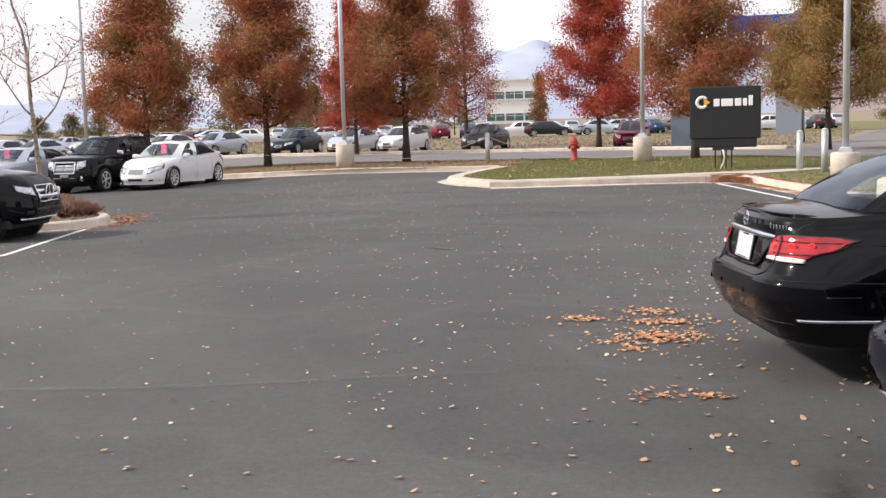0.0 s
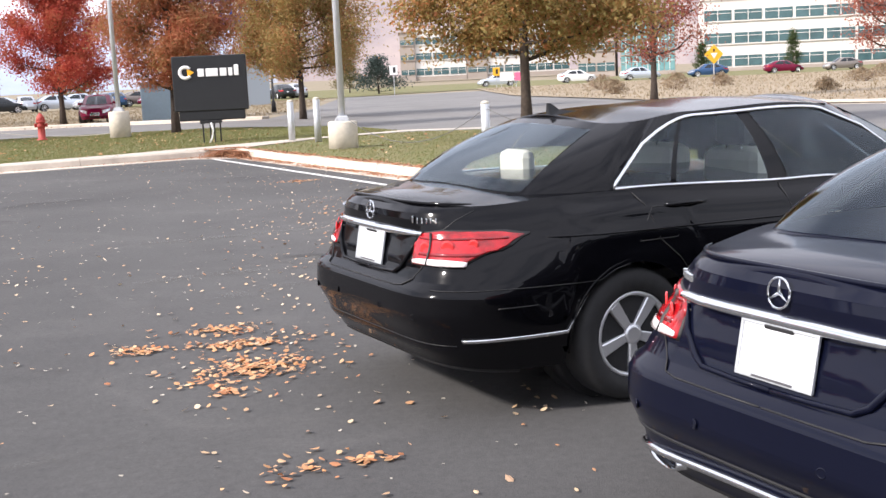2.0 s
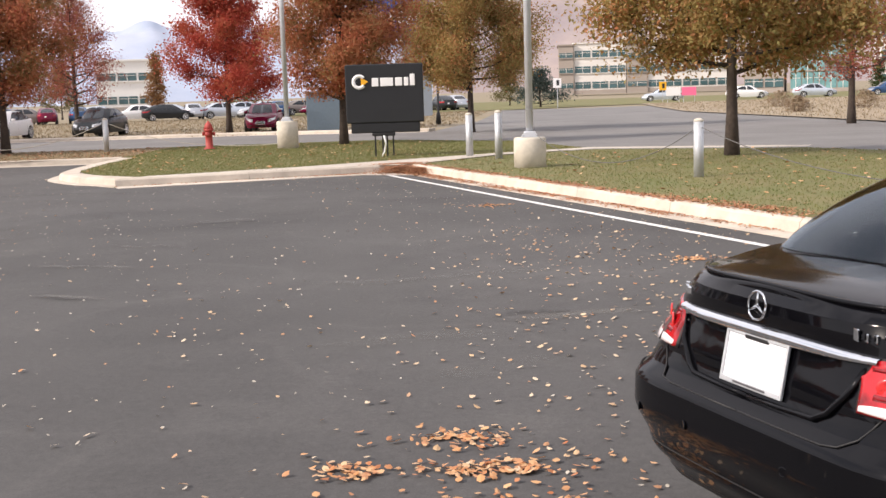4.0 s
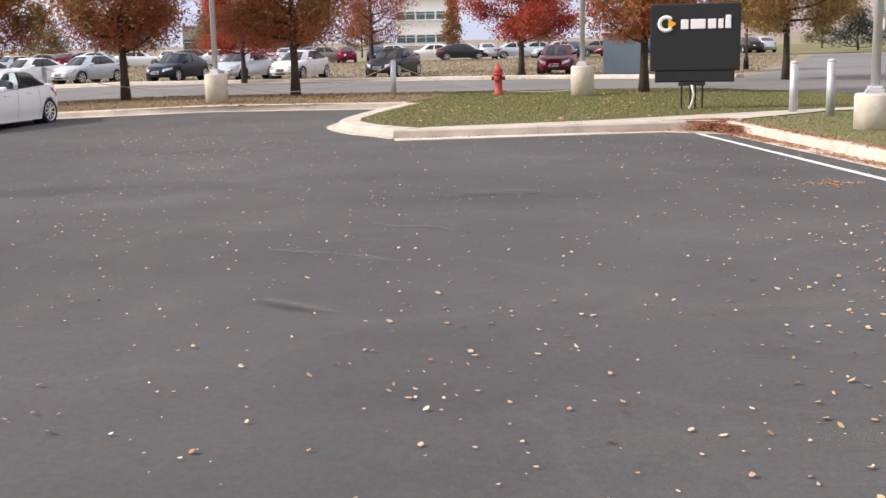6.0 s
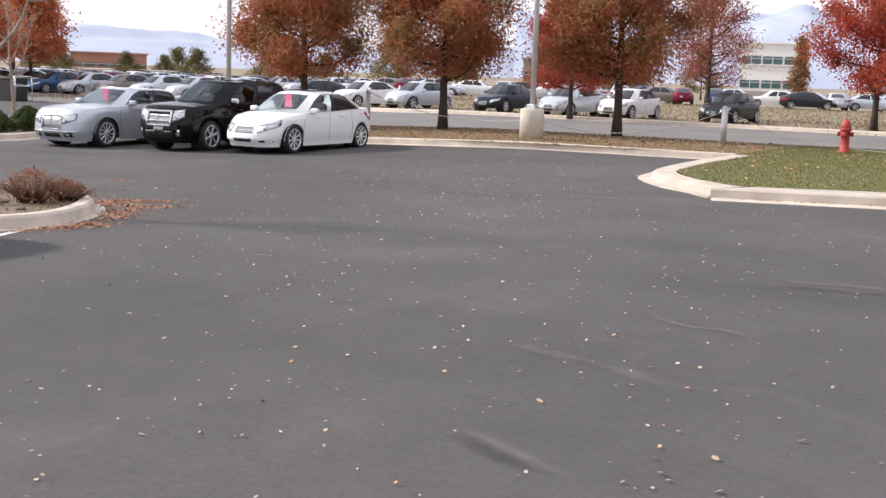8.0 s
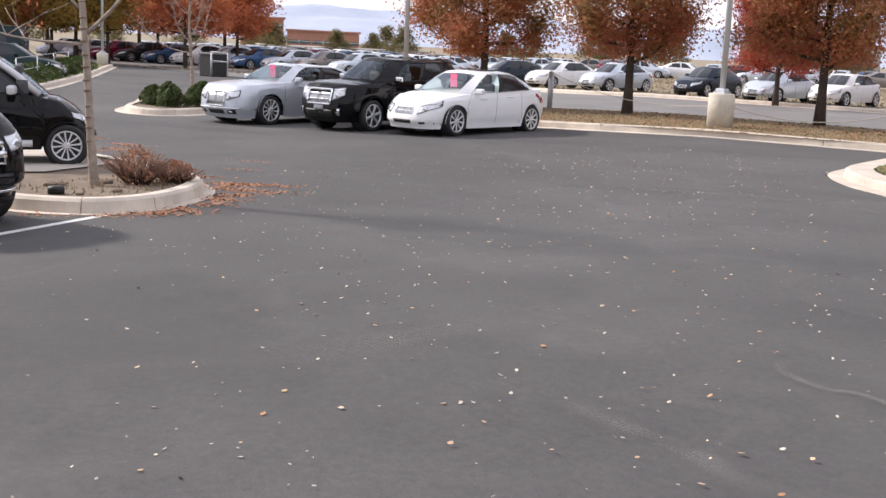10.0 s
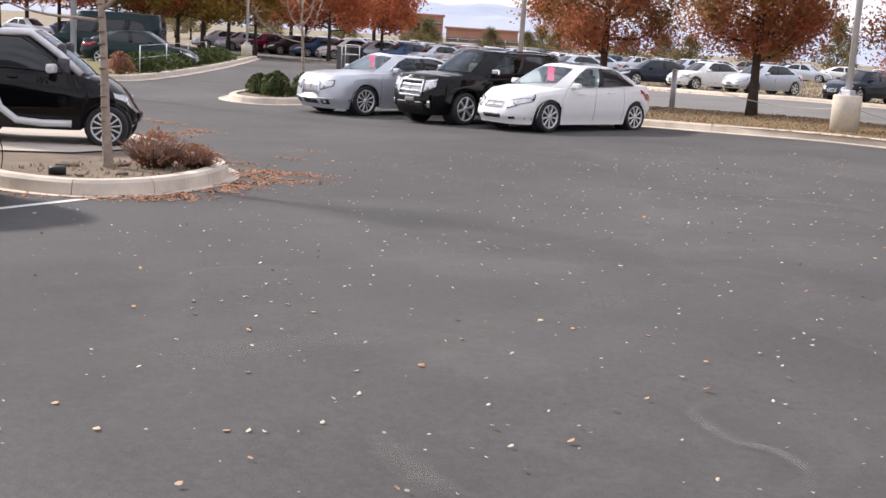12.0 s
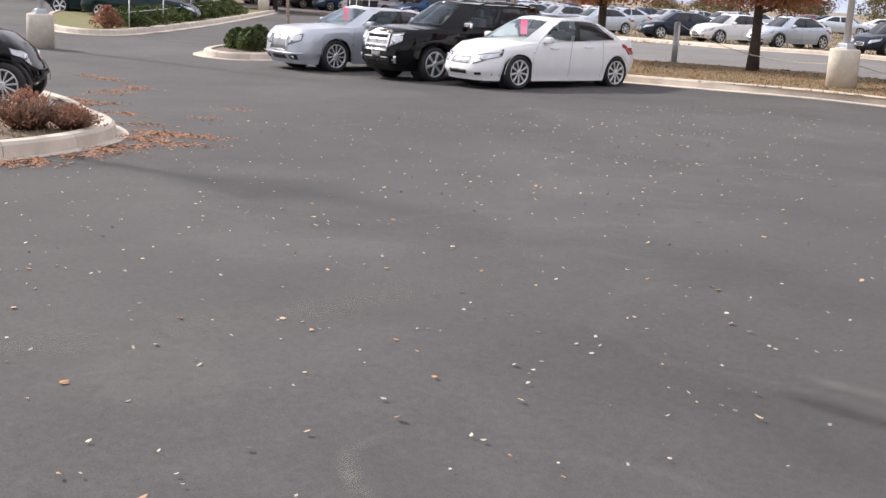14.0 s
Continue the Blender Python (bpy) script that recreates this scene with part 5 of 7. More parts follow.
def sign_board(x, y, z, rz):
    t = thing("dealer_sign", "black box sign on a steel stand, with a white mark", "sign", pose(x, y, z, 0, 0, rz))
    part("cabinet", box(0, 0, 1.42, 1.76, 0.30, 1.32, 0.025), SIGNBLACK, t, "black sign cabinet")
    part("lower_panel", box(0, 0.0, 0.655, 1.56, 0.26, 0.24, 0.02), SIGNBLACK, t)
    part("stand_plate", box(-0.05, -0.02, 0.50, 0.52, 0.30, 0.07, 0.01), DARK, t)
    for dx in (-0.25, -0.08, 0.02, 0.16):
        part("leg", box(dx, 0, 0.235, 0.035, 0.05, 0.53, 0.004), DARK, t)
    tube("cable", [(-0.05, -0.18, 0.48), (0.0, -0.2, 0.3), (-0.04, -0.2, 0.12), (-0.1, -0.18, 0.0)], 0.022, WHITE, t, 6, "white cable conduit")
    # ring mark with an orange wedge, and plain bars for the name
    y0 = -0.156
    pts = [(-0.56 + 0.13 * math.cos(a), y0, 1.69 + 0.13 * math.sin(a)) for a in steps(radians(38), radians(322), 22)]
    tube("ring_mark", pts, 0.042, WHITE, t, 8, "white ring mark")
    bm = bmesh.new()
    vs = [bm.verts.new(p) for p in ((-0.52, y0 - 0.02, 1.80), (-0.36, y0 - 0.02, 1.69), (-0.52, y0 - 0.02, 1.58), (-0.52, y0 + 0.01, 1.80), (-0.36, y0 + 0.01, 1.69), (-0.52, y0 + 0.01, 1.58))]
    for q in ((0, 1, 2), (5, 4, 3), (0, 3, 4, 1), (1, 4, 5, 2), (2, 5, 3, 0)):
        bm.faces.new([vs[i] for i in q])
    part("wedge_mark", bm, ORANGE, t, "orange wedge mark")
    for cx, w, hh in ((-0.20, 0.15, 0.17), (0.06, 0.29, 0.17), (0.33, 0.16, 0.17), (0.50, 0.10, 0.17), (0.64, 0.11, 0.24)):
        part("name_bar", box(cx, y0, 1.675 + (hh - 0.17) / 2, w, 0.03, hh + 0.02, 0.012), WHITE, t, "white bar")
    return t


sign_board(-2.13, 25.55, 0.13, 3)


# ---- trees ----
def tree_mesh(seed, trunk_h, height, radius, leaves, leaf_size, top_taper=1.0, spread=0.5, density_gap=0.35, limb_count=26, crown_low=None):
    rnd = random.Random(seed)
    low = crown_low if crown_low is not None else trunk_h * 0.95
    tv, tf = [], []
    lean = Vector((rnd.uniform(-0.1, 0.1), rnd.uniform(-0.1, 0.1), 0))
    axis = [Vector((0, 0, -0.1)), Vector((0, 0, trunk_h * 0.5))]
    k = 8
    for i in range(1, k + 1):
        z = lerp(trunk_h * 0.6, height * 0.93, i / k)
        axis.append(Vector((math.sin(i * 1.7 + seed) * 0.05 * i / k, math.cos(i * 1.3 + seed) * 0.05 * i / k, z)) + lean * (i / k))
    r0 = 0.055 + height * 0.0095
    radii = [r0 * 1.35] + [r0 * (1 - 0.93 * (i / (len(axis) - 1)) ** 0.8) + 0.006 for i in range(1, len(axis))]
    tube_data(axis, radii, 9, tv, tf)

    def on_axis(z):
        for a, b2 in zip(axis, axis[1:]):
            if z <= b2.z:
                return a.lerp(b2, (z - a.z) / (b2.z - a.z))
        return axis[-1].copy()

    def crown_r(z):
        t = (z - low) / (height - low)
        if t < 0 or t > 1:
            return 0
        return radius * (min(1, 0.45 + t / 0.22 * 0.55) if t < 0.22 else (1 - ((t - 0.22) / 0.78) ** (1.35 * top_taper)) ** 0.85)
    tips = []
    for i in range(limb_count):
        t = (i + rnd.random()) / limb_count
        z0 = lerp(trunk_h * 0.85, height * 0.86, t)
        a = i * 2.399 + rnd.uniform(-0.4, 0.4)
        zt = z0 + (0.5 + 0.5 * t) * radius * rnd.uniform(0.35, 0.8)
        r = crown_r(min(zt, height * 0.97)) * rnd.uniform(0.72, 1.0)
        p0 = on_axis(z0)
        p2 = Vector((math.cos(a) * r, math.sin(a) * r, zt)) + lean * t
        p1 = p0.lerp(p2, 0.5) + Vector((rnd.uniform(-0.1, 0.1), rnd.uniform(-0.1, 0.1), -0.12 * r + rnd.uniform(-0.05, 0.1)))
        pts = [p0, p0.lerp(p1, 0.6) - Vector((0, 0, 0.02)), p1, p1.lerp(p2, 0.55) + Vector((0, 0, 0.03)), p2]
        b0 = max(0.012, r0 * 0.42 * (1 - 0.7 * t))
        tube_data(pts, [b0, b0 * 0.8, b0 * 0.6, b0 * 0.38, 0.005], 5, tv, tf)
        for q in (pts[2], pts[3], pts[4], p1.lerp(p2, 0.25), p1.lerp(p2, 0.8)):
            tips.append((q, 0.16 + 0.20 * rnd.random()))
        for _ in range(5):
            s = pts[2].lerp(p2, rnd.random())
            e = s + Vector((rnd.uniform(-1, 1), rnd.uniform(-1, 1), rnd.uniform(-0.15, 0.9))).normalized() * rnd.uniform(0.25, 0.62) * min(1.3, 0.4 + radius * 0.35)
            tube_data([s, s.lerp(e, 0.5) + Vector((0, 0, 0.02)), e], [0.011, 0.008, 0.003], 3, tv, tf)
            tips.append((e, 0.14 + 0.16 * rnd.random()))
    lv, lf = [], []
    for i in range(leaves):
        c, sp = rnd.choice(tips)
        sp *= 0.70 + 0.45 * radius / 2
        p = c + Vector((rnd.gauss(0, sp), rnd.gauss(0, sp), rnd.gauss(0, sp * 0.85)))
        if p.z < low * 0.9 + rnd.random() * 0.25:
            continue
        n1 = Vector((rnd.gauss(0, 1), rnd.gauss(0, 1), rnd.gauss(0.5, 1))).normalized()
        t1 = n1.orthogonal().normalized()
        t1 = Matrix.Rotation(rnd.random() * 6.28, 3, n1) @ t1
        t2 = n1.cross(t1)
        s = leaf_size * rnd.uniform(0.65, 1.25)
        b0 = len(lv)
        lv += [p - t1 * s, p + t2 * s * 0.55 + n1 * s * 0.15, p + t1 * s, p - t2 * s * 0.55 + n1 * s * 0.15]
        lf.append((b0, b0 + 1, b0 + 2, b0 + 3))
    return (tv, tf), (lv, lf)


def make_tree(name, label, seed, material, trunk_h, height, radius, leaves, leaf_size, bark=BARK, **k):
    t = thing(name, label, "tree")
    (tv, tf), (lv, lf) = tree_mesh(seed, trunk_h, height, radius, leaves, leaf_size, **k)
    part("trunk", mesh_of("trunk", tv, tf), bark, t, "trunk and limbs")
    part("crown", mesh_of("crown", lv, lf, False), material, t, "crown of small leaves")
    return t


L_RED = leaf_mat("red_leaves", [(0.32, 0.06, 0.042), (0.40, 0.065, 0.045), (0.48, 0.09, 0.06), (0.46, 0.14, 0.07), (0.35, 0.12, 0.065)], 0.46, 0.5)
L_MIX = leaf_mat("rusty_leaves", [(0.47, 0.105, 0.072), (0.43, 0.13, 0.078), (0.49, 0.195, 0.095), (0.39, 0.175, 0.088), (0.31, 0.225, 0.09), (0.38, 0.26, 0.11)], 0.46, 0.55)
L_GREEN = leaf_mat("turning_green_leaves", [(0.48, 0.165, 0.085), (0.50, 0.225, 0.10), (0.42, 0.29, 0.115), (0.31, 0.265, 0.095), (0.40, 0.18, 0.085), (0.32, 0.275, 0.10)], 0.46, 0.5)
L_PURP = leaf_mat("dull_purple_leaves", [(0.31, 0.095, 0.075), (0.40, 0.12, 0.085), (0.28, 0.115, 0.085), (0.44, 0.135, 0.085), (0.37, 0.19, 0.10)], 0.46, 0.4)
L_ORANGE = leaf_mat("orange_leaves", [(0.50, 0.155, 0.075), (0.60, 0.215, 0.09), (0.42, 0.125, 0.07), (0.48, 0.23, 0.09)], 0.5, 0.4)
L_GOLD = leaf_mat("golden_leaves", [(0.40, 0.25, 0.06), (0.30, 0.23, 0.06), (0.48, 0.27, 0.07), (0.22, 0.19, 0.06)], 0.5, 0.4)
L_OLIVE = leaf_mat("olive_leaves", [(0.13, 0.13, 0.055), (0.19, 0.17, 0.08), (0.24, 0.19, 0.09), (0.12, 0.11, 0.05)])
L_SHRUB = leaf_mat("shrub_leaves", [(0.055, 0.085, 0.028), (0.08, 0.11, 0.036), (0.045, 0.065, 0.024)])
L_DRY = leaf_mat("dry_leaves", [(0.30, 0.15, 0.10), (0.38, 0.19, 0.12), (0.22, 0.115, 0.08)])
L_SCRUB = leaf_mat("scrub_leaves", [(0.34, 0.26, 0.17), (0.27, 0.20, 0.13), (0.38, 0.30, 0.20)])
L_SCRUB_RUST = leaf_mat("rust_brown_leaves", [(0.30, 0.14, 0.07), (0.24, 0.12, 0.06), (0.36, 0.19, 0.08), (0.20, 0.13, 0.06)])
L_SPRUCE = leaf_mat("blue_spruce", [(0.07, 0.10, 0.09), (0.09, 0.12, 0.11), (0.05, 0.075, 0.065)])

t_mix = make_tree("pear_tree", "street tree with rust-red and green autumn leaves", 3, L_MIX, 1.5, 7.8, 2.45, 98000, 0.046, top_taper=0.72)
t_mix.matrix_basis = pose(-19.0, 31.6, 0.13)
t_green = make_tree("pear_tree", "broad street tree with olive and rust autumn leaves", 11, L_GREEN, 1.65, 7.4, 2.85, 125000, 0.050, top_taper=0.95)
t_green.matrix_basis = pose(5.0, 22.2, 0.13, 0, 0, 40)
t_red = make_tree("pear_tree", "street tree with bright red autumn leaves", 5, L_RED, 1.5, 9.0, 2.75, 58000, 0.062, top_taper=0.75)
t_red.matrix_basis = pose(-11.6, 51.0, 0.0)
t_purp = make_tree("pear_tree", "thinly leaved street tree with dull purple leaves", 8, L_PURP, 1.7, 8.6, 2.5, 23000, 0.052, limb_count=34, top_taper=0.72)
t_purp.matrix_basis = pose(-20.9, 57.5, 0.0)
for src, x, y, z, rz, s, lab in ((t_mix, -14.2, 33.0, 0.13, 70, 1.0, "street tree with rust-brown autumn leaves"), (t_mix, -4.06, 32.9, 0.13, 200, 0.95, "street tree with rust-red leaves behind the sign"),
                                 (t_green, -0.55, 43.5, 0.0, 120, 1.02, "street tree with orange and green leaves beside the street"), (t_purp, 13.0, 41.0, 0.0, 90, 1.0, "thinly leaved red street tree by the dry lot"),
                                 (t_red, -22.6, 46.5, 0.0, 60, 0.80, "rust-red street tree in front of the parked cars"), (t_mix, -23.6, 30.9, 0.13, 150, 1.0, "rust-red street tree behind the parked cars"),
                                 (t_purp, 21.0, 37.0, 0.0, 10, 1.0, "thinly leaved street tree by the dry lot")):
    c = copy_thing(src, pose(x, y, z, 0, 0, rz))
    c.scale = (s, s, s)
    tagged(c, lab)
t_or = make_tree("maple_tree", "low tree with orange autumn leaves among the parked cars", 21, L_ORANGE, 1.95, 6.6, 2.7, 13000, 0.108)
t_or.matrix_basis = pose(-61.0, 49.4, 0)
for x, y, rz, s in ((-69.5, 28.6, 33, 1.2), (-67.3, 34.7, 99, 1.1), (-58.9, 44.2, 77, 1.0), (-84, 35, 10, 1.4), (-82, 40.7, 200, 1.4), (-79.6, 46.4, 120, 1.4), (-76.6, 52, 300, 1.3), (-73, 57, 40, 1.3), (-67, 47.5, 130, 1.0), (-73, 45.0, 210, 1.2), (-66, 38.0, 300, 1.1), (-72, 33.0, 20, 1.2), (-70, 25.0, 80, 1.2)):
    c = copy_thing(t_or, pose(x, y, 0, 0, 0, rz))
    c.scale = (s, s, s)
t_gold = make_tree("maple_tree", "broad tree with golden and olive autumn leaves by the hedge", 23, L_GOLD, 1.9, 6.4, 2.9, 20000, 0.092)
t_gold.matrix_basis = pose(-65.2, 39.2, 0)
for x, y, rz, s in ((-63.0, 41.6, 160, 1.0), (-66.5, 36.0, 20, 1.1)):
    c = copy_thing(t_gold, pose(x, y, 0, 0, 0, rz))
    c.scale = (s, s, s)
t_ol = make_tree("olive_tree", "bushy olive-coloured tree in the distance", 31, L_OLIVE, 1.0, 6.5, 3.6, 5000, 0.15)
t_ol.matrix_basis = pose(-98, 97, 0)
t_ol.scale = (0.72, 0.72, 0.5)
for x, y, rz, s in ((-86, 104, 60, 0.5), (-78, 110, 100, 0.9), (-70, 112, 10, 0.85), (-62, 118, 80, 0.9), (-54, 120, 200, 0.8), (-46, 122, 240, 0.8), (-110, 60, 20, 0.9), (-118, 40, 90, 1.0), (-92, 22, 200, 1.0), (-104, 10, 140, 1.2),
                    (-99.5, 82, 15, 0.5), (-95, 87, 75, 0.42), (-90, 92, 140, 0.5), (-85, 97, 250, 0.45), (-80, 101, 300, 0.5), (-74, 106, 30, 0.42), (-112, 70, 30, 0.5), (-108, 77, 80, 0.45), (-104, 84, 120, 0.55), (-95, 92, 220, 0.4), (-118, 62, 20, 0.5), (-28, 130, 20, 0.7), (-16, 128, 20, 0.6), (2.0, 122, 70, 0.45)):
    c = copy_thing(t_ol, pose(x, y, 0, 0, 0, rz))
    c.scale = (s * 1.45, s * 1.45, s * 0.95) if s < 0.7 else (s, s, s * 0.9)
t_con = make_tree("conifer", "narrow dark conifer before the office building", 41, L_SHRUB, 0.4, 5.2, 1.1, 3500, 0.10, top_taper=0.6)
t_con.matrix_basis = pose(62, 150, 0)
t_nar = make_tree("columnar_tree", "narrow rust-brown tree before the white hall", 42, L_SCRUB_RUST, 0.8, 6.2, 1.0, 5000, 0.10, top_taper=0.6)
t_nar.matrix_basis = pose(-31.5, 108, 0)
for x, y, s in ((78, 148, 1.1), (50, 152, 0.8), (88, 146, 0.8)):
    c = copy_thing(t_con, pose(x, y, 0, 0, 0, x))
    c.scale = (s * 1.3, s * 1.3, s)
t_sp = make_tree("blue_spruce", "rounded blue-green spruce on the far lawn", 43, L_SPRUCE, 0.3, 3.6, 2.4, 5000, 0.10, top_taper=0.9)
t_sp.matrix_basis = pose(4.5, 104, 0)
t_sp.scale = (1.15, 1.15, 0.78)


def bare_tree(x, y, z, seed, h, label):
    """A young, nearly leafless tree with long forking limbs."""
    rnd = random.Random(seed)
    tv, tf, lv, lf = [], [], [], []

    def grow(p, d, ln, r, depth):
        pts, q, dd = [p], p, d.copy()
        n3 = 5
        for i in range(n3):
            dd = (dd + Vector((rnd.uniform(-1, 1), rnd.uniform(-1, 1), rnd.uniform(-0.6, 0.8))) * 0.16).normalized()
            q = q + dd * ln / n3
            pts.append(q)
        tube_data(pts, [lerp(r, r * 0.45, i / n3) for i in range(n3 + 1)], 6 if depth < 2 else 4, tv, tf)
        if depth < 4:
            for i in range(2 + (depth < 2) * 2 + (depth == 0) * 4):
                b0 = pts[rnd.randint(2 if depth else 3, n3)]
                nd = (dd * 0.55 + Vector((rnd.uniform(-1, 1), rnd.uniform(-1, 1), rnd.uniform(-0.1, 0.55)))).normalized()
                grow(b0, nd, ln * rnd.uniform(0.42, 0.66), r * 0.42, depth + 1)
        else:
            for _ in range(3):
                c = q + Vector((rnd.gauss(0, 0.07), rnd.gauss(0, 0.07), rnd.gauss(-0.03, 0.06)))
                if rnd.random() < 0.5:
                    u = Vector((rnd.gauss(0, 1), rnd.gauss(0, 1), rnd.gauss(0, 1))).normalized() * 0.035
                    w = u.orthogonal().normalized() * 0.014
                    b1 = len(lv)
                    lv.extend([c - u, c + w, c + u, c - w])
                    lf.append((b1, b1 + 1, b1 + 2, b1 + 3))
    axis = [(0.09, 0.10, -0.1), (0.09, 0.09, 0.05), (0.06, 0.07, h * 0.10), (0.03, 0.05, h * 0.25), (0.01, -0.01, h * 0.42), (-0.02, 0.01, h * 0.60)]
    tube_data(axis, [0.085, 0.056, 0.047, 0.041, 0.034, 0.024], 10, tv, tf)
    grow(Vector((-0.02, 0.01, h * 0.58)), Vector((0, 0, 1)), h * 0.40, 0.026, 0)

    def limb(start, way, sweep, ln, r):
        """A long limb that sags out, then turns up, with side twigs."""
        pts = [start]
        d = Vector((way[0], way[1], sweep[0])).normalized()
        for i in range(8):
            d = (d + Vector((rnd.uniform(-0.16, 0.16), rnd.uniform(-0.16, 0.16), lerp(sweep[0], sweep[1], i / 7) * 0.35 + rnd.uniform(-0.12, 0.12)))).normalized()
            pts.append(pts[-1] + d * ln / 8)
        tube_data(pts, [lerp(r, 0.006, (i / 8) ** 0.8) for i in range(9)], 6, tv, tf)
        for k in range(3, 9):
            for _ in range(2):
                nd = (d * 0.4 + Vector((rnd.uniform(-1, 1), rnd.uniform(-1, 1), rnd.uniform(-0.3, 0.8)))).normalized()
                grow(pts[k], nd, ln * rnd.uniform(0.20, 0.36), 0.008, 3)
    for a, zf, sweep, ln, r in ((3.86, 0.295, (0.10, 0.55), 1.7, 0.022), (0.72, 0.315, (0.65, 1.0), 1.5, 0.026), (4.1, 0.36, (0.70, 0.5), 1.5, 0.020), (2.2, 0.40, (0.5, 0.6), 1.3, 0.018), (5.5, 0.43, (0.4, 0.6), 1.4, 0.018), (0.3, 0.48, (0.3, 0.5), 1.3, 0.016), (3.4, 0.52, (0.3, 0.6), 1.2, 0.016)):
        limb(Vector((0.02, 0.02, h * zf)), (math.cos(a), math.sin(a)), sweep, ln, r)
    t = thing("bare_tree", label, "tree", pose(x, y, z))
    part("trunk", mesh_of("trunk", tv, tf), PALEBARK, t, "pale trunk and bare limbs")
    part("leaves", mesh_of("leaves", lv, lf, False), L_ORANGE, t, "few withered orange leaves")
    rv, rf = [], []
    for i in range(15):
        z0 = h * (0.04 + 0.026 * i) + rnd.uniform(-0.02, 0.02)
        u = z0 / (h * 0.42)
        c0 = Vector((lerp(0.075, 0.01, min(1, u)), lerp(0.085, -0.01, min(1, u)), z0))
        tube_data([c0, c0 + Vector((0, 0, rnd.uniform(0.008, 0.018)))], lerp(0.0505, 0.0365, min(1, u)), 10, rv, rf)
    part("bark_ring", mesh_of("bark_ring", rv, rf), TWIG, t, "dark rings in the bark")
    return t


bare_tree(-12.64, 12.14, 0.12, 4, 5.2, "young pale-barked tree, almost leafless, in the planting island")
bare_tree(-28.0, 23.8, 0.12, 9, 4.4, "young pale-barked tree, almost leafless, in the shrub island")


def shrub(name, label, x, y, z, rx, ry, h, leaves, material, size, seed, twigs=30):
    rnd = random.Random(seed)
    t = thing(name, label, "shrub", pose(x, y, z))
    tv, tf, lv, lf = [], [], [], []
    for i in range(twigs):
        a, q = rnd.random() * 6.28, rnd.random() ** 0.5
        e = Vector((math.cos(a) * rx * q, math.sin(a) * ry * q, h * (1 - 0.35 * q * q) * rnd.uniform(0.6, 1.0)))
        s = Vector((e.x * 0.3, e.y * 0.3, 0))
        tube_data([s, s.lerp(e, 0.5) + Vector((rnd.uniform(-.04, .04), rnd.uniform(-.04, .04), 0.02)), e], [0.009, 0.006, 0.003], 3, tv, tf)
    for i in range(leaves):
        a, q = rnd.random() * 6.28, rnd.random() ** 0.4
        zz = rnd.random() ** 0.7
        prof = (1 - max(0, zz - 0.35) ** 2 / 0.5) * (0.85 + 0.3 * math.sin(a * 3 + seed) * math.sin(zz * 5))
        p = Vector((math.cos(a) * rx * q * prof, math.sin(a) * ry * q * prof, zz * h * (0.9 + 0.1 * math.sin(a * 5))))
        u = Vector((rnd.gauss(0, 1), rnd.gauss(0, 1), rnd.gauss(0, 1))).normalized()
        w = u.orthogonal().normalized()
        b1 = len(lv)
        lv.extend([p - u * size, p + w * size * 0.5, p + u * size, p - w * size * 0.5])
        lf.append((b1, b1 + 1, b1 + 2, b1 + 3))
    part("stem", mesh_of("stem", tv, tf), TWIG, t)
    part("foliage", mesh_of("foliage", lv, lf, False), material, t)
    return t


shrub("dry_shrub", "withered brown spirea shrub in the planting island", -12.45, 12.72, 0.12, 0.50, 0.40, 0.44, 420, L_DRY, 0.024, 3, 190)
shrub("dry_shrub", "low withered shrub at the kerb of the island", -12.35, 13.15, 0.12, 0.40, 0.33, 0.27, 420, L_DRY, 0.024, 4, 120)
for i, (x, y, r, h) in enumerate(((-26.5, 21.75, 0.40, 0.50), (-25.75, 21.75, 0.45, 0.55), (-25.7, 22.6, 0.45, 0.58), (-26.6, 23.3, 0.5, 0.6), (-27.3, 22.7, 0.45, 0.55))):
    shrub("box_shrub", "rounded clipped green shrub in the island", x, y, 0.12, r, r, h, 2200, L_SHRUB, 0.04, 10 + i)
for i in range(9):
    t = i / 8
    shrub("hedge", "clipped dark green hedge along the drive", lerp(-35.6, -50, t), lerp(22.4, 32.6, t), 0.12, 1.15, 0.7, 0.60, 2200, L_SHRUB, 0.05, 30 + i)
shrub("dry_shrub", "rust-brown shrub beside the hedge", -34.0, 21.2, 0.12, 0.5, 0.5, 0.65, 900, L_DRY, 0.05, 50)

for i, (x, y, r, h) in enumerate(((15.5, 58, 0.8, 0.8), (20, 62, 1.1, 1.0), (24, 66, 0.9, 0.8), (18, 72, 1.2, 1.0), (30, 60, 1.0, 0.8), (36, 70, 1.2, 0.9), (27, 48, 0.8, 0.7), (40, 55, 1.0, 0.8), (46, 66, 1.1, 0.9), (22, 46, 0.6, 0.6))):
    shrub("scrub_bush", "dry straw-brown scrub bush on the empty lot", x, y, 0.05, r, r, h, 700, L_SCRUB, 0.07, 70 + i)
part("drain_cap", lathe([(0.085, 0), (0.085, 0.06), (0.078, 0.08), (0.02, 0.085)], 16), DARK, thing("pipe_cap", "black plastic pipe cap in the planting bed", "pipe cap", pose(-11.98, 11.48, 0.12)))
rb = random.Random(5)
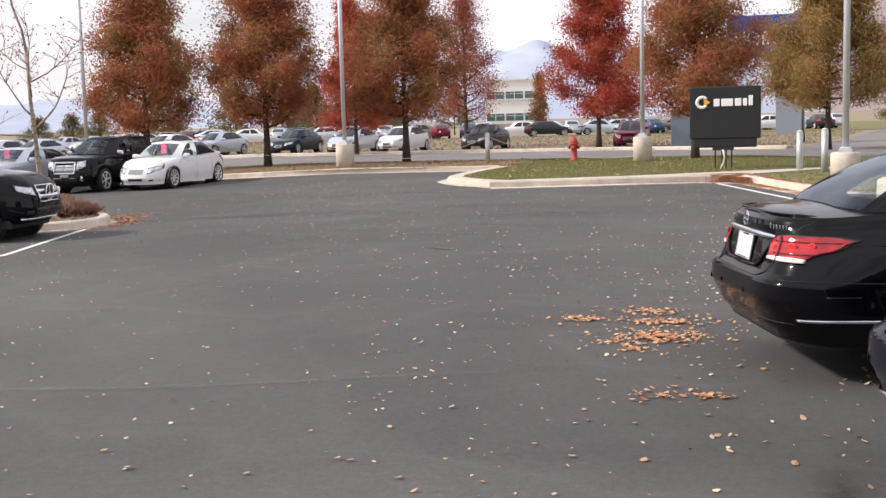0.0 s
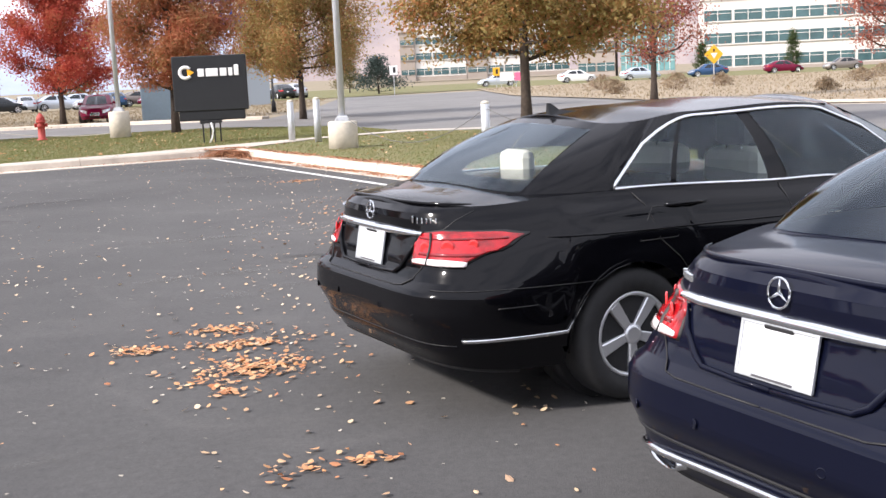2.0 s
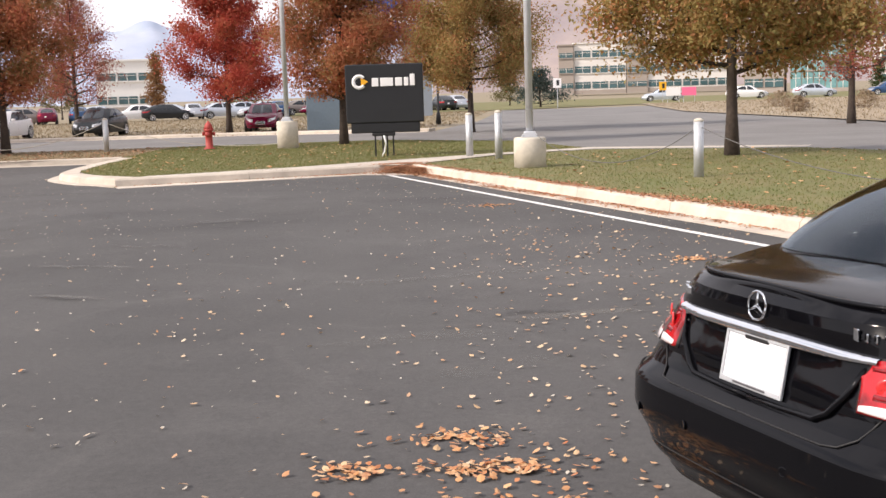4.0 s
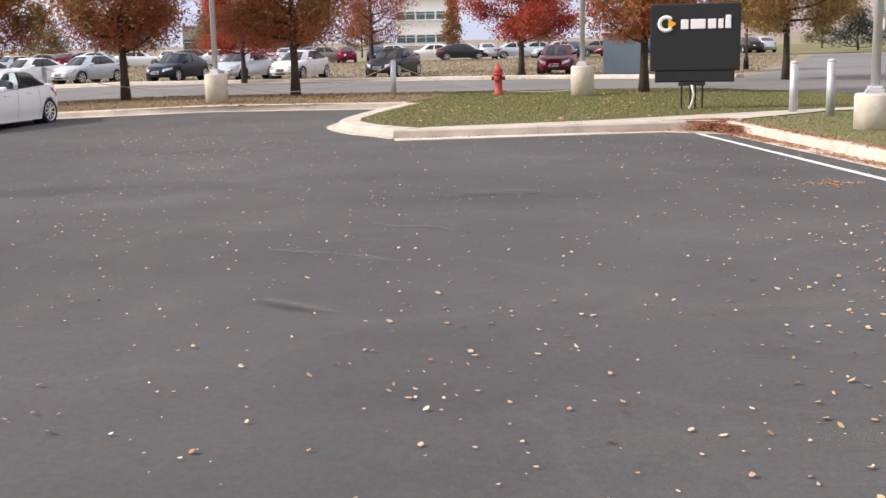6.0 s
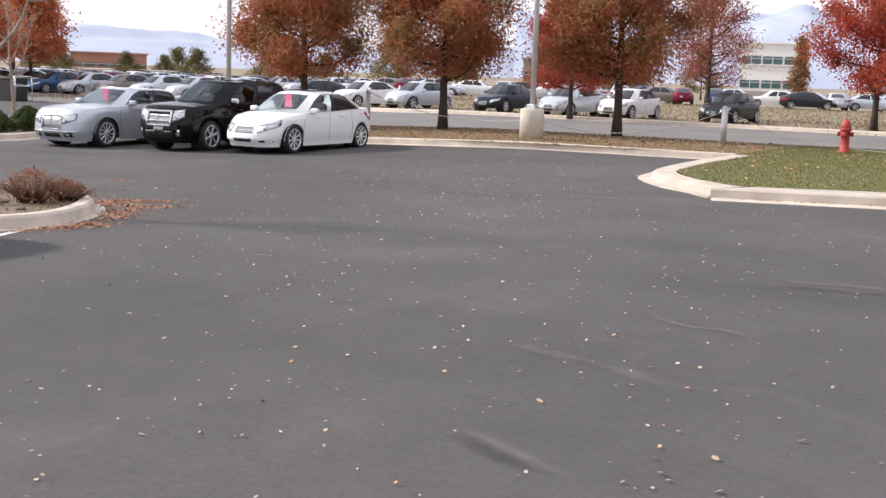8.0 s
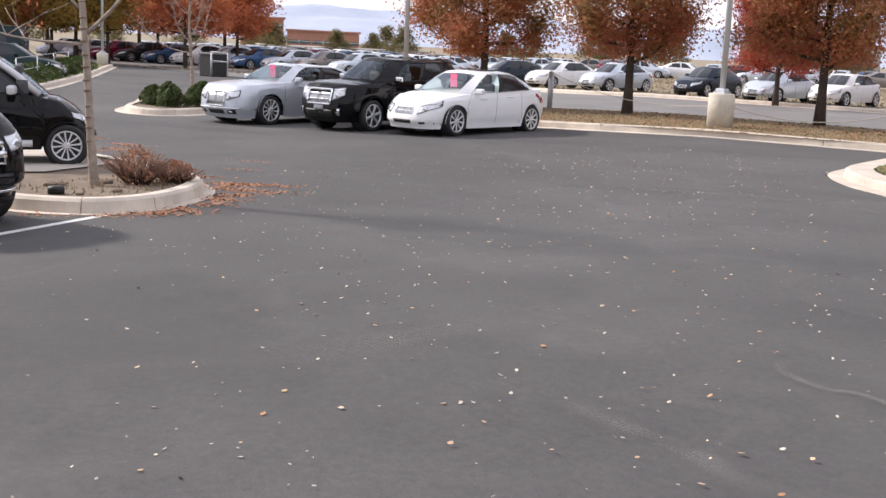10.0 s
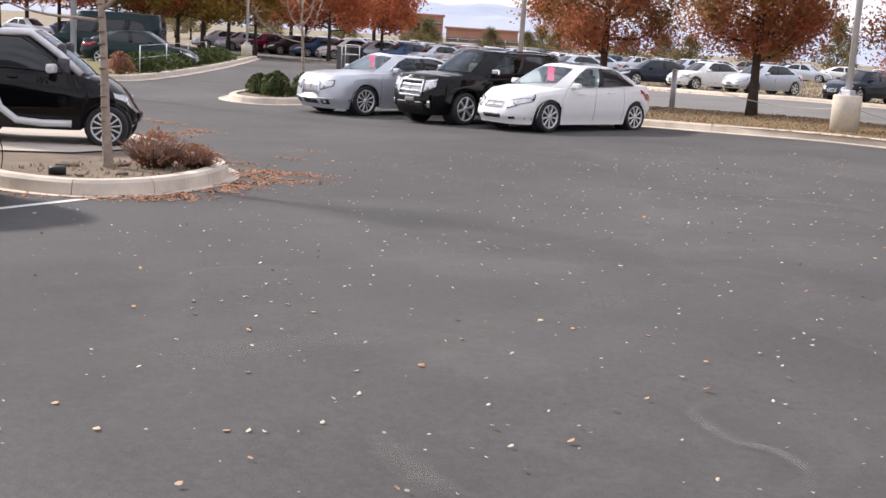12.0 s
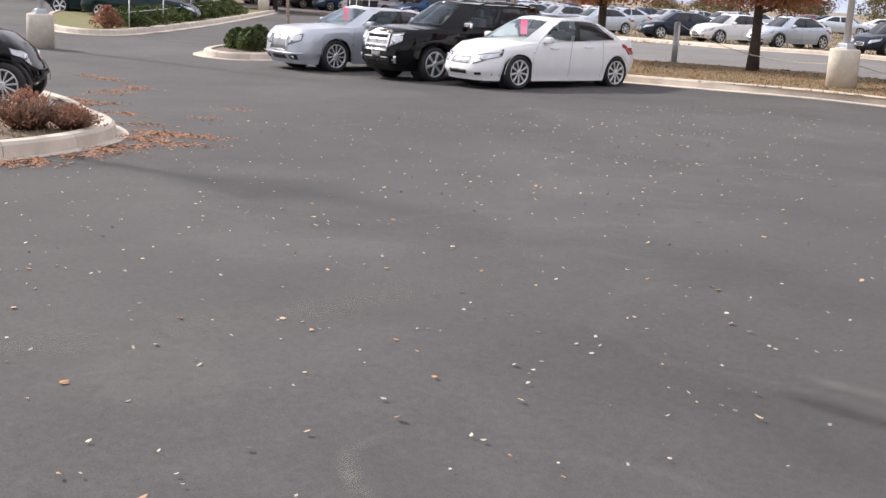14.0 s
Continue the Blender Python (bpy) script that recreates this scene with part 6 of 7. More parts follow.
for i in range(7):
    bm = bmesh.new()
    bmesh.ops.create_icosphere(bm, subdivisions=1, radius=0.05 + 0.04 * rb.random())
    for v in bm.verts:
        v.co *= 0.8 + 0.4 * rb.random()
        v.co.z *= 0.5
    tagged(part("stone", bm, SOIL), "small pale stone in the planting bed", "stone", "bed stones").location = (lerp(-12.9, -11.75, rb.random()), lerp(11.6, 13.0, rb.random()), 0.13)

# ---- fallen leaves ----
L_FALL = leaf_mat("fallen_leaves", [(0.56, 0.26, 0.11), (0.63, 0.38, 0.20), (0.42, 0.145, 0.06), (0.69, 0.47, 0.28), (0.50, 0.20, 0.08)], 0.1)
L_PALE = leaf_mat("bleached_leaves", [(0.60, 0.46, 0.31), (0.52, 0.34, 0.19), (0.70, 0.58, 0.43), (0.44, 0.21, 0.10), (0.58, 0.40, 0.24)], 0.1)
L_RUST = leaf_mat("rusty_litter", [(0.42, 0.19, 0.095), (0.34, 0.13, 0.07), (0.50, 0.28, 0.15), (0.27, 0.11, 0.065)], 0.1)


def leaf_quads(points, rnd, lo, hi, z=0.006, flat=0.22):
    v, f = [], []
    for x, y in points:
        s = rnd.uniform(lo, hi)
        a = rnd.random() * 6.28
        n1 = Vector((rnd.gauss(0, flat), rnd.gauss(0, flat), 1)).normalized()
        u = (n1.cross(Vector((math.cos(a), math.sin(a), 0)))).normalized()
        w = n1.cross(u)
        p = Vector((x, y, z + s * 0.12 * rnd.random() + 0.002))
        cup = n1 * s * rnd.uniform(0.02, 0.20)
        wd = rnd.uniform(0.62, 0.95)
        b1 = len(v)
        v += [p - u * s + cup, p - u * s * 0.45 + w * s * wd * 0.8, p + u * s * 0.35 + w * s * wd * 0.75 + cup * 0.3, p + u * s * 1.0 + cup, p + u * s * 0.3 - w * s * wd * 0.8, p - u * s * 0.5 - w * s * wd * 0.7 + cup * 0.4]
        f += [(b1, b1 + 1, b1 + 2, b1 + 3), (b1, b1 + 3, b1 + 4, b1 + 5)]
    return v, f


def scatter(name, label, pts, material, lo, hi, z=0.006, seed=1, category="fallen leaves"):
    rnd = random.Random(seed)
    v, f = leaf_quads(pts, rnd, lo, hi, z)
    return tagged(part(name, mesh_of(name, v, f, False), material), label, category, kind="stuff")


rl = random.Random(77)
pts = []
for _ in range(8200):
    x, y = rl.uniform(-14, 6), rl.uniform(-4, 24)
    d = 0.30 + 0.9 * max(0, min(1, (x + 2.5) / 4)) * (1 if y < 16 else 0.4) + 0.25 * math.sin(x * 0.7 + y * 0.45)
    if rl.random() < d * 0.62:
        pts.append((x, y))
scatter("loose_leaves", "scattered small bleached leaves lying on the asphalt", pts, L_PALE, 0.008, 0.023, 0.004, 5)
pts = [(rl.uniform(-14, 6), rl.uniform(-4, 24)) for _ in range(4400)]
GRIT = mat("pale_grit", (0.42, 0.38, 0.32), 0.9, per_island=0.45)
scatter("grit", "small pale grit and leaf crumbs on the asphalt", pts, GRIT, 0.006, 0.015, 0.002, 6, "grit")


def pile(cx, cy, n, sx, sy, rot, seed, material=L_FALL, label="drift of tan fallen leaves on the asphalt", z=0.006):
    r = random.Random(seed)
    c, s = math.cos(radians(rot)), math.sin(radians(rot))
    out = []
    for _ in range(n):
        k = 1.0 if material is L_RUST or r.random() < 0.8 else 2.3
        a, b2 = r.gauss(0, sx) * k, r.gauss(0, sy) * k
        out.append((cx + a * c - b2 * s, cy + a * s + b2 * c))
    return scatter("leaf_drift", label, out, material, 0.011, 0.025, z, seed)


pile(0.42, 3.12, 330, 0.15, 0.12, 30, 1)
pile(0.30, 3.70, 170, 0.15, 0.055, 4, 2)
pile(-0.27, 3.68, 80, 0.08, 0.05, 10, 3)
pile(0.34, 2.66, 45, 0.05, 0.07, 40, 4)
pile(0.72, 1.40, 34, 0.09, 0.06, 10, 8)
pile(1.02, 1.47, 32, 0.07, 0.03, 0, 14)
scatter("loose_leaves", "curled tan and rusty leaves lying on the asphalt", [(rl.gauss(1.1, 0.75), rl.uniform(3.6, 12)) for _ in range(520)], L_PALE, 0.010, 0.024, 0.005, 15)
pile(2.04, 9.31, 90, 0.10, 0.09, -10, 9)
pile(0.16, 4.12, 120, 0.12, 0.06, 0, 33)
pile(2.56, 13.42, 260, 0.12, 0.40, 23, 40, L_RUST, "rusty leaves blown against the kerb", 0.152)
pile(3.05, 12.51, 260, 0.12, 0.40, 23, 41, L_RUST, "rusty leaves blown against the kerb", 0.152)
pile(3.40, 11.82, 260, 0.12, 0.40, 23, 42, L_RUST, "rusty leaves blown against the kerb", 0.152)
for i in range(46):
    t = i / 45
    x, y = lerp(-1.6, 3.0, t), lerp(21.75, 11.4, t)
    r = random.Random(200 + i)
    if r.random() < 0.8:
        pile(x + 0.12 + r.uniform(-0.1, 0.12), y, int(40 + 110 * r.random()), 0.08, 0.22, 23, 300 + i, L_RUST, "rusty leaves blown against the kerb", 0.015)
        pile(-1.4 + (22.1 - y) * 0.4276 + 0.16, y, int(20 + 70 * r.random()), 0.07, 0.20, 23, 700 + i, L_RUST, "rusty leaves along the kerb top", 0.153)
HEAP = "heap of rusty leaves on the kerb corner"
for k in range(6):
    fade = 1 - k * 0.12
    pile(-1.50, 21.62, 420, 0.34 * fade, 0.20 * fade, 10, 21 + 60 * k, L_RUST, HEAP, 0.011 + 0.024 * k)
    pile(-1.15, 21.25, 360, 0.17 * fade, 0.34 * fade, 23, 22 + 60 * k, L_RUST, HEAP, 0.011 + 0.022 * k)
pile(-1.62, 22.14, 520, 0.26, 0.12, 10, 20, L_RUST, HEAP, 0.153)
pile(-1.30, 22.05, 300, 0.10, 0.16, 10, 19, L_RUST, HEAP, 0.157)
pile(-0.80, 20.45, 300, 0.08, 0.55, 23, 24, L_RUST, HEAP, 0.015)
pile(0.10, 18.95, 260, 0.09, 0.6, 23, 27, L_RUST, "rusty leaves on the kerb top", 0.153)
pile(1.30, 16.1, 260, 0.08, 0.6, 23, 28, L_RUST, "rusty leaves on the kerb top", 0.153)
pile(-2.55, 21.38, 260, 0.5, 0.07, 23, 25, L_RUST, HEAP, 0.015)
pile(0.26, 14.63, 120, 0.13, 0.09, 0, 26, L_FALL)
for i in range(18):
    t = i / 17
    x, y = lerp(-6.2, -2.0, t), lerp(19.95, 21.75, t)
    pile(x, y, int(6 + 10 * random.random()), 0.16, 0.04, 23, 400 + i, L_RUST, "rusty leaves in the gutter", 0.015)
for i, (x, y, n) in enumerate(((-11.4, 11.0, 60), (-11.0, 11.5, 110), (-10.85, 12.1, 120), (-11.2, 12.8, 140), (-11.75, 13.5, 170), (-12.0, 13.95, 170), (-12.6, 14.2, 130), (-11.7, 14.2, 60), (-13.6, 14.4, 110), (-14.8, 14.6, 110), (-16.2, 14.9, 90), (-17.6, 15.2, 70), (-15.0, 16.2, 40), (-14.0, 15.4, 40), (-20.3, 16.0, 120), (-19.7, 16.2, 140), (-18.3, 16.1, 160), (-17.8, 15.6, 140), (-16.8, 14.6, 160), (-16.2, 14.6, 160), (-12.5, 13.75, 260), (-12.7, 14.2, 200), (-12.3, 14.5, 160), (-11.55, 13.15, 220), (-11.1, 12.3, 220), (-10.95, 11.9, 160))):
    pile(x, y, n, 0.19, 0.10, 60 if i < 5 else 20, 500 + i, L_RUST, "rusty leaves heaped along the island kerb")
pts = []
for _ in range(3500):
    x, y = rl.uniform(-25, -1), rl.uniform(22, 34.5)
    pts.append((x, y))


def inside(p, poly):
    c = False
    for (x0, y0), (x1, y1) in zip(poly, poly[1:] + poly[:1]):
        if (y0 > p[1]) != (y1 > p[1]) and p[0] < (x1 - x0) * (p[1] - y0) / (y1 - y0) + x0:
            c = not c
    return c


scatter("lawn_leaves", "rusty leaves strewn over the lawn strip", [p for p in pts if inside(p, STRIP)], L_RUST, 0.03, 0.06, 0.135, 7)
scatter("lawn_leaves", "few tan leaves lying on the lawn", [p for p in pts if inside(p, SIGN_LAWN) and rl.random() < 0.4] + [q for q in [(rl.uniform(-1, 12), rl.uniform(-3, 25)) for _ in range(900)] if inside(q, RIGHT_LAWN)], L_FALL, 0.025, 0.05, 0.135, 8)


def blades(name, label, poly, n, size, material, seed, z=0.13, bbox=None):
    r = random.Random(seed)
    xs, ys = [p[0] for p in poly], [p[1] for p in poly]
    x0, x1, y0, y1 = bbox or (min(xs), max(xs), min(ys), max(ys))
    v, f = [], []
    for _ in range(n):
        p = (r.uniform(x0, x1), r.uniform(y0, y1))
        if not inside(p, poly):
            continue
        a = r.random() * 6.28
        h = size * r.uniform(0.6, 1.4)
        w = h * 0.35
        b1 = len(v)
        dx, dy = math.cos(a) * w, math.sin(a) * w
        lx, ly = r.uniform(-h, h) * 0.5, r.uniform(-h, h) * 0.5
        v += [(p[0] - dx, p[1] - dy, z), (p[0] + dx, p[1] + dy, z), (p[0] + lx, p[1] + ly, z + h)]
        f.append((b1, b1 + 1, b1 + 2))
    return tagged(part(name, mesh_of(name, v, f, False), material), label, "grass", kind="stuff")


GRASS = leaf_mat("grass_blades", [(0.115, 0.145, 0.042), (0.155, 0.175, 0.055), (0.22, 0.19, 0.083), (0.13, 0.155, 0.047)], 0.2)
STRAW = leaf_mat("straw_blades", [(0.34, 0.265, 0.175), (0.27, 0.205, 0.13), (0.20, 0.16, 0.09), (0.44, 0.37, 0.27)], 0.2)
blades("grass", "short green grass of the sign lawn", SIGN_LAWN, 110000, 0.020, GRASS, 1)
blades("grass", "short green grass beside the kerb", RIGHT_LAWN, 130000, 0.020, GRASS, 2)
blades("grass", "short brownish grass of the far strip", STRIP, 26000, 0.03, STRAW, 3)
FLD = [(-60, 40.5), (-20, 47.8), (-3, 46.5), (-1, 60), (0, 92), (-60, 92)]
blades("field_grass", "dry tufted grass of the open field", FLD, 46000, 0.075, STRAW, 4, 0.0)
blades("field_grass", "dry tufted grass of the empty lot", [(14.9, 35), (24.6, 22.4), (33, -3), (110, 20), (110, 98), (36, 108), (13.6, 102), (12.4, 85), (11.6, 67), (13.2, 53)], 80000, 0.085, STRAW, 5, 0.04)

blades("bed_grass", "dry grass tufts in the planting bed", [(-12.6, 11.2), (-11.6, 11.6), (-11.5, 12.4), (-12.2, 13.2), (-13.4, 12.6)], 350, 0.035, STRAW, 6, 0.12)


# ---- the near cars ----
sedan_a = put(executive_sedan("executive_sedan", "glossy black executive sedan seen from behind, white plate", P_BLACK), 3.161, 3.326, 22.8)
sedan_b = put(executive_sedan("executive_sedan", "dark navy executive sedan with chrome lower bumper strip", P_NAVY, True), 4.192, 0.778, 21.4)

# white sports sedan, black boxy crossover, silver saloon
sh_w = sedan_shape(half=0.885, n=4.0, wheel_r=0.335, arch=0.365, rear_axle=-1.425, front_axle=1.425, house_n=5.0,
                   sill=[(-2.4, 0.24), (-1.0, 0.17), (1.0, 0.165), (2.3, 0.15)], waist_x=(-1.80, 1.30), roof_x=(-0.98, 0.30), roof_w=0.60, waist_w=0.815,
                   shoulder=[(-2.4, 1.02), (-1.5, 1.015), (0.2, 0.955), (1.0, 0.915), (1.6, 0.855), (2.0, 0.77), (2.3, 0.66)],
                   roof_z=[(-1.25, 1.335), (-0.6, 1.40), (-0.1, 1.41), (0.35, 1.365)],
                   glass_s=[(0.0, 0.215, "rear_window"), (0.300, 0.505, "rear_door_glass"), (0.525, 0.715, "front_door_glass"), (0.79, 1.0, "windscreen")])
white_car = make_car("sports_sedan", "white sports sedan with pink price card and dark glass", "car", sh_w, P_WHITE, 1, 9, CABIN, inside_seats=True)
front_end(white_car, sh_w, CHROME, (0.745, 0.86), (0.64, 0.86), 0.915, (0.66, 0.82), 3, (0.91, 0.22, 0.38), MESH, 0.009, 0.013)
rear_end(white_car, sh_w)
windscreen_card(white_car, sh_w, 0.06)
part("sunroof", box(-0.30, 0, 1.462, 0.75, 0.75, 0.012, 0.005), DARKGLASS, white_car, "dark glass sunroof")
put(white_car, -17.75, 23.93, -85.5)
sh_s = Shape(half=0.925, n=5.0, wheel_r=0.36, arch=0.41, rear_axle=-1.43, front_axle=1.43,
             rear=[(0, -2.20), (0.35, -2.36), (0.6, -2.33), (1, -2.28)], front=[(0, 2.18), (0.3, 2.33), (0.6, 2.32), (0.9, 2.26), (1, 2.14)],
             sill=[(-2.4, 0.34), (-1, 0.27), (1, 0.27), (2.3, 0.19)], shoulder=[(-2.4, 1.20), (-1, 1.17), (0.8, 1.12), (1.4, 1.10), (2.0, 1.05), (2.3, 0.98)],
             tumble=[(0, 0.955), (0.35, 0.995), (0.7, 1.0), (0.9, 0.975), (1, 0.92)], plan=[(-2.4, 0.95), (-1.5, 1), (1.4, 1), (2.3, 0.95)],
             waist_x=(-2.32, 1.20), roof_x=(-2.02, 0.42), waist_w=0.84, roof_w=0.64, deck=0.035, bulge=0.03,
             roof_z=[(-2.2, 1.585), (-1, 1.63), (0.2, 1.625), (0.5, 1.59)],
             glass_s=[(0.0, 0.19, "rear_window"), (0.285, 0.385, "quarter_glass"), (0.405, 0.535, "rear_door_glass"), (0.555, 0.70, "front_door_glass"), (0.80, 1.0, "windscreen")],
             glass_h=(0.08, 0.88), mirror_s=0.70, handles=(-0.35, 0.65), seams=(-0.85, 0.15, 1.12))
suv = make_car("crossover", "glossy black boxy crossover with big chrome grille", "car", sh_s, P_BLACK, 1, 6, CABIN, chrome_frame=False, inside_seats=True, mirror=CHROME)
front_end(suv, sh_s, CHROME, (0.785, 0.868), (0.62, 0.94), 0.885, (0.52, 0.93), 3, (0.86, 0.14, 0.36), MESH, 0.016, 0.028)
for side in (1, -1):
    tube("roof_rail", [sh_s.house(s, 1.0, 0.0, side) + Vector((0, -0.06 * side, 0.035 if 0.3 < s < 0.66 else 0.0)) for s in steps(0.28, 0.68, 10)], 0.018, DARK, suv, 6)
for side in (1, -1):
    patch("fog_lamp_slot", sh_s.body, 0.808, 0.826, 0.20, 0.40, 2, 4, CHROME, suv, 0.010, "upright chrome fog lamp slot", side)
    patch("plate_pad", sh_s.body, 0.955, 1.0, 0.36, 0.50, 3, 2, GALV, suv, 0.012, "", side)
put(suv, -19.75, 23.4, -84)
sh_c = sedan_shape(half=0.94, n=5.2, wheel_r=0.36, arch=0.40, rear_axle=-1.525, front_axle=1.525,
                   rear=[(0, -2.32), (0.4, -2.48), (1, -2.42)], front=[(0, 2.36), (0.3, 2.50), (0.7, 2.48), (0.9, 2.42), (1, 2.30)],
                   sill=[(-2.4, 0.24), (-1.0, 0.19), (1.0, 0.18), (2.4, 0.15)], shoulder=[(-2.4, 1.10), (-1, 1.09), (0.4, 1.05), (1.3, 1.0), (2.1, 0.95), (2.45, 0.86)], waist_w=0.83, roof_w=0.62, waist_x=(-2.0, 1.20), roof_x=(-1.30, 0.34), house_n=5.0, glass_s=[(0.0, 0.215, "rear_window"), (0.300, 0.505, "rear_door_glass"), (0.525, 0.715, "front_door_glass"), (0.79, 1.0, "windscreen")],
                   roof_z=[(-1.4, 1.37), (-0.5, 1.43), (0.2, 1.43), (0.5, 1.40)], plan=[(-2.4, 0.96), (-1.5, 1), (1.5, 1), (2.4, 0.96)])
silver_car = make_car("large_saloon", "silver large saloon with mesh grille and pink price card", "car", sh_c, P_SILVER, 1, 11, CABIN, inside_seats=True)
front_end(silver_car, sh_c, CHROME, (0.785, 0.882), (0.60, 0.89), 0.905, (0.42, 0.88), 1, (0.915, 0.13, 0.27), MESH, 0.008, 0.015)
windscreen_card(silver_car, sh_c)
for side in (1, -1):
    patch("fog_lamp_recess", sh_c.body, 0.80, 0.875, 0.14, 0.28, 4, 3, DARK, silver_car, 0.005, "dark slot with a fog lamp", side)
    patch("fog_lamp_lens", sh_c.body, 0.825, 0.852, 0.17, 0.25, 3, 2, HEAD, silver_car, 0.012, "", side)
lo = [sh_c.body(s, 0.34, 0.012, sd) for s, sd in [(s, 1) for s in steps(0.77, 1, 8)] + [(s, -1) for s in steps(1, 0.77, 8)[1:]]]
tube("bumper_trim", lo, 0.014, CHROME, silver_car, 6, "chrome bumper strip")
put(silver_car, -22.45, 22.87, -84)

# large black off-roader, nose out of its bay
sh_g = Shape(half=0.965, n=4.8, wheel_r=0.39, arch=0.44, rear_axle=-1.54, front_axle=1.54,
             rear=[(0, -2.4), (0.35, -2.55), (1, -2.5)], front=[(0, 2.28), (0.3, 2.48), (0.6, 2.46), (0.9, 2.36), (1, 2.20)],
             sill=[(-2.5, 0.38), (-1, 0.30), (1, 0.30), (2.4, 0.34)], shoulder=[(-2.5, 1.26), (-1, 1.23), (0.8, 1.19), (1.4, 1.215), (2.1, 1.155), (2.45, 1.07)],
             tumble=[(0, 0.955), (0.35, 1.0), (0.7, 1.0), (1, 0.90)], plan=[(-2.5, 0.95), (-1.5, 1), (1.4, 1), (2.45, 0.95)],
             waist_x=(-2.45, 1.30), roof_x=(-2.1, 0.45), waist_w=0.87, roof_w=0.66, deck=0.04, bulge=0.04,
             roof_z=[(-2.2, 1.74), (-1, 1.80), (0.2, 1.80), (0.6, 1.76)],
             glass_s=[(0.0, 0.19, "rear_window"), (0.285, 0.385, "quarter_glass"), (0.405, 0.535, "rear_door_glass"), (0.555, 0.70, "front_door_glass"), (0.80, 1.0, "windscreen")],
             glass_h=(0.08, 0.9), mirror_s=0.69, handles=(-0.4, 0.6), seams=(-0.95, 0.10, 1.15))
gl = make_car("off_roader", "large glossy black off-roader with twin-bar chrome grille", "car", sh_g, P_BLACK, 1, 10, CABIN, inside_seats=True)
front_end(gl, sh_g, CHROME, (0.775, 0.865), (0.64, 0.82), 0.895, (0.50, 0.86), 3, (0.86, 0.16, 0.36), DARK, 0.042, 0.014)
c = sh_g.body(1.0, 0.70, 0.03, 1)
part("badge_disc", lathe([(0.125, -0.02), (0.125, 0.012), (0.02, 0.016)], 24, "x", None, pose(c.x + 0.005, 0, c.z)), DARK, gl)
ring_star(gl, (c.x + 0.02, 0, c.z), (0, 1, 0), (0, 0, 1), 0.13)
lo = [sh_g.body(s, 0.10, 0.02, sd) for s, sd in [(s, 1) for s in steps(0.80, 1, 8)] + [(s, -1) for s in steps(1, 0.80, 8)[1:]]]
tube("skid_trim", lo, 0.022, CHROME, gl, 6, "chrome skid bar")
put(gl, -12.72, 9.45, 14)

# two-seat city car: black with a silver safety cell
sh_m = Shape(half=0.775, n=3.0, wheel_r=0.285, arch=0.325, rear_axle=-0.935, front_axle=0.935,
             rear=[(0, -1.24), (0.4, -1.33), (1, -1.28)], front=[(0, 1.24), (0.3, 1.34), (0.6, 1.32), (0.85, 1.22), (1, 1.08)],
             sill=[(-1.3, 0.26), (-0.4, 0.22), (0.4, 0.22), (1.3, 0.25)], shoulder=[(-1.3, 1.06), (-0.4, 1.03), (0.4, 0.98), (0.8, 0.92), (1.1, 0.80), (1.3, 0.62)],
             tumble=[(0, 0.955), (0.4, 1), (0.7, 1), (1, 0.90)], plan=[(-1.3, 0.97), (-0.7, 1), (0.8, 1), (1.3, 0.93)],
             waist_x=(-1.26, 0.72), roof_x=(-1.02, -0.04), waist_w=0.70, roof_w=0.54, deck=0.04, bulge=0.05,
             roof_z=[(-1.1, 1.45), (-0.4, 1.50), (0.3, 1.47)],
             glass_s=[(0.0, 0.19, "rear_window"), (0.30, 0.40, "quarter_glass"), (0.425, 0.69, "door_glass"), (0.80, 1.0, "windscreen")],
             glass_h=(0.06, 0.88), mirror_s=0.66, handles=(-0.3,), seams=(-0.5, 0.62))
small = make_car("city_car", "tiny black two-seat city car with silver safety cell", "car", sh_m, P_BLACK, 1, 12, CABIN, wheel_w=0.19, chrome_frame=False, inside_seats=True, mirror=P_CELL)
front_end(small, sh_m, DARK, (0.76, 0.85), (0.66, 0.86), 0.92, (0.42, 0.56), 1, (0.88, 0.12, 0.28))
for side in (1, -1):
    for nm, pts in (("safety_cell_arch", [sh_m.house(s, h, 0.012, side) for s, h in ((0.76, 0.02), (0.765, 0.5), (0.75, 0.98), (0.62, 1.0), (0.45, 1.0), (0.32, 0.98))]),
                    ("safety_cell_sill", [sh_m.body(sh_m.s_at(x, 0.3), v, 0.012, side) for x, v in ((0.50, 0.12), (0.1, 0.11), (-0.25, 0.14), (-0.45, 0.35), (-0.55, 0.7), (-0.6, 0.98))])):
        tube(nm, pts, 0.052, P_CELL, small, 8, "silver safety cell")
put(small, -15.74, 12.65, 62, 0.14)

# ---- cars parked beyond the street and across the lot ----
sh_f = sedan_shape()


def parked(label, material, x, y, heading, kind="sedan", group="cars on the far lot"):
    far = "rear row" in group or "second row" in group or "distant" in group or "offices" in group or "lot edge" in group
    key = material.name + ("_far" if far else "")
    if key not in FLEET:
        FLEET[key] = make_car("sedan", label, "car", sh_f, material, 0 if far else 1, 6, group=group, chrome_frame=False)
        front_end(FLEET[key], sh_f, CHROME, (0.74, 0.86), (0.60, 0.86), 0.925, (0.40, 0.70), 1 if far else 3, (0.90, 0.10, 0.26))
        rear_end(FLEET[key], sh_f)
        return put(FLEET[key], x, y, heading)
    c = copy_thing(FLEET[key], pose(x, y, 0, 0, 0, heading))
    return tagged(c, label, "car", group)


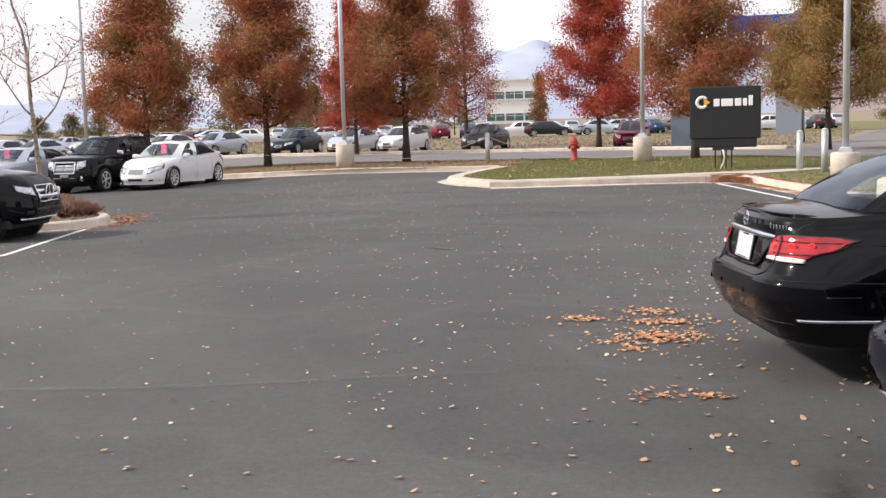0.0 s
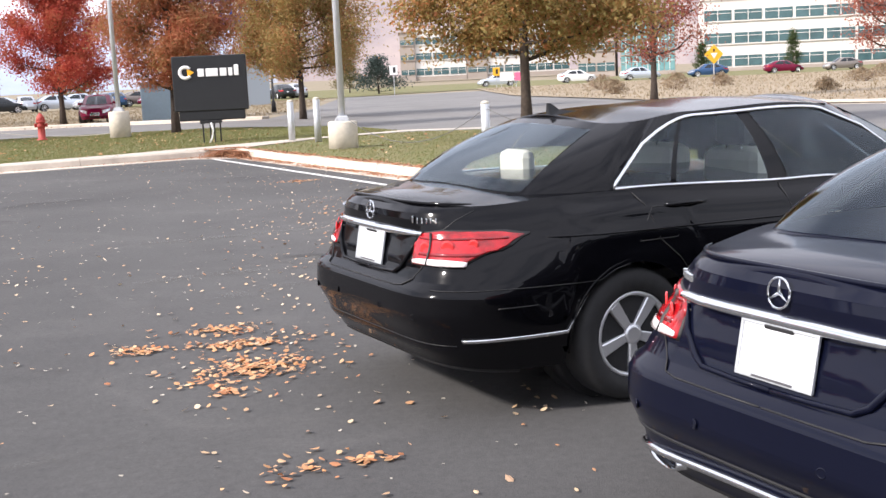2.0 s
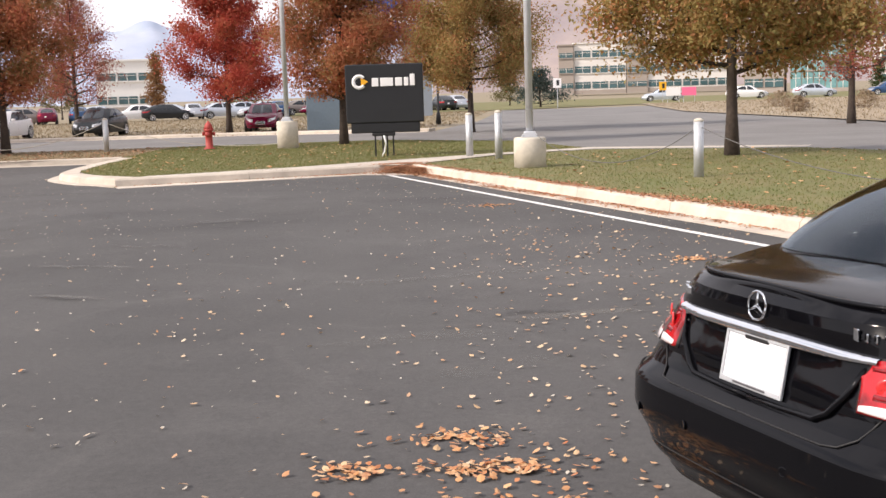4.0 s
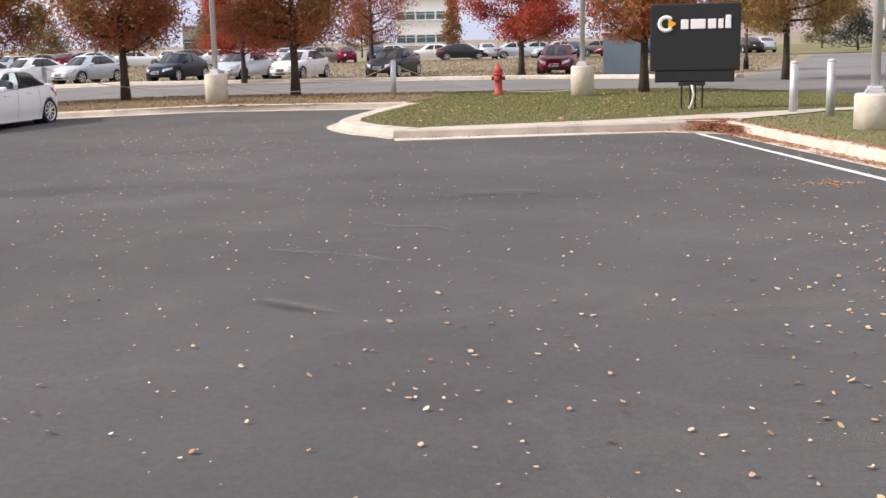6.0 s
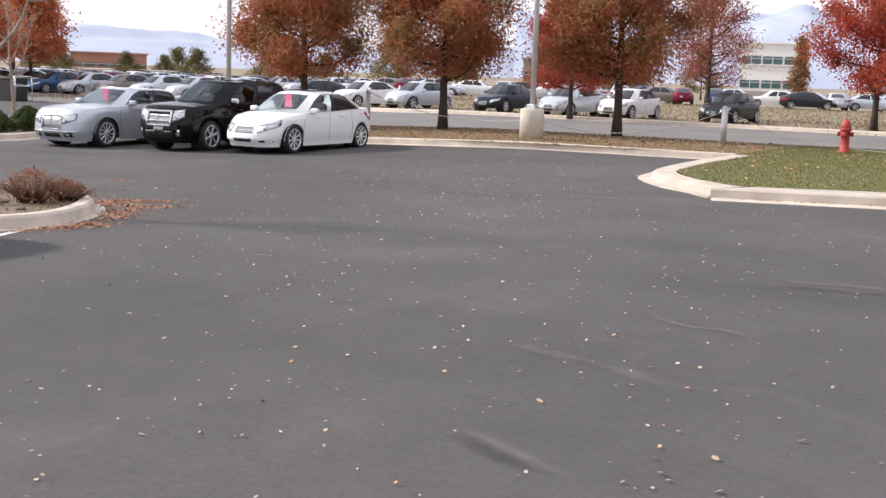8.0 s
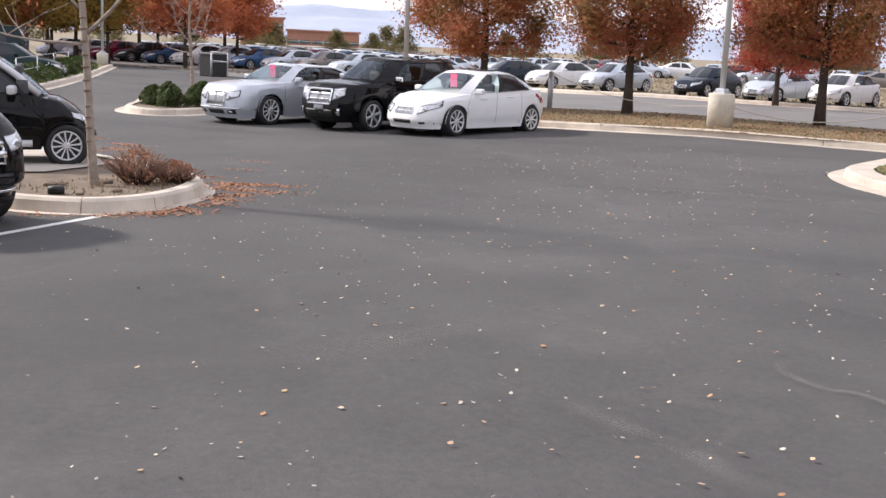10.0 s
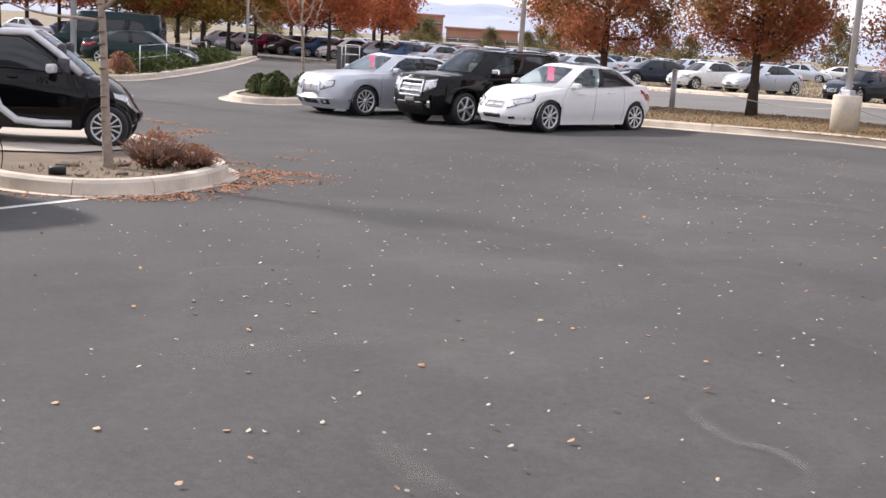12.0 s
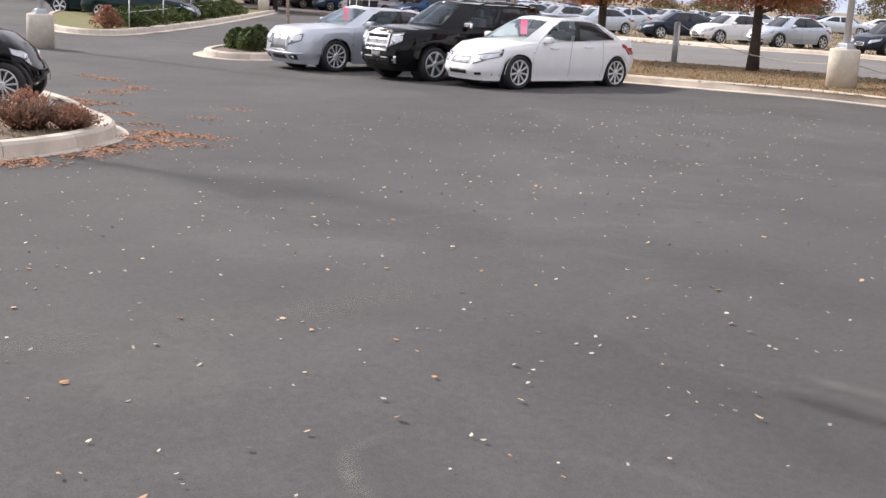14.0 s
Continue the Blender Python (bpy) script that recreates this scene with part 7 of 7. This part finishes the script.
FLEET = {}
parked("dark blue sedan with chrome grille on the far verge", P_DKBLUE, -28.6, 51.5, -90)
parked("pale silver sedan parked on the far verge", P_PALE, -25.1, 51.4, -92)
parked("white sedan with black grille on the far verge", P_WHITE, -22.4, 51.9, -92)
parked("charcoal sedan parked on the far verge", P_CHAR, -18.3, 53.4, -92)
parked("maroon sedan facing the street", P_MAROON, -10.6, 54.0, -84)
parked("pale silver sedan beside the street", P_PALE, -33.2, 50.9, -96)
parked("white sedan beside the street", P_WHITE, -37.0, 51.6, -98)
parked("dark blue sedan beside the street", P_DKBLUE, -41.2, 52.6, -112)
cols = [P_PALE, P_SILVER, P_PALE, P_TAUPE, P_SILVER, P_BLUE, P_PALE, P_WHITE, P_BLUE, P_CHAR, P_MAROON, P_PALE]
for i in range(13):
    t = i / 12
    parked("new sedan in a long row of parked cars", cols[i % len(cols)], lerp(-47.5, -76, t), lerp(53.0, 46.0, t), -99 + (i % 3) * 2, group="long row of parked cars")
for i in range(11):
    t = i / 10
    parked("new sedan in the second row of parked cars", cols[(i * 5 + 2) % len(cols)], lerp(-55, -82, t), lerp(62.0, 56.0, t), -99 + (i % 3) * 2, group="second row of parked cars")
for i in range(8):
    parked("car parked at the edge of the lot", cols[(i * 5 + 3) % len(cols)], -80 - 0.6 * i, 40 - 2.9 * i, 20, group="cars at the lot edge")
for i in range(16):
    t = i / 15
    parked("new sedan in the rear row of parked cars", cols[(i * 5 + 1) % len(cols)], lerp(-88, -58, t), lerp(66.0, 78.0, t), -99 + (i % 3) * 2, group="rear row of parked cars")
r = random.Random(12)
for i in range(34):
    t = i / 33
    parked("distant parked car across the field", cols[(i * 7 + 1) % len(cols)], lerp(-62, -3, t) + r.uniform(-0.6, 0.6), lerp(80, 104, t) + r.uniform(-3, 3), 20 + r.choice((0, 180, 90)), group="distant parked cars")
for i in range(12):
    parked("distant car before the office building", cols[(i * 5 + 2) % len(cols)], 18 + i * 7.3 + r.uniform(-1, 1), 118 + r.uniform(-2, 2), r.choice((0, 180)), group="cars before the offices")
sh_v = Shape(half=0.99, n=6.5, wheel_r=0.36, arch=0.41, rear_axle=-1.70, front_axle=1.70,
             rear=[(0, -2.55), (0.35, -2.66), (1, -2.62)], front=[(0, 2.35), (0.3, 2.50), (0.6, 2.48), (0.9, 2.36), (1, 2.20)],
             sill=[(-2.6, 0.40), (-1, 0.32), (1, 0.32), (2.4, 0.36)], shoulder=[(-2.6, 1.22), (0.6, 1.20), (1.5, 1.16), (2.1, 1.05), (2.5, 0.92)],
             tumble=[(0, 0.955), (0.35, 1.0), (0.8, 1.0), (1, 0.96)], plan=[(-2.6, 0.97), (-1.5, 1), (1.4, 1), (2.45, 0.94)],
             waist_x=(-2.62, 1.75), roof_x=(-2.52, 0.95), waist_w=0.95, roof_w=0.82, deck=0.04, bulge=0.02,
             roof_z=[(-2.6, 2.08), (-1, 2.14), (0.6, 2.12), (1.0, 2.04)],
             glass_s=[(0.0, 0.20, "rear_window"), (0.30, 0.40, "quarter_glass"), (0.42, 0.56, "side_glass"), (0.585, 0.70, "front_door_glass"), (0.79, 1.0, "windscreen")],
             glass_h=(0.08, 0.66), mirror_s=0.69, handles=(-0.3, 0.9), seams=(-0.6, 0.5, 1.45), house_n=6.0)
van = make_car("van", "dark green high-roofed van parked by the hedge", "van", sh_v, P_GREEN, 1, 5, chrome_frame=False)
front_end(van, sh_v, CHROME, (0.77, 0.86), (0.55, 0.80), 0.90, (0.55, 0.80), 2)
rear_end(van, sh_v)
put(van, -45.6, 25.3, -128)
parked("dark green sedan parked beside the van", P_GREEN, -42.2, 25.4, 52)

# ---- buildings and far things ----
WALL_HALL = mat("hall_wall", (0.82, 0.81, 0.79), 0.8, vary=0.05, scale=0.3)
WALLW = mat("office_wall", (0.72, 0.69, 0.65), 0.85, vary=0.08, scale=0.3)
WALLT = mat("taupe_wall", (0.36, 0.31, 0.27), 0.85, vary=0.08, scale=0.3)
BRICK = mat("brick_wall", (0.40, 0.20, 0.145), 0.9, vary=0.15, scale=0.5)
PANE = mat("office_glass", (0.06, 0.12, 0.13), 0.08, vary=0.3, scale=0.4)
TEAL = mat("teal_glass", (0.16, 0.33, 0.34), 0.1, vary=0.3, scale=0.6)


def office(name, label, x, y, rz, length, storeys, wall, sh=3.9, depth=18, n_win=12, z=0.0, band=1.5, pane=PANE):
    t = thing(name, label, "building", pose(x, y, z, 0, 0, rz))
    H = storeys * sh + 0.8
    part("wall", box(length / 2, depth / 2, H / 2, length, depth, H), wall, t)
    part("roof", box(length / 2, depth / 2, H + 0.12, length + 0.5, depth + 0.5, 0.25), wall, t)
    part("base_band", box(length / 2, -0.10, 0.45, length, 0.2, 0.9), WALLT, t)
    for s in range(storeys):
        zc = s * sh + 1.9
        for i in range(n_win):
            w = length / n_win
            win = part("window", box((i + 0.5) * w, -0.03, zc, w * 0.90, 0.12, band), pane, t)
            part("mullion", box((i + 0.5) * w, -0.10, zc, 0.10, 0.05, band), WALLW, win)
            part("transom", box((i + 0.5) * w, -0.10, zc + band * 0.2, w * 0.9, 0.05, 0.07), WALLW, win)
        if s:
            part("sill_band", box(length / 2, -0.12, zc - band / 2 - 0.1, length, 0.24, 0.16), wall, t)
    return t


office("office_building", "pale three-storey office building with ribbon windows", 57, 173.3, -16, 90, 3, WALLW, sh=3.45, n_win=20, depth=25, band=1.6, z=-0.4)
office("glass_atrium", "teal glass entrance hall of the offices", 45.5, 179.3, -16, 8.5, 3, WALLT, n_win=5, band=2.9, sh=3.2, pane=TEAL, depth=10, z=-0.4)
office("office_link", "taupe link beside the glass entrance hall", 39, 181.5, -16, 6, 2, WALLT, n_win=2, band=1.3, sh=3.3, depth=10, z=-0.4)
office("office_side_tower", "taupe end tower of the far office wing", 14.3, 250, -3, 3.2, 3, WALLT, n_win=1, band=1.0, sh=3.2, z=0.3)
office("office_wing", "pale far office wing with glass ribbon windows", 17.6, 250.3, -3, 11.0, 3, WALLW, n_win=3, sh=3.3, z=0.3, band=1.4)
office("office_stair_tower", "taupe stair tower of the far offices", 28.7, 249.4, -3, 4.4, 4, WALLT, n_win=1, band=1.0, sh=3.0, z=0.3)
office("office_wing", "second pale far office wing with ribbon windows", 33.2, 249.6, -3, 18, 3, WALLW, n_win=5, sh=3.3, z=0.3, band=1.4)
office("white_hall", "white low commercial hall with a shaded front", -58, 168, 12, 9, 2, WALL_HALL, n_win=3, sh=3.4, depth=7, band=1.1)
office("low_house", "beige low building behind the trees", -95, 170, 20, 20, 1, WALLT, n_win=4, sh=3.8, depth=14)
office("brick_store", "brick retail building in the distance", -147, 112.5, 53, 6.5, 2, BRICK, n_win=2, sh=2.2, depth=9, z=-0.2, band=0.5)
office("brick_store", "long low brick retail building in the distance", -142.6, 118.0, 51, 11.0, 1, BRICK, n_win=3, sh=2.7, depth=8, z=-0.2, band=0.5)

# blue pylon sign behind the trees, with plain pale bars
t = thing("pylon_sign", "tall blue and white pylon sign behind the trees", "sign", pose(-6.4, 78, 0, 0, 0, 5))
BLUEP = mat("sign_blue", (0.02, 0.07, 0.32), 0.4, vary=0.05)
part("blue_panel", box(0, 0, 6.7, 5.2, 0.5, 2.9, 0.03), BLUEP, t)
part("support", box(1.6, 0, 2.6, 1.9, 0.45, 5.3, 0.02), mat("sign_grey", (0.25, 0.29, 0.33), 0.5), t)
for i in range(7):
    part("name_bar", box(-1.9 + i * 0.62, -0.27, 6.6, 0.42, 0.05, 0.9, 0.01), WHITE, t)
t = thing("utility_cabinet", "grey-blue utility cabinet at the verge", "cabinet", pose(-7.15, 50.2, 0, 0, 0, 10))
part("housing", box(0, 0, 0.85, 1.55, 1.0, 1.7, 0.03), mat("cabinet_paint", (0.16, 0.22, 0.27), 0.5, vary=0.06), t)
part("lid", box(0, 0, 1.72, 1.65, 1.1, 0.08, 0.02), mat("cabinet_lid", (0.14, 0.20, 0.25), 0.5), t)


def road_sign(x, y, z, h, shape, label, rz=0):
    t = thing("road_sign", label, "road sign", pose(x, y, z, 0, 0, rz))
    part("post", box(0, 0, h / 2, 0.06, 0.06, h), GALV, t)
    YEL = mat("sign_yellow", (0.80, 0.42, 0.02), 0.5)
    if shape == "diamond":
        bm = box(0, -0.05, h, 0.85, 0.02, 0.85, 0.01)
        ob = part("plate", bm, YEL, t, "yellow diamond plate")
        ob.data.transform(Matrix.Translation((0, 0, h)) @ Matrix.Rotation(radians(45), 4, "Y") @ Matrix.Translation((0, 0, -h)))
        bm = bmesh.new()
        bm.faces.new([bm.verts.new(p) for p in ((-0.22, -0.066, h + 0.08), (0.0, -0.066, h - 0.26), (0.22, -0.066, h + 0.08))])
        part("yield_mark", bm, WHITE, t)
        part("arrow_mark", box(0, -0.066, h + 0.25, 0.10, 0.006, 0.18), DARK, t)
    else:
        part("plate", box(0, -0.05, h, 0.65, 0.02, 0.75, 0.01), WHITE if shape == "white" else YEL, t)
        part("mark", box(0.05, -0.066, h + 0.02, 0.22, 0.006, 0.42), DARK, t)
    return t


road_sign(24.0, 67.4, 0.05, 1.9, "diamond", "yellow diamond yield-ahead sign on a post")
road_sign(5.4, 92.5, 0.02, 2.0, "white", "white lane sign at the street corner", 0)
road_sign(15.4, 104.0, 0.02, 1.5, "yellow", "yellow arrow marker at the street corner", 0)
for x, c2, lab in ((16.5, WHITE, "white lawn board at the street corner"), (17.9, PINK, "red and white lawn board at the street corner")):
    t = thing("lawn_board", lab, "sign", pose(x, 105, 0.05))
    part("panel", box(0, 0, 0.95, 1.3, 0.05, 0.75, 0.01), c2, t)
    for dx in (-0.5, 0.5):
        part("stake", box(dx, 0.04, 0.3, 0.05, 0.05, 0.6), GALV, t)
t = thing("street_lantern", "dark post lantern beside the street", "street lamp", pose(-2.4, 56, 0))
part("post", lathe([(0.14, 0), (0.10, 0.5), (0.06, 0.6), (0.05, 3.2)], 10), DARK, t)
part("lantern", lathe([(0.05, 3.2), (0.18, 3.3), (0.22, 3.6), (0.05, 3.8)], 10), DARK, t)
t = thing("waste_bin", "black waste bin beside the shrub island", "bin", pose(-47.5, 38.2, 0))
part("bin_body", box(0, 0, 0.5, 1.1, 0.8, 1.0, 0.03), DARK, t)
part("bin_lid", box(0, 0, 1.03, 1.16, 0.86, 0.08, 0.02), DARK, t)


t = thing("balustrade", "low white balustrade before the brick stores", "fence")
for i in range(31):
    u = i / 30
    part("baluster", box(lerp(-100.5, -88.5, u), lerp(80.6, 94.2, u), 0.50, 0.16, 0.16, 1.0, 0.01), WALLW, t)
for zr in (0.08, 1.03):
    tube("rail", [(-100.6, 80.5, zr), (-88.4, 94.3, zr)], 0.09, WALLW, t, 6)


# ---- mountains ----
def ridge(name, label, az0, az1, dist, h0, amp, seed, colour, depth=900):
    rnd = random.Random(seed)
    n4, m4 = 120, 14
    v, f = [], []
    for j in range(m4 + 1):
        for i in range(n4 + 1):
            a = radians(lerp(az0, az1, i / n4))
            d = dist + depth * j / m4
            e = i / n4 * 7 + seed
            crest = 0.66 + 0.26 * noise.fractal(Vector((e * 0.42, seed, 0.3)), 1.0, 2.1, 4)
            z = (h0 * crest) * (j / m4) ** 0.8 + amp * 0.5 * noise.fractal(Vector((e * 1.7, j * 0.35, seed)), 1.0, 2.2, 5) * (j / m4)
            v.append((math.sin(a) * d, math.cos(a) * d, max(-5, z)))
    for j in range(m4):
        for i in range(n4):
            a = j * (n4 + 1) + i
            f.append((a, a + 1, a + n4 + 2, a + n4 + 1))
    return tagged(part(name, mesh_of(name, v, f), colour), label, "mountain", kind="structure")


# Distance haze is mixed into these base colours; the air itself is clear.
M_NEAR = mat("haze_tinted_hill", (0.38, 0.31, 0.28), 1.0, other=(0.22, 0.19, 0.21), scale=0.006)
M_FAR = mat("haze_tinted_mountain", (0.30, 0.36, 0.47), 1.0, other=(0.42, 0.46, 0.55), scale=0.004)
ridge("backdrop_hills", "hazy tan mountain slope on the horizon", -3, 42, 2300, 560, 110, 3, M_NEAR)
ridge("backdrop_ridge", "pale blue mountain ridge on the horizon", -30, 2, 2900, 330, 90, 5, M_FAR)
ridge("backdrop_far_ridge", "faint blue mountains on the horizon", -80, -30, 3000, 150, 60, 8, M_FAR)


# ---- the lot falls gently towards one corner; the plan is drawn at eleven tenths ----
def fall(x, y):
    return -0.022 * max(0.0, min(12.0, (-x - 4) - max(0.0, y - 14) * 0.75))


for ob in list(scene.objects):
    if ob.parent is not None or ob.type not in ("MESH", "EMPTY"):
        continue
    kind = ob["kind"] if "kind" in ob else ""
    if ob.name in ("ground", "parking_lot", "road", "lawn_strip") or ob.name.startswith("island_"):
        bm = bmesh.new()
        bm.from_mesh(ob.data)
        for k in range(-33, -2):
            bmesh.ops.bisect_plane(bm, geom=bm.verts[:] + bm.edges[:] + bm.faces[:], plane_co=(k * 1.5, 0, 0), plane_no=(1, 0, 0))
        for k in range(9, 40):
            bmesh.ops.bisect_plane(bm, geom=bm.verts[:] + bm.edges[:] + bm.faces[:], plane_co=(0, k * 1.5, 0), plane_no=(0, 1, 0))
        bm.to_mesh(ob.data)
        bm.free()
    if kind in ("structure", "stuff") or ob.name == "railing":
        for o in (ob, *ob.children):
            if o.type == "MESH":
                n_v = len(o.data.vertices)
                co = np.empty(n_v * 3)
                o.data.vertices.foreach_get("co", co)
                co = co.reshape(-1, 3)
                co[:, 2] += -0.022 * np.clip((-co[:, 0] - 4) - np.clip(co[:, 1] - 14, 0, None) * 0.75, 0, 12)
                o.data.vertices.foreach_set("co", co.ravel())
                o.data.update()
    else:
        ob.location.z += fall(ob.location.x, ob.location.y)
    ob.matrix_basis = Matrix.Scale(PLAN_SCALE, 4) @ ob.matrix_basis
